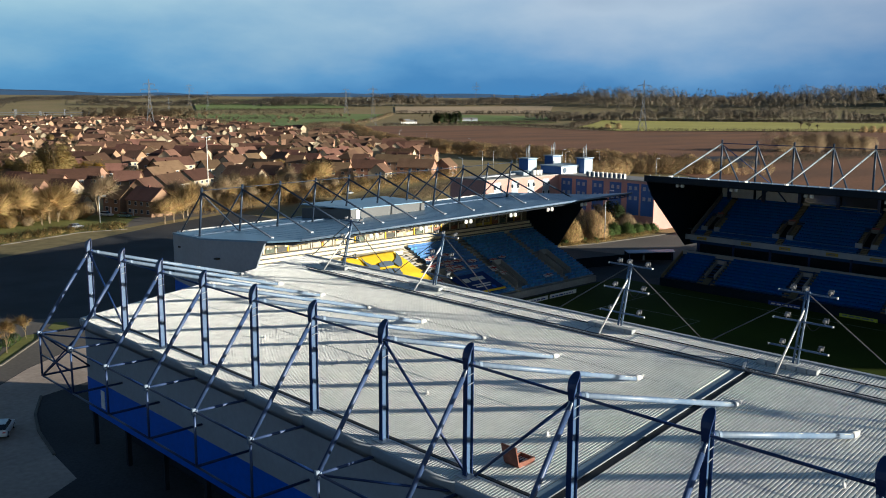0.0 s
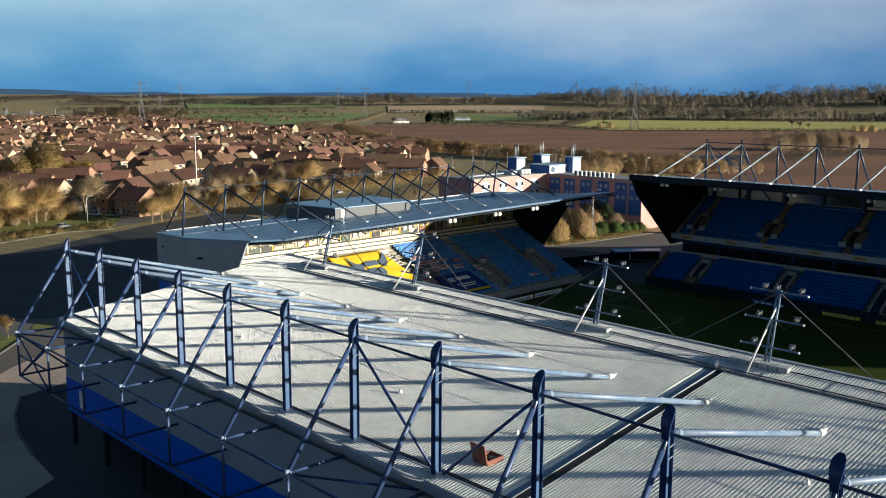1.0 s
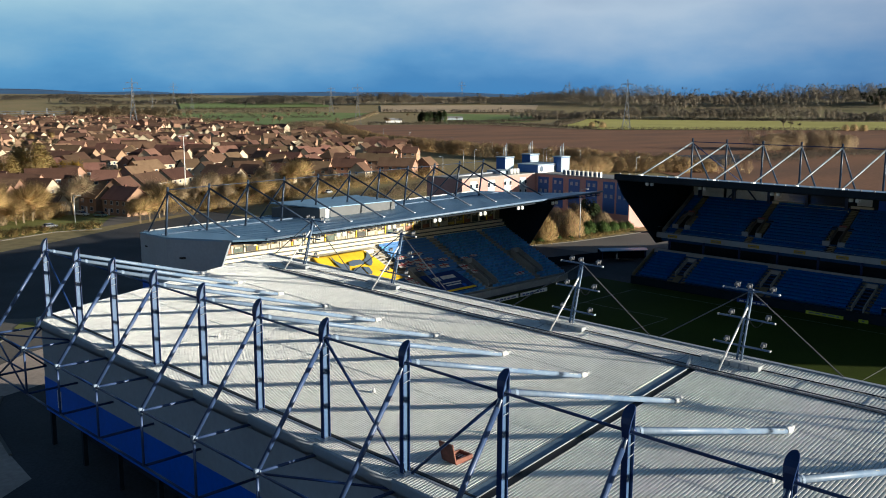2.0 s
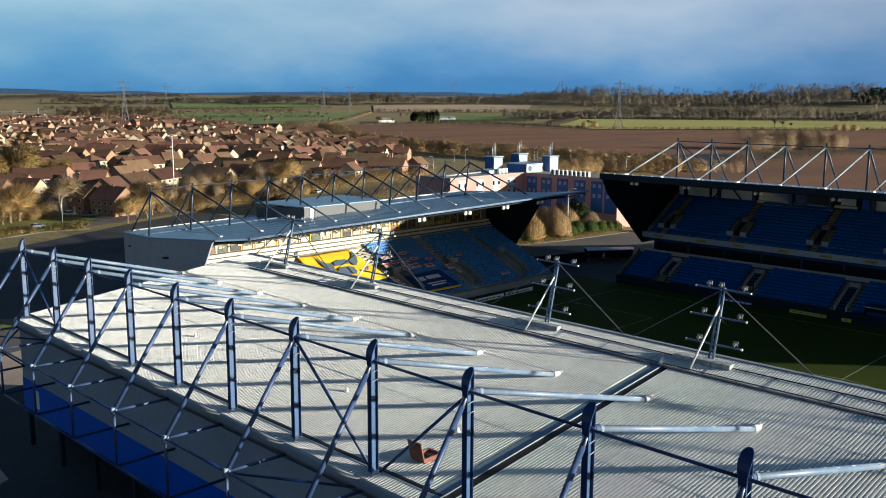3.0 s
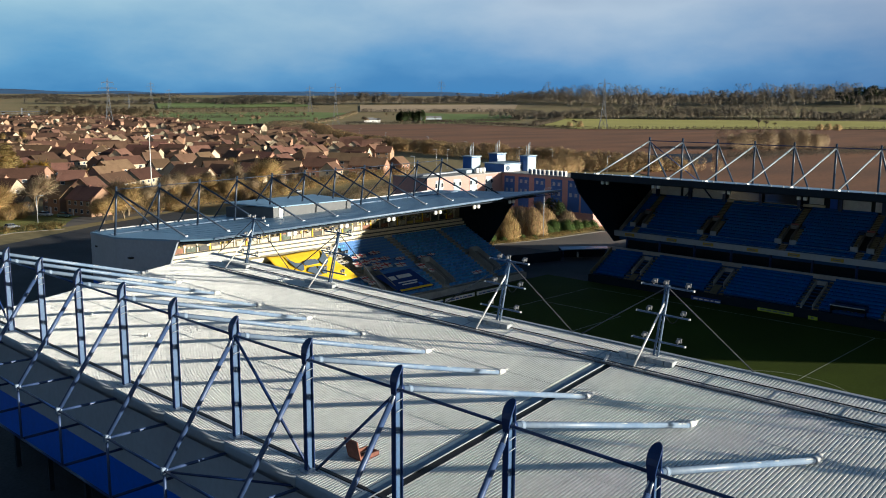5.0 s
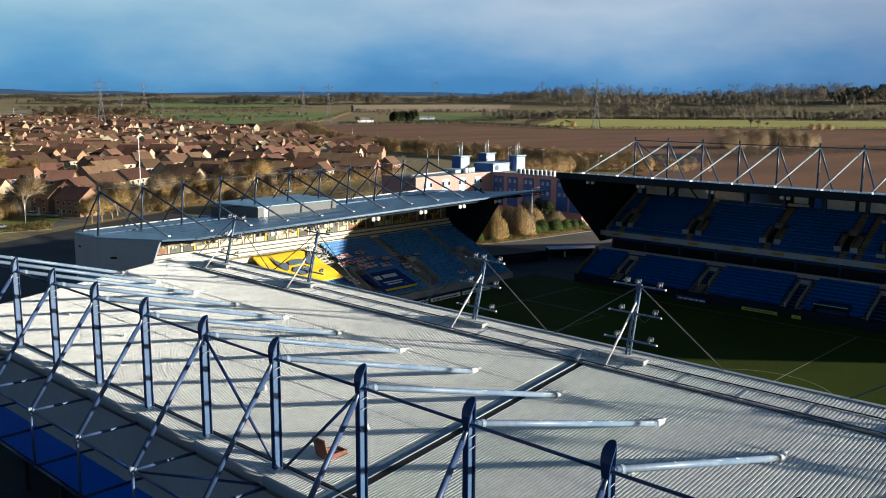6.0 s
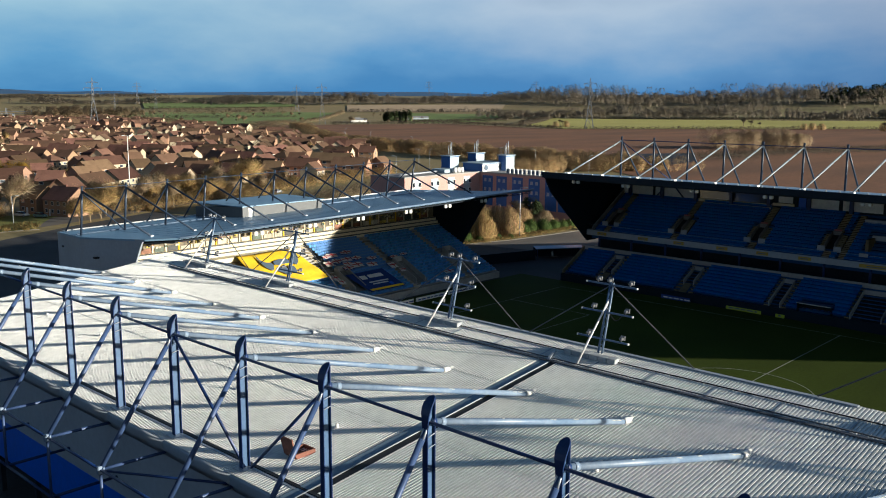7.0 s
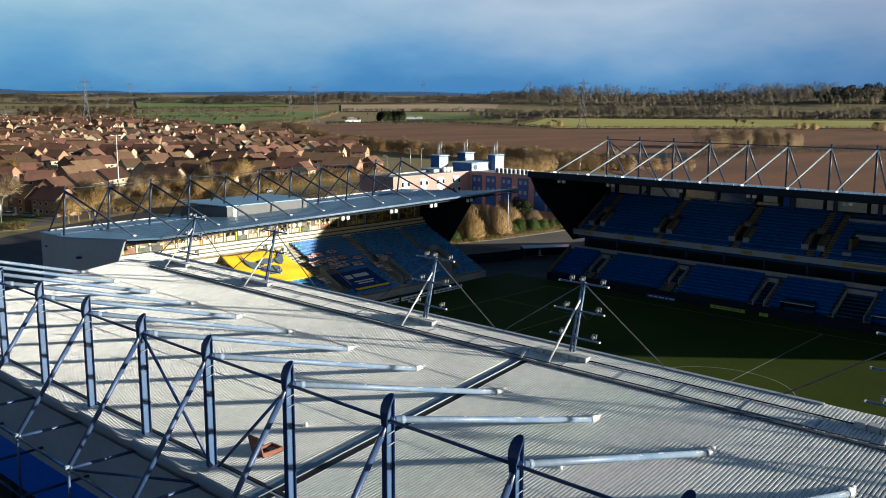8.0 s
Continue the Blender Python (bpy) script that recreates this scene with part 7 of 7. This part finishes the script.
# ---- pylons, lamps, cars ----
def pylon_proto(h):
    p = new("pylon")
    p.empty_display_size = 1.0
    r = 0.24
    bm = B()
    lev = [0, 0.22, 0.42, 0.58, 0.70, 0.80, 0.90, 1.0]
    wid = [0.085, 0.055, 0.033, 0.02, 0.018, 0.016, 0.012, 0.001]
    for i in range(7):
        for sx in (-1, 1):
            for sy in (-1, 1):
                tube(bm, (sx * wid[i] * h, sy * wid[i] * h, lev[i] * h), (sx * wid[i + 1] * h, sy * wid[i + 1] * h, lev[i + 1] * h), r, 4)
    part("legs", bm, PYLON, p)
    bm = B()
    for i in range(6):
        for (ax, ay), (bx, by) in (((-1, -1), (1, -1)), ((1, -1), (1, 1)), ((1, 1), (-1, 1)), ((-1, 1), (-1, -1))):
            for u, v in ((i, i + 1), (i + 1, i)):
                tube(bm, (ax * wid[u] * h, ay * wid[u] * h, lev[u] * h), (bx * wid[v] * h, by * wid[v] * h, lev[v] * h), r * 0.55, 4)
    part("lattice", bm, PYLON, p)
    for z, w in ((0.66, 0.14), (0.78, 0.18), (0.90, 0.12)):
        bm = B()
        for s in (-1, 1):
            tube(bm, (0, 0, z * h + 1.2), (s * w * h, 0, z * h), r * 0.8, 4)
            tube(bm, (0, 0, z * h - 0.6), (s * w * h, 0, z * h), r * 0.8, 4)
            tube(bm, (s * w * h, 0, z * h), (s * w * h, 0, z * h - 3.0), 0.22, 4)
        part("crossarm", bm, PYLON, p)
    return p


PYLON = material("grey_pylon_steel", (0.16, 0.17, 0.19), 0.6, 0.3, 0.08, 3, 0.5)
py = tagged(pylon_proto(60.0), "steel lattice electricity pylon with three crossarms", "pylon", "pylons")
first_pylon = True
for dx, dy, r, s, a in ((0.434, 0.901, 1330, 1.08, -30), (0.634, 0.773, 1340, 1.0, -40), (0.833, 0.554, 1165, 1.07, -50), (0.472, 0.882, 2250, 0.9, -30), (0.488, 0.873, 2050, 0.75, -30), (0.612, 0.791, 1950, 0.95, -40), (0.72, 0.694, 2500, 1.0, -45), (0.797, 0.604, 2750, 0.95, -50),
                        (0.452, 0.892, 1750, 0.7, -30)):
    x, y = -31 + dx * r, -16 + dy * r
    m = pose(x, y, ground_z(x, y), 0, 0, a) @ Matrix.Diagonal((s, s, s, 1))
    o = py if first_pylon else copy_thing(py, m)
    o.matrix_basis = m
    first_pylon = False


def lamp_post(x, y, h, tall=False):
    l = thing("street_lamp", "tall white steel mast with a flat lamp head" if tall else "slim grey street lamp with a short arm", "street lamp", "street lamps", at=(x, y, -0.05), turn=random.Random(round(x)).uniform(0, 360))
    part("post", tube(B(), (0, 0, 0), (0, 0, h), 0.2 if tall else 0.11, 8, 0.1 if tall else 0.07), WHITE if tall else GALV, l)
    part("arm", tube(B(), (-0.9 if tall else 0, 0, h), (1.4, 0, h + 0.15), 0.06, 6), GALV, l)
    part("lamp_head", box(B(), (0.9, -0.25, h + 0.05), (1.9, 0.25, h + 0.25), 0.05), GALV, l)
    if tall:
        part("lamp_head", box(B(), (-1.6, -0.35, h + 0.05), (-0.5, 0.35, h + 0.3), 0.05), GALV, l)


lamp_post(112.4, 252.0, 23.0, True)
lamp_post(150.5, 120.5, 12.8)
lamp_post(70.0, 238.6, 7.6)
for x, y, h in ((299, 304, 10), (303, 300, 10), (331, 275, 10), (344, 263, 10), (262, 312, 9), (285, 322, 9), (310, 290, 9), (360, 300, 9), (395, 370, 9), (430, 440, 9), (470, 530, 9), (520, 620, 9), (560, 720, 10), (600, 790, 10), (640, 860, 10), (700, 940, 10), (250, 270, 10), (290, 240, 9), (330, 220, 9)):
    lamp_post(x, y, h)

PAINTS = [material("car_paint_" + n_, c, 0.25, 0.1, 0.03, 3, 0.5, spec=0.6) for n_, c in (("white", (0.7, 0.7, 0.7)), ("silver", (0.35, 0.37, 0.4)), ("dark", (0.03, 0.035, 0.05)), ("green", (0.18, 0.30, 0.28)))]


def car(x, y, turn, paint, word):
    c = thing("car", word + " parked hatchback car", "car", "parked cars", at=(x, y, 0.0), turn=turn)
    body = B()
    prism(body, [(-2.05, -0.85, 0.3), (2.05, -0.85, 0.3), (2.1, -0.85, 0.62), (1.2, -0.85, 0.92), (-2.0, -0.85, 0.98), (-2.12, -0.85, 0.6)], (0, 1.7, 0))
    bmesh.ops.bevel(body, geom=body.edges[:], offset=0.06, segments=2, affect="EDGES")
    part("body", body, paint, c)
    cab = B()
    prism(cab, [(-1.95, -0.74, 0.96), (1.1, -0.74, 0.93), (0.35, -0.66, 1.42), (-1.45, -0.66, 1.44)], (0, 1.44, 0))
    bmesh.ops.bevel(cab, geom=cab.edges[:], offset=0.05, segments=2, affect="EDGES")
    part("glazing", cab, GLASS_DARK, c)
    part("car_roof", box(B(), (-1.4, -0.62, 1.40), (0.3, 0.62, 1.48), 0.03), paint, c)
    for wx in (-1.3, 1.3):
        for wy in (-0.88, 0.70):
            w = part("wheel", tube(B(), (wx, wy, 0.31), (wx, wy + 0.18, 0.31), 0.31, 14), BLACK, c)
            part("rim", tube(B(), (wx, wy - 0.01 if wy < 0 else wy + 0.17, 0.31), (wx, wy + 0.01 if wy < 0 else wy + 0.19, 0.31), 0.19, 12), GALV, w)
    for wy in (-0.6, 0.6):
        part("headlight", box(B(), (2.0, wy - 0.18, 0.62), (2.09, wy + 0.18, 0.74), 0.02), WHITE, c)
        part("tail_light", box(B(), (-2.13, wy - 0.15, 0.7), (-2.06, wy + 0.15, 0.85), 0.02), FLAG_RED, c)


for x, y, a, k, w in ((-6.3, 84.6, 60, 0, "white"), (80.5, 245.5, -65, 3, "pale green"), (77.5, 251.5, -65, 0, "white"), (173, 254.5, 25, 1, "silver"), (162, 266, 25, 2, "dark"), (176, 112, 5, 2, "dark"), (60, 231, 20, 1, "silver"), (205, 288, 25, 0, "white"), (236, 302, 25, 2, "dark")):
    car(x, y, a, PAINTS[k], w)

sub_yard = thing("substation", "far electricity yard of pale steel portal frames", "substation", at=(470, 1560, ground_z(470, 1560)), turn=-25)
for j in range(3):
    for k in range(9):
        part("post", tube(B(), (-170 + 38 * k, 14 * j, 0), (-170 + 38 * k, 14 * j, 15 + 3 * (k % 2)), 0.4, 5), PYLON, sub_yard)
        part("insulator", tube(B(), (-160 + 38 * k, 14 * j, 4), (-160 + 38 * k, 14 * j, 9), 0.7, 6), GALV, sub_yard)
        part("transformer", box(B(), (-150 + 38 * k, 14 * j - 3, 0), (-142 + 38 * k, 14 * j + 3, 5), 0.2), PYLON, sub_yard)
    part("beam", tube(B(), (-170, 14 * j, 12.5), (134, 14 * j, 12.5), 0.28, 5), PYLON, sub_yard)
    part("busbar", tube(B(), (-170, 14 * j + 3, 9.5), (134, 14 * j + 3, 9.5), 0.15, 5), PYLON, sub_yard)
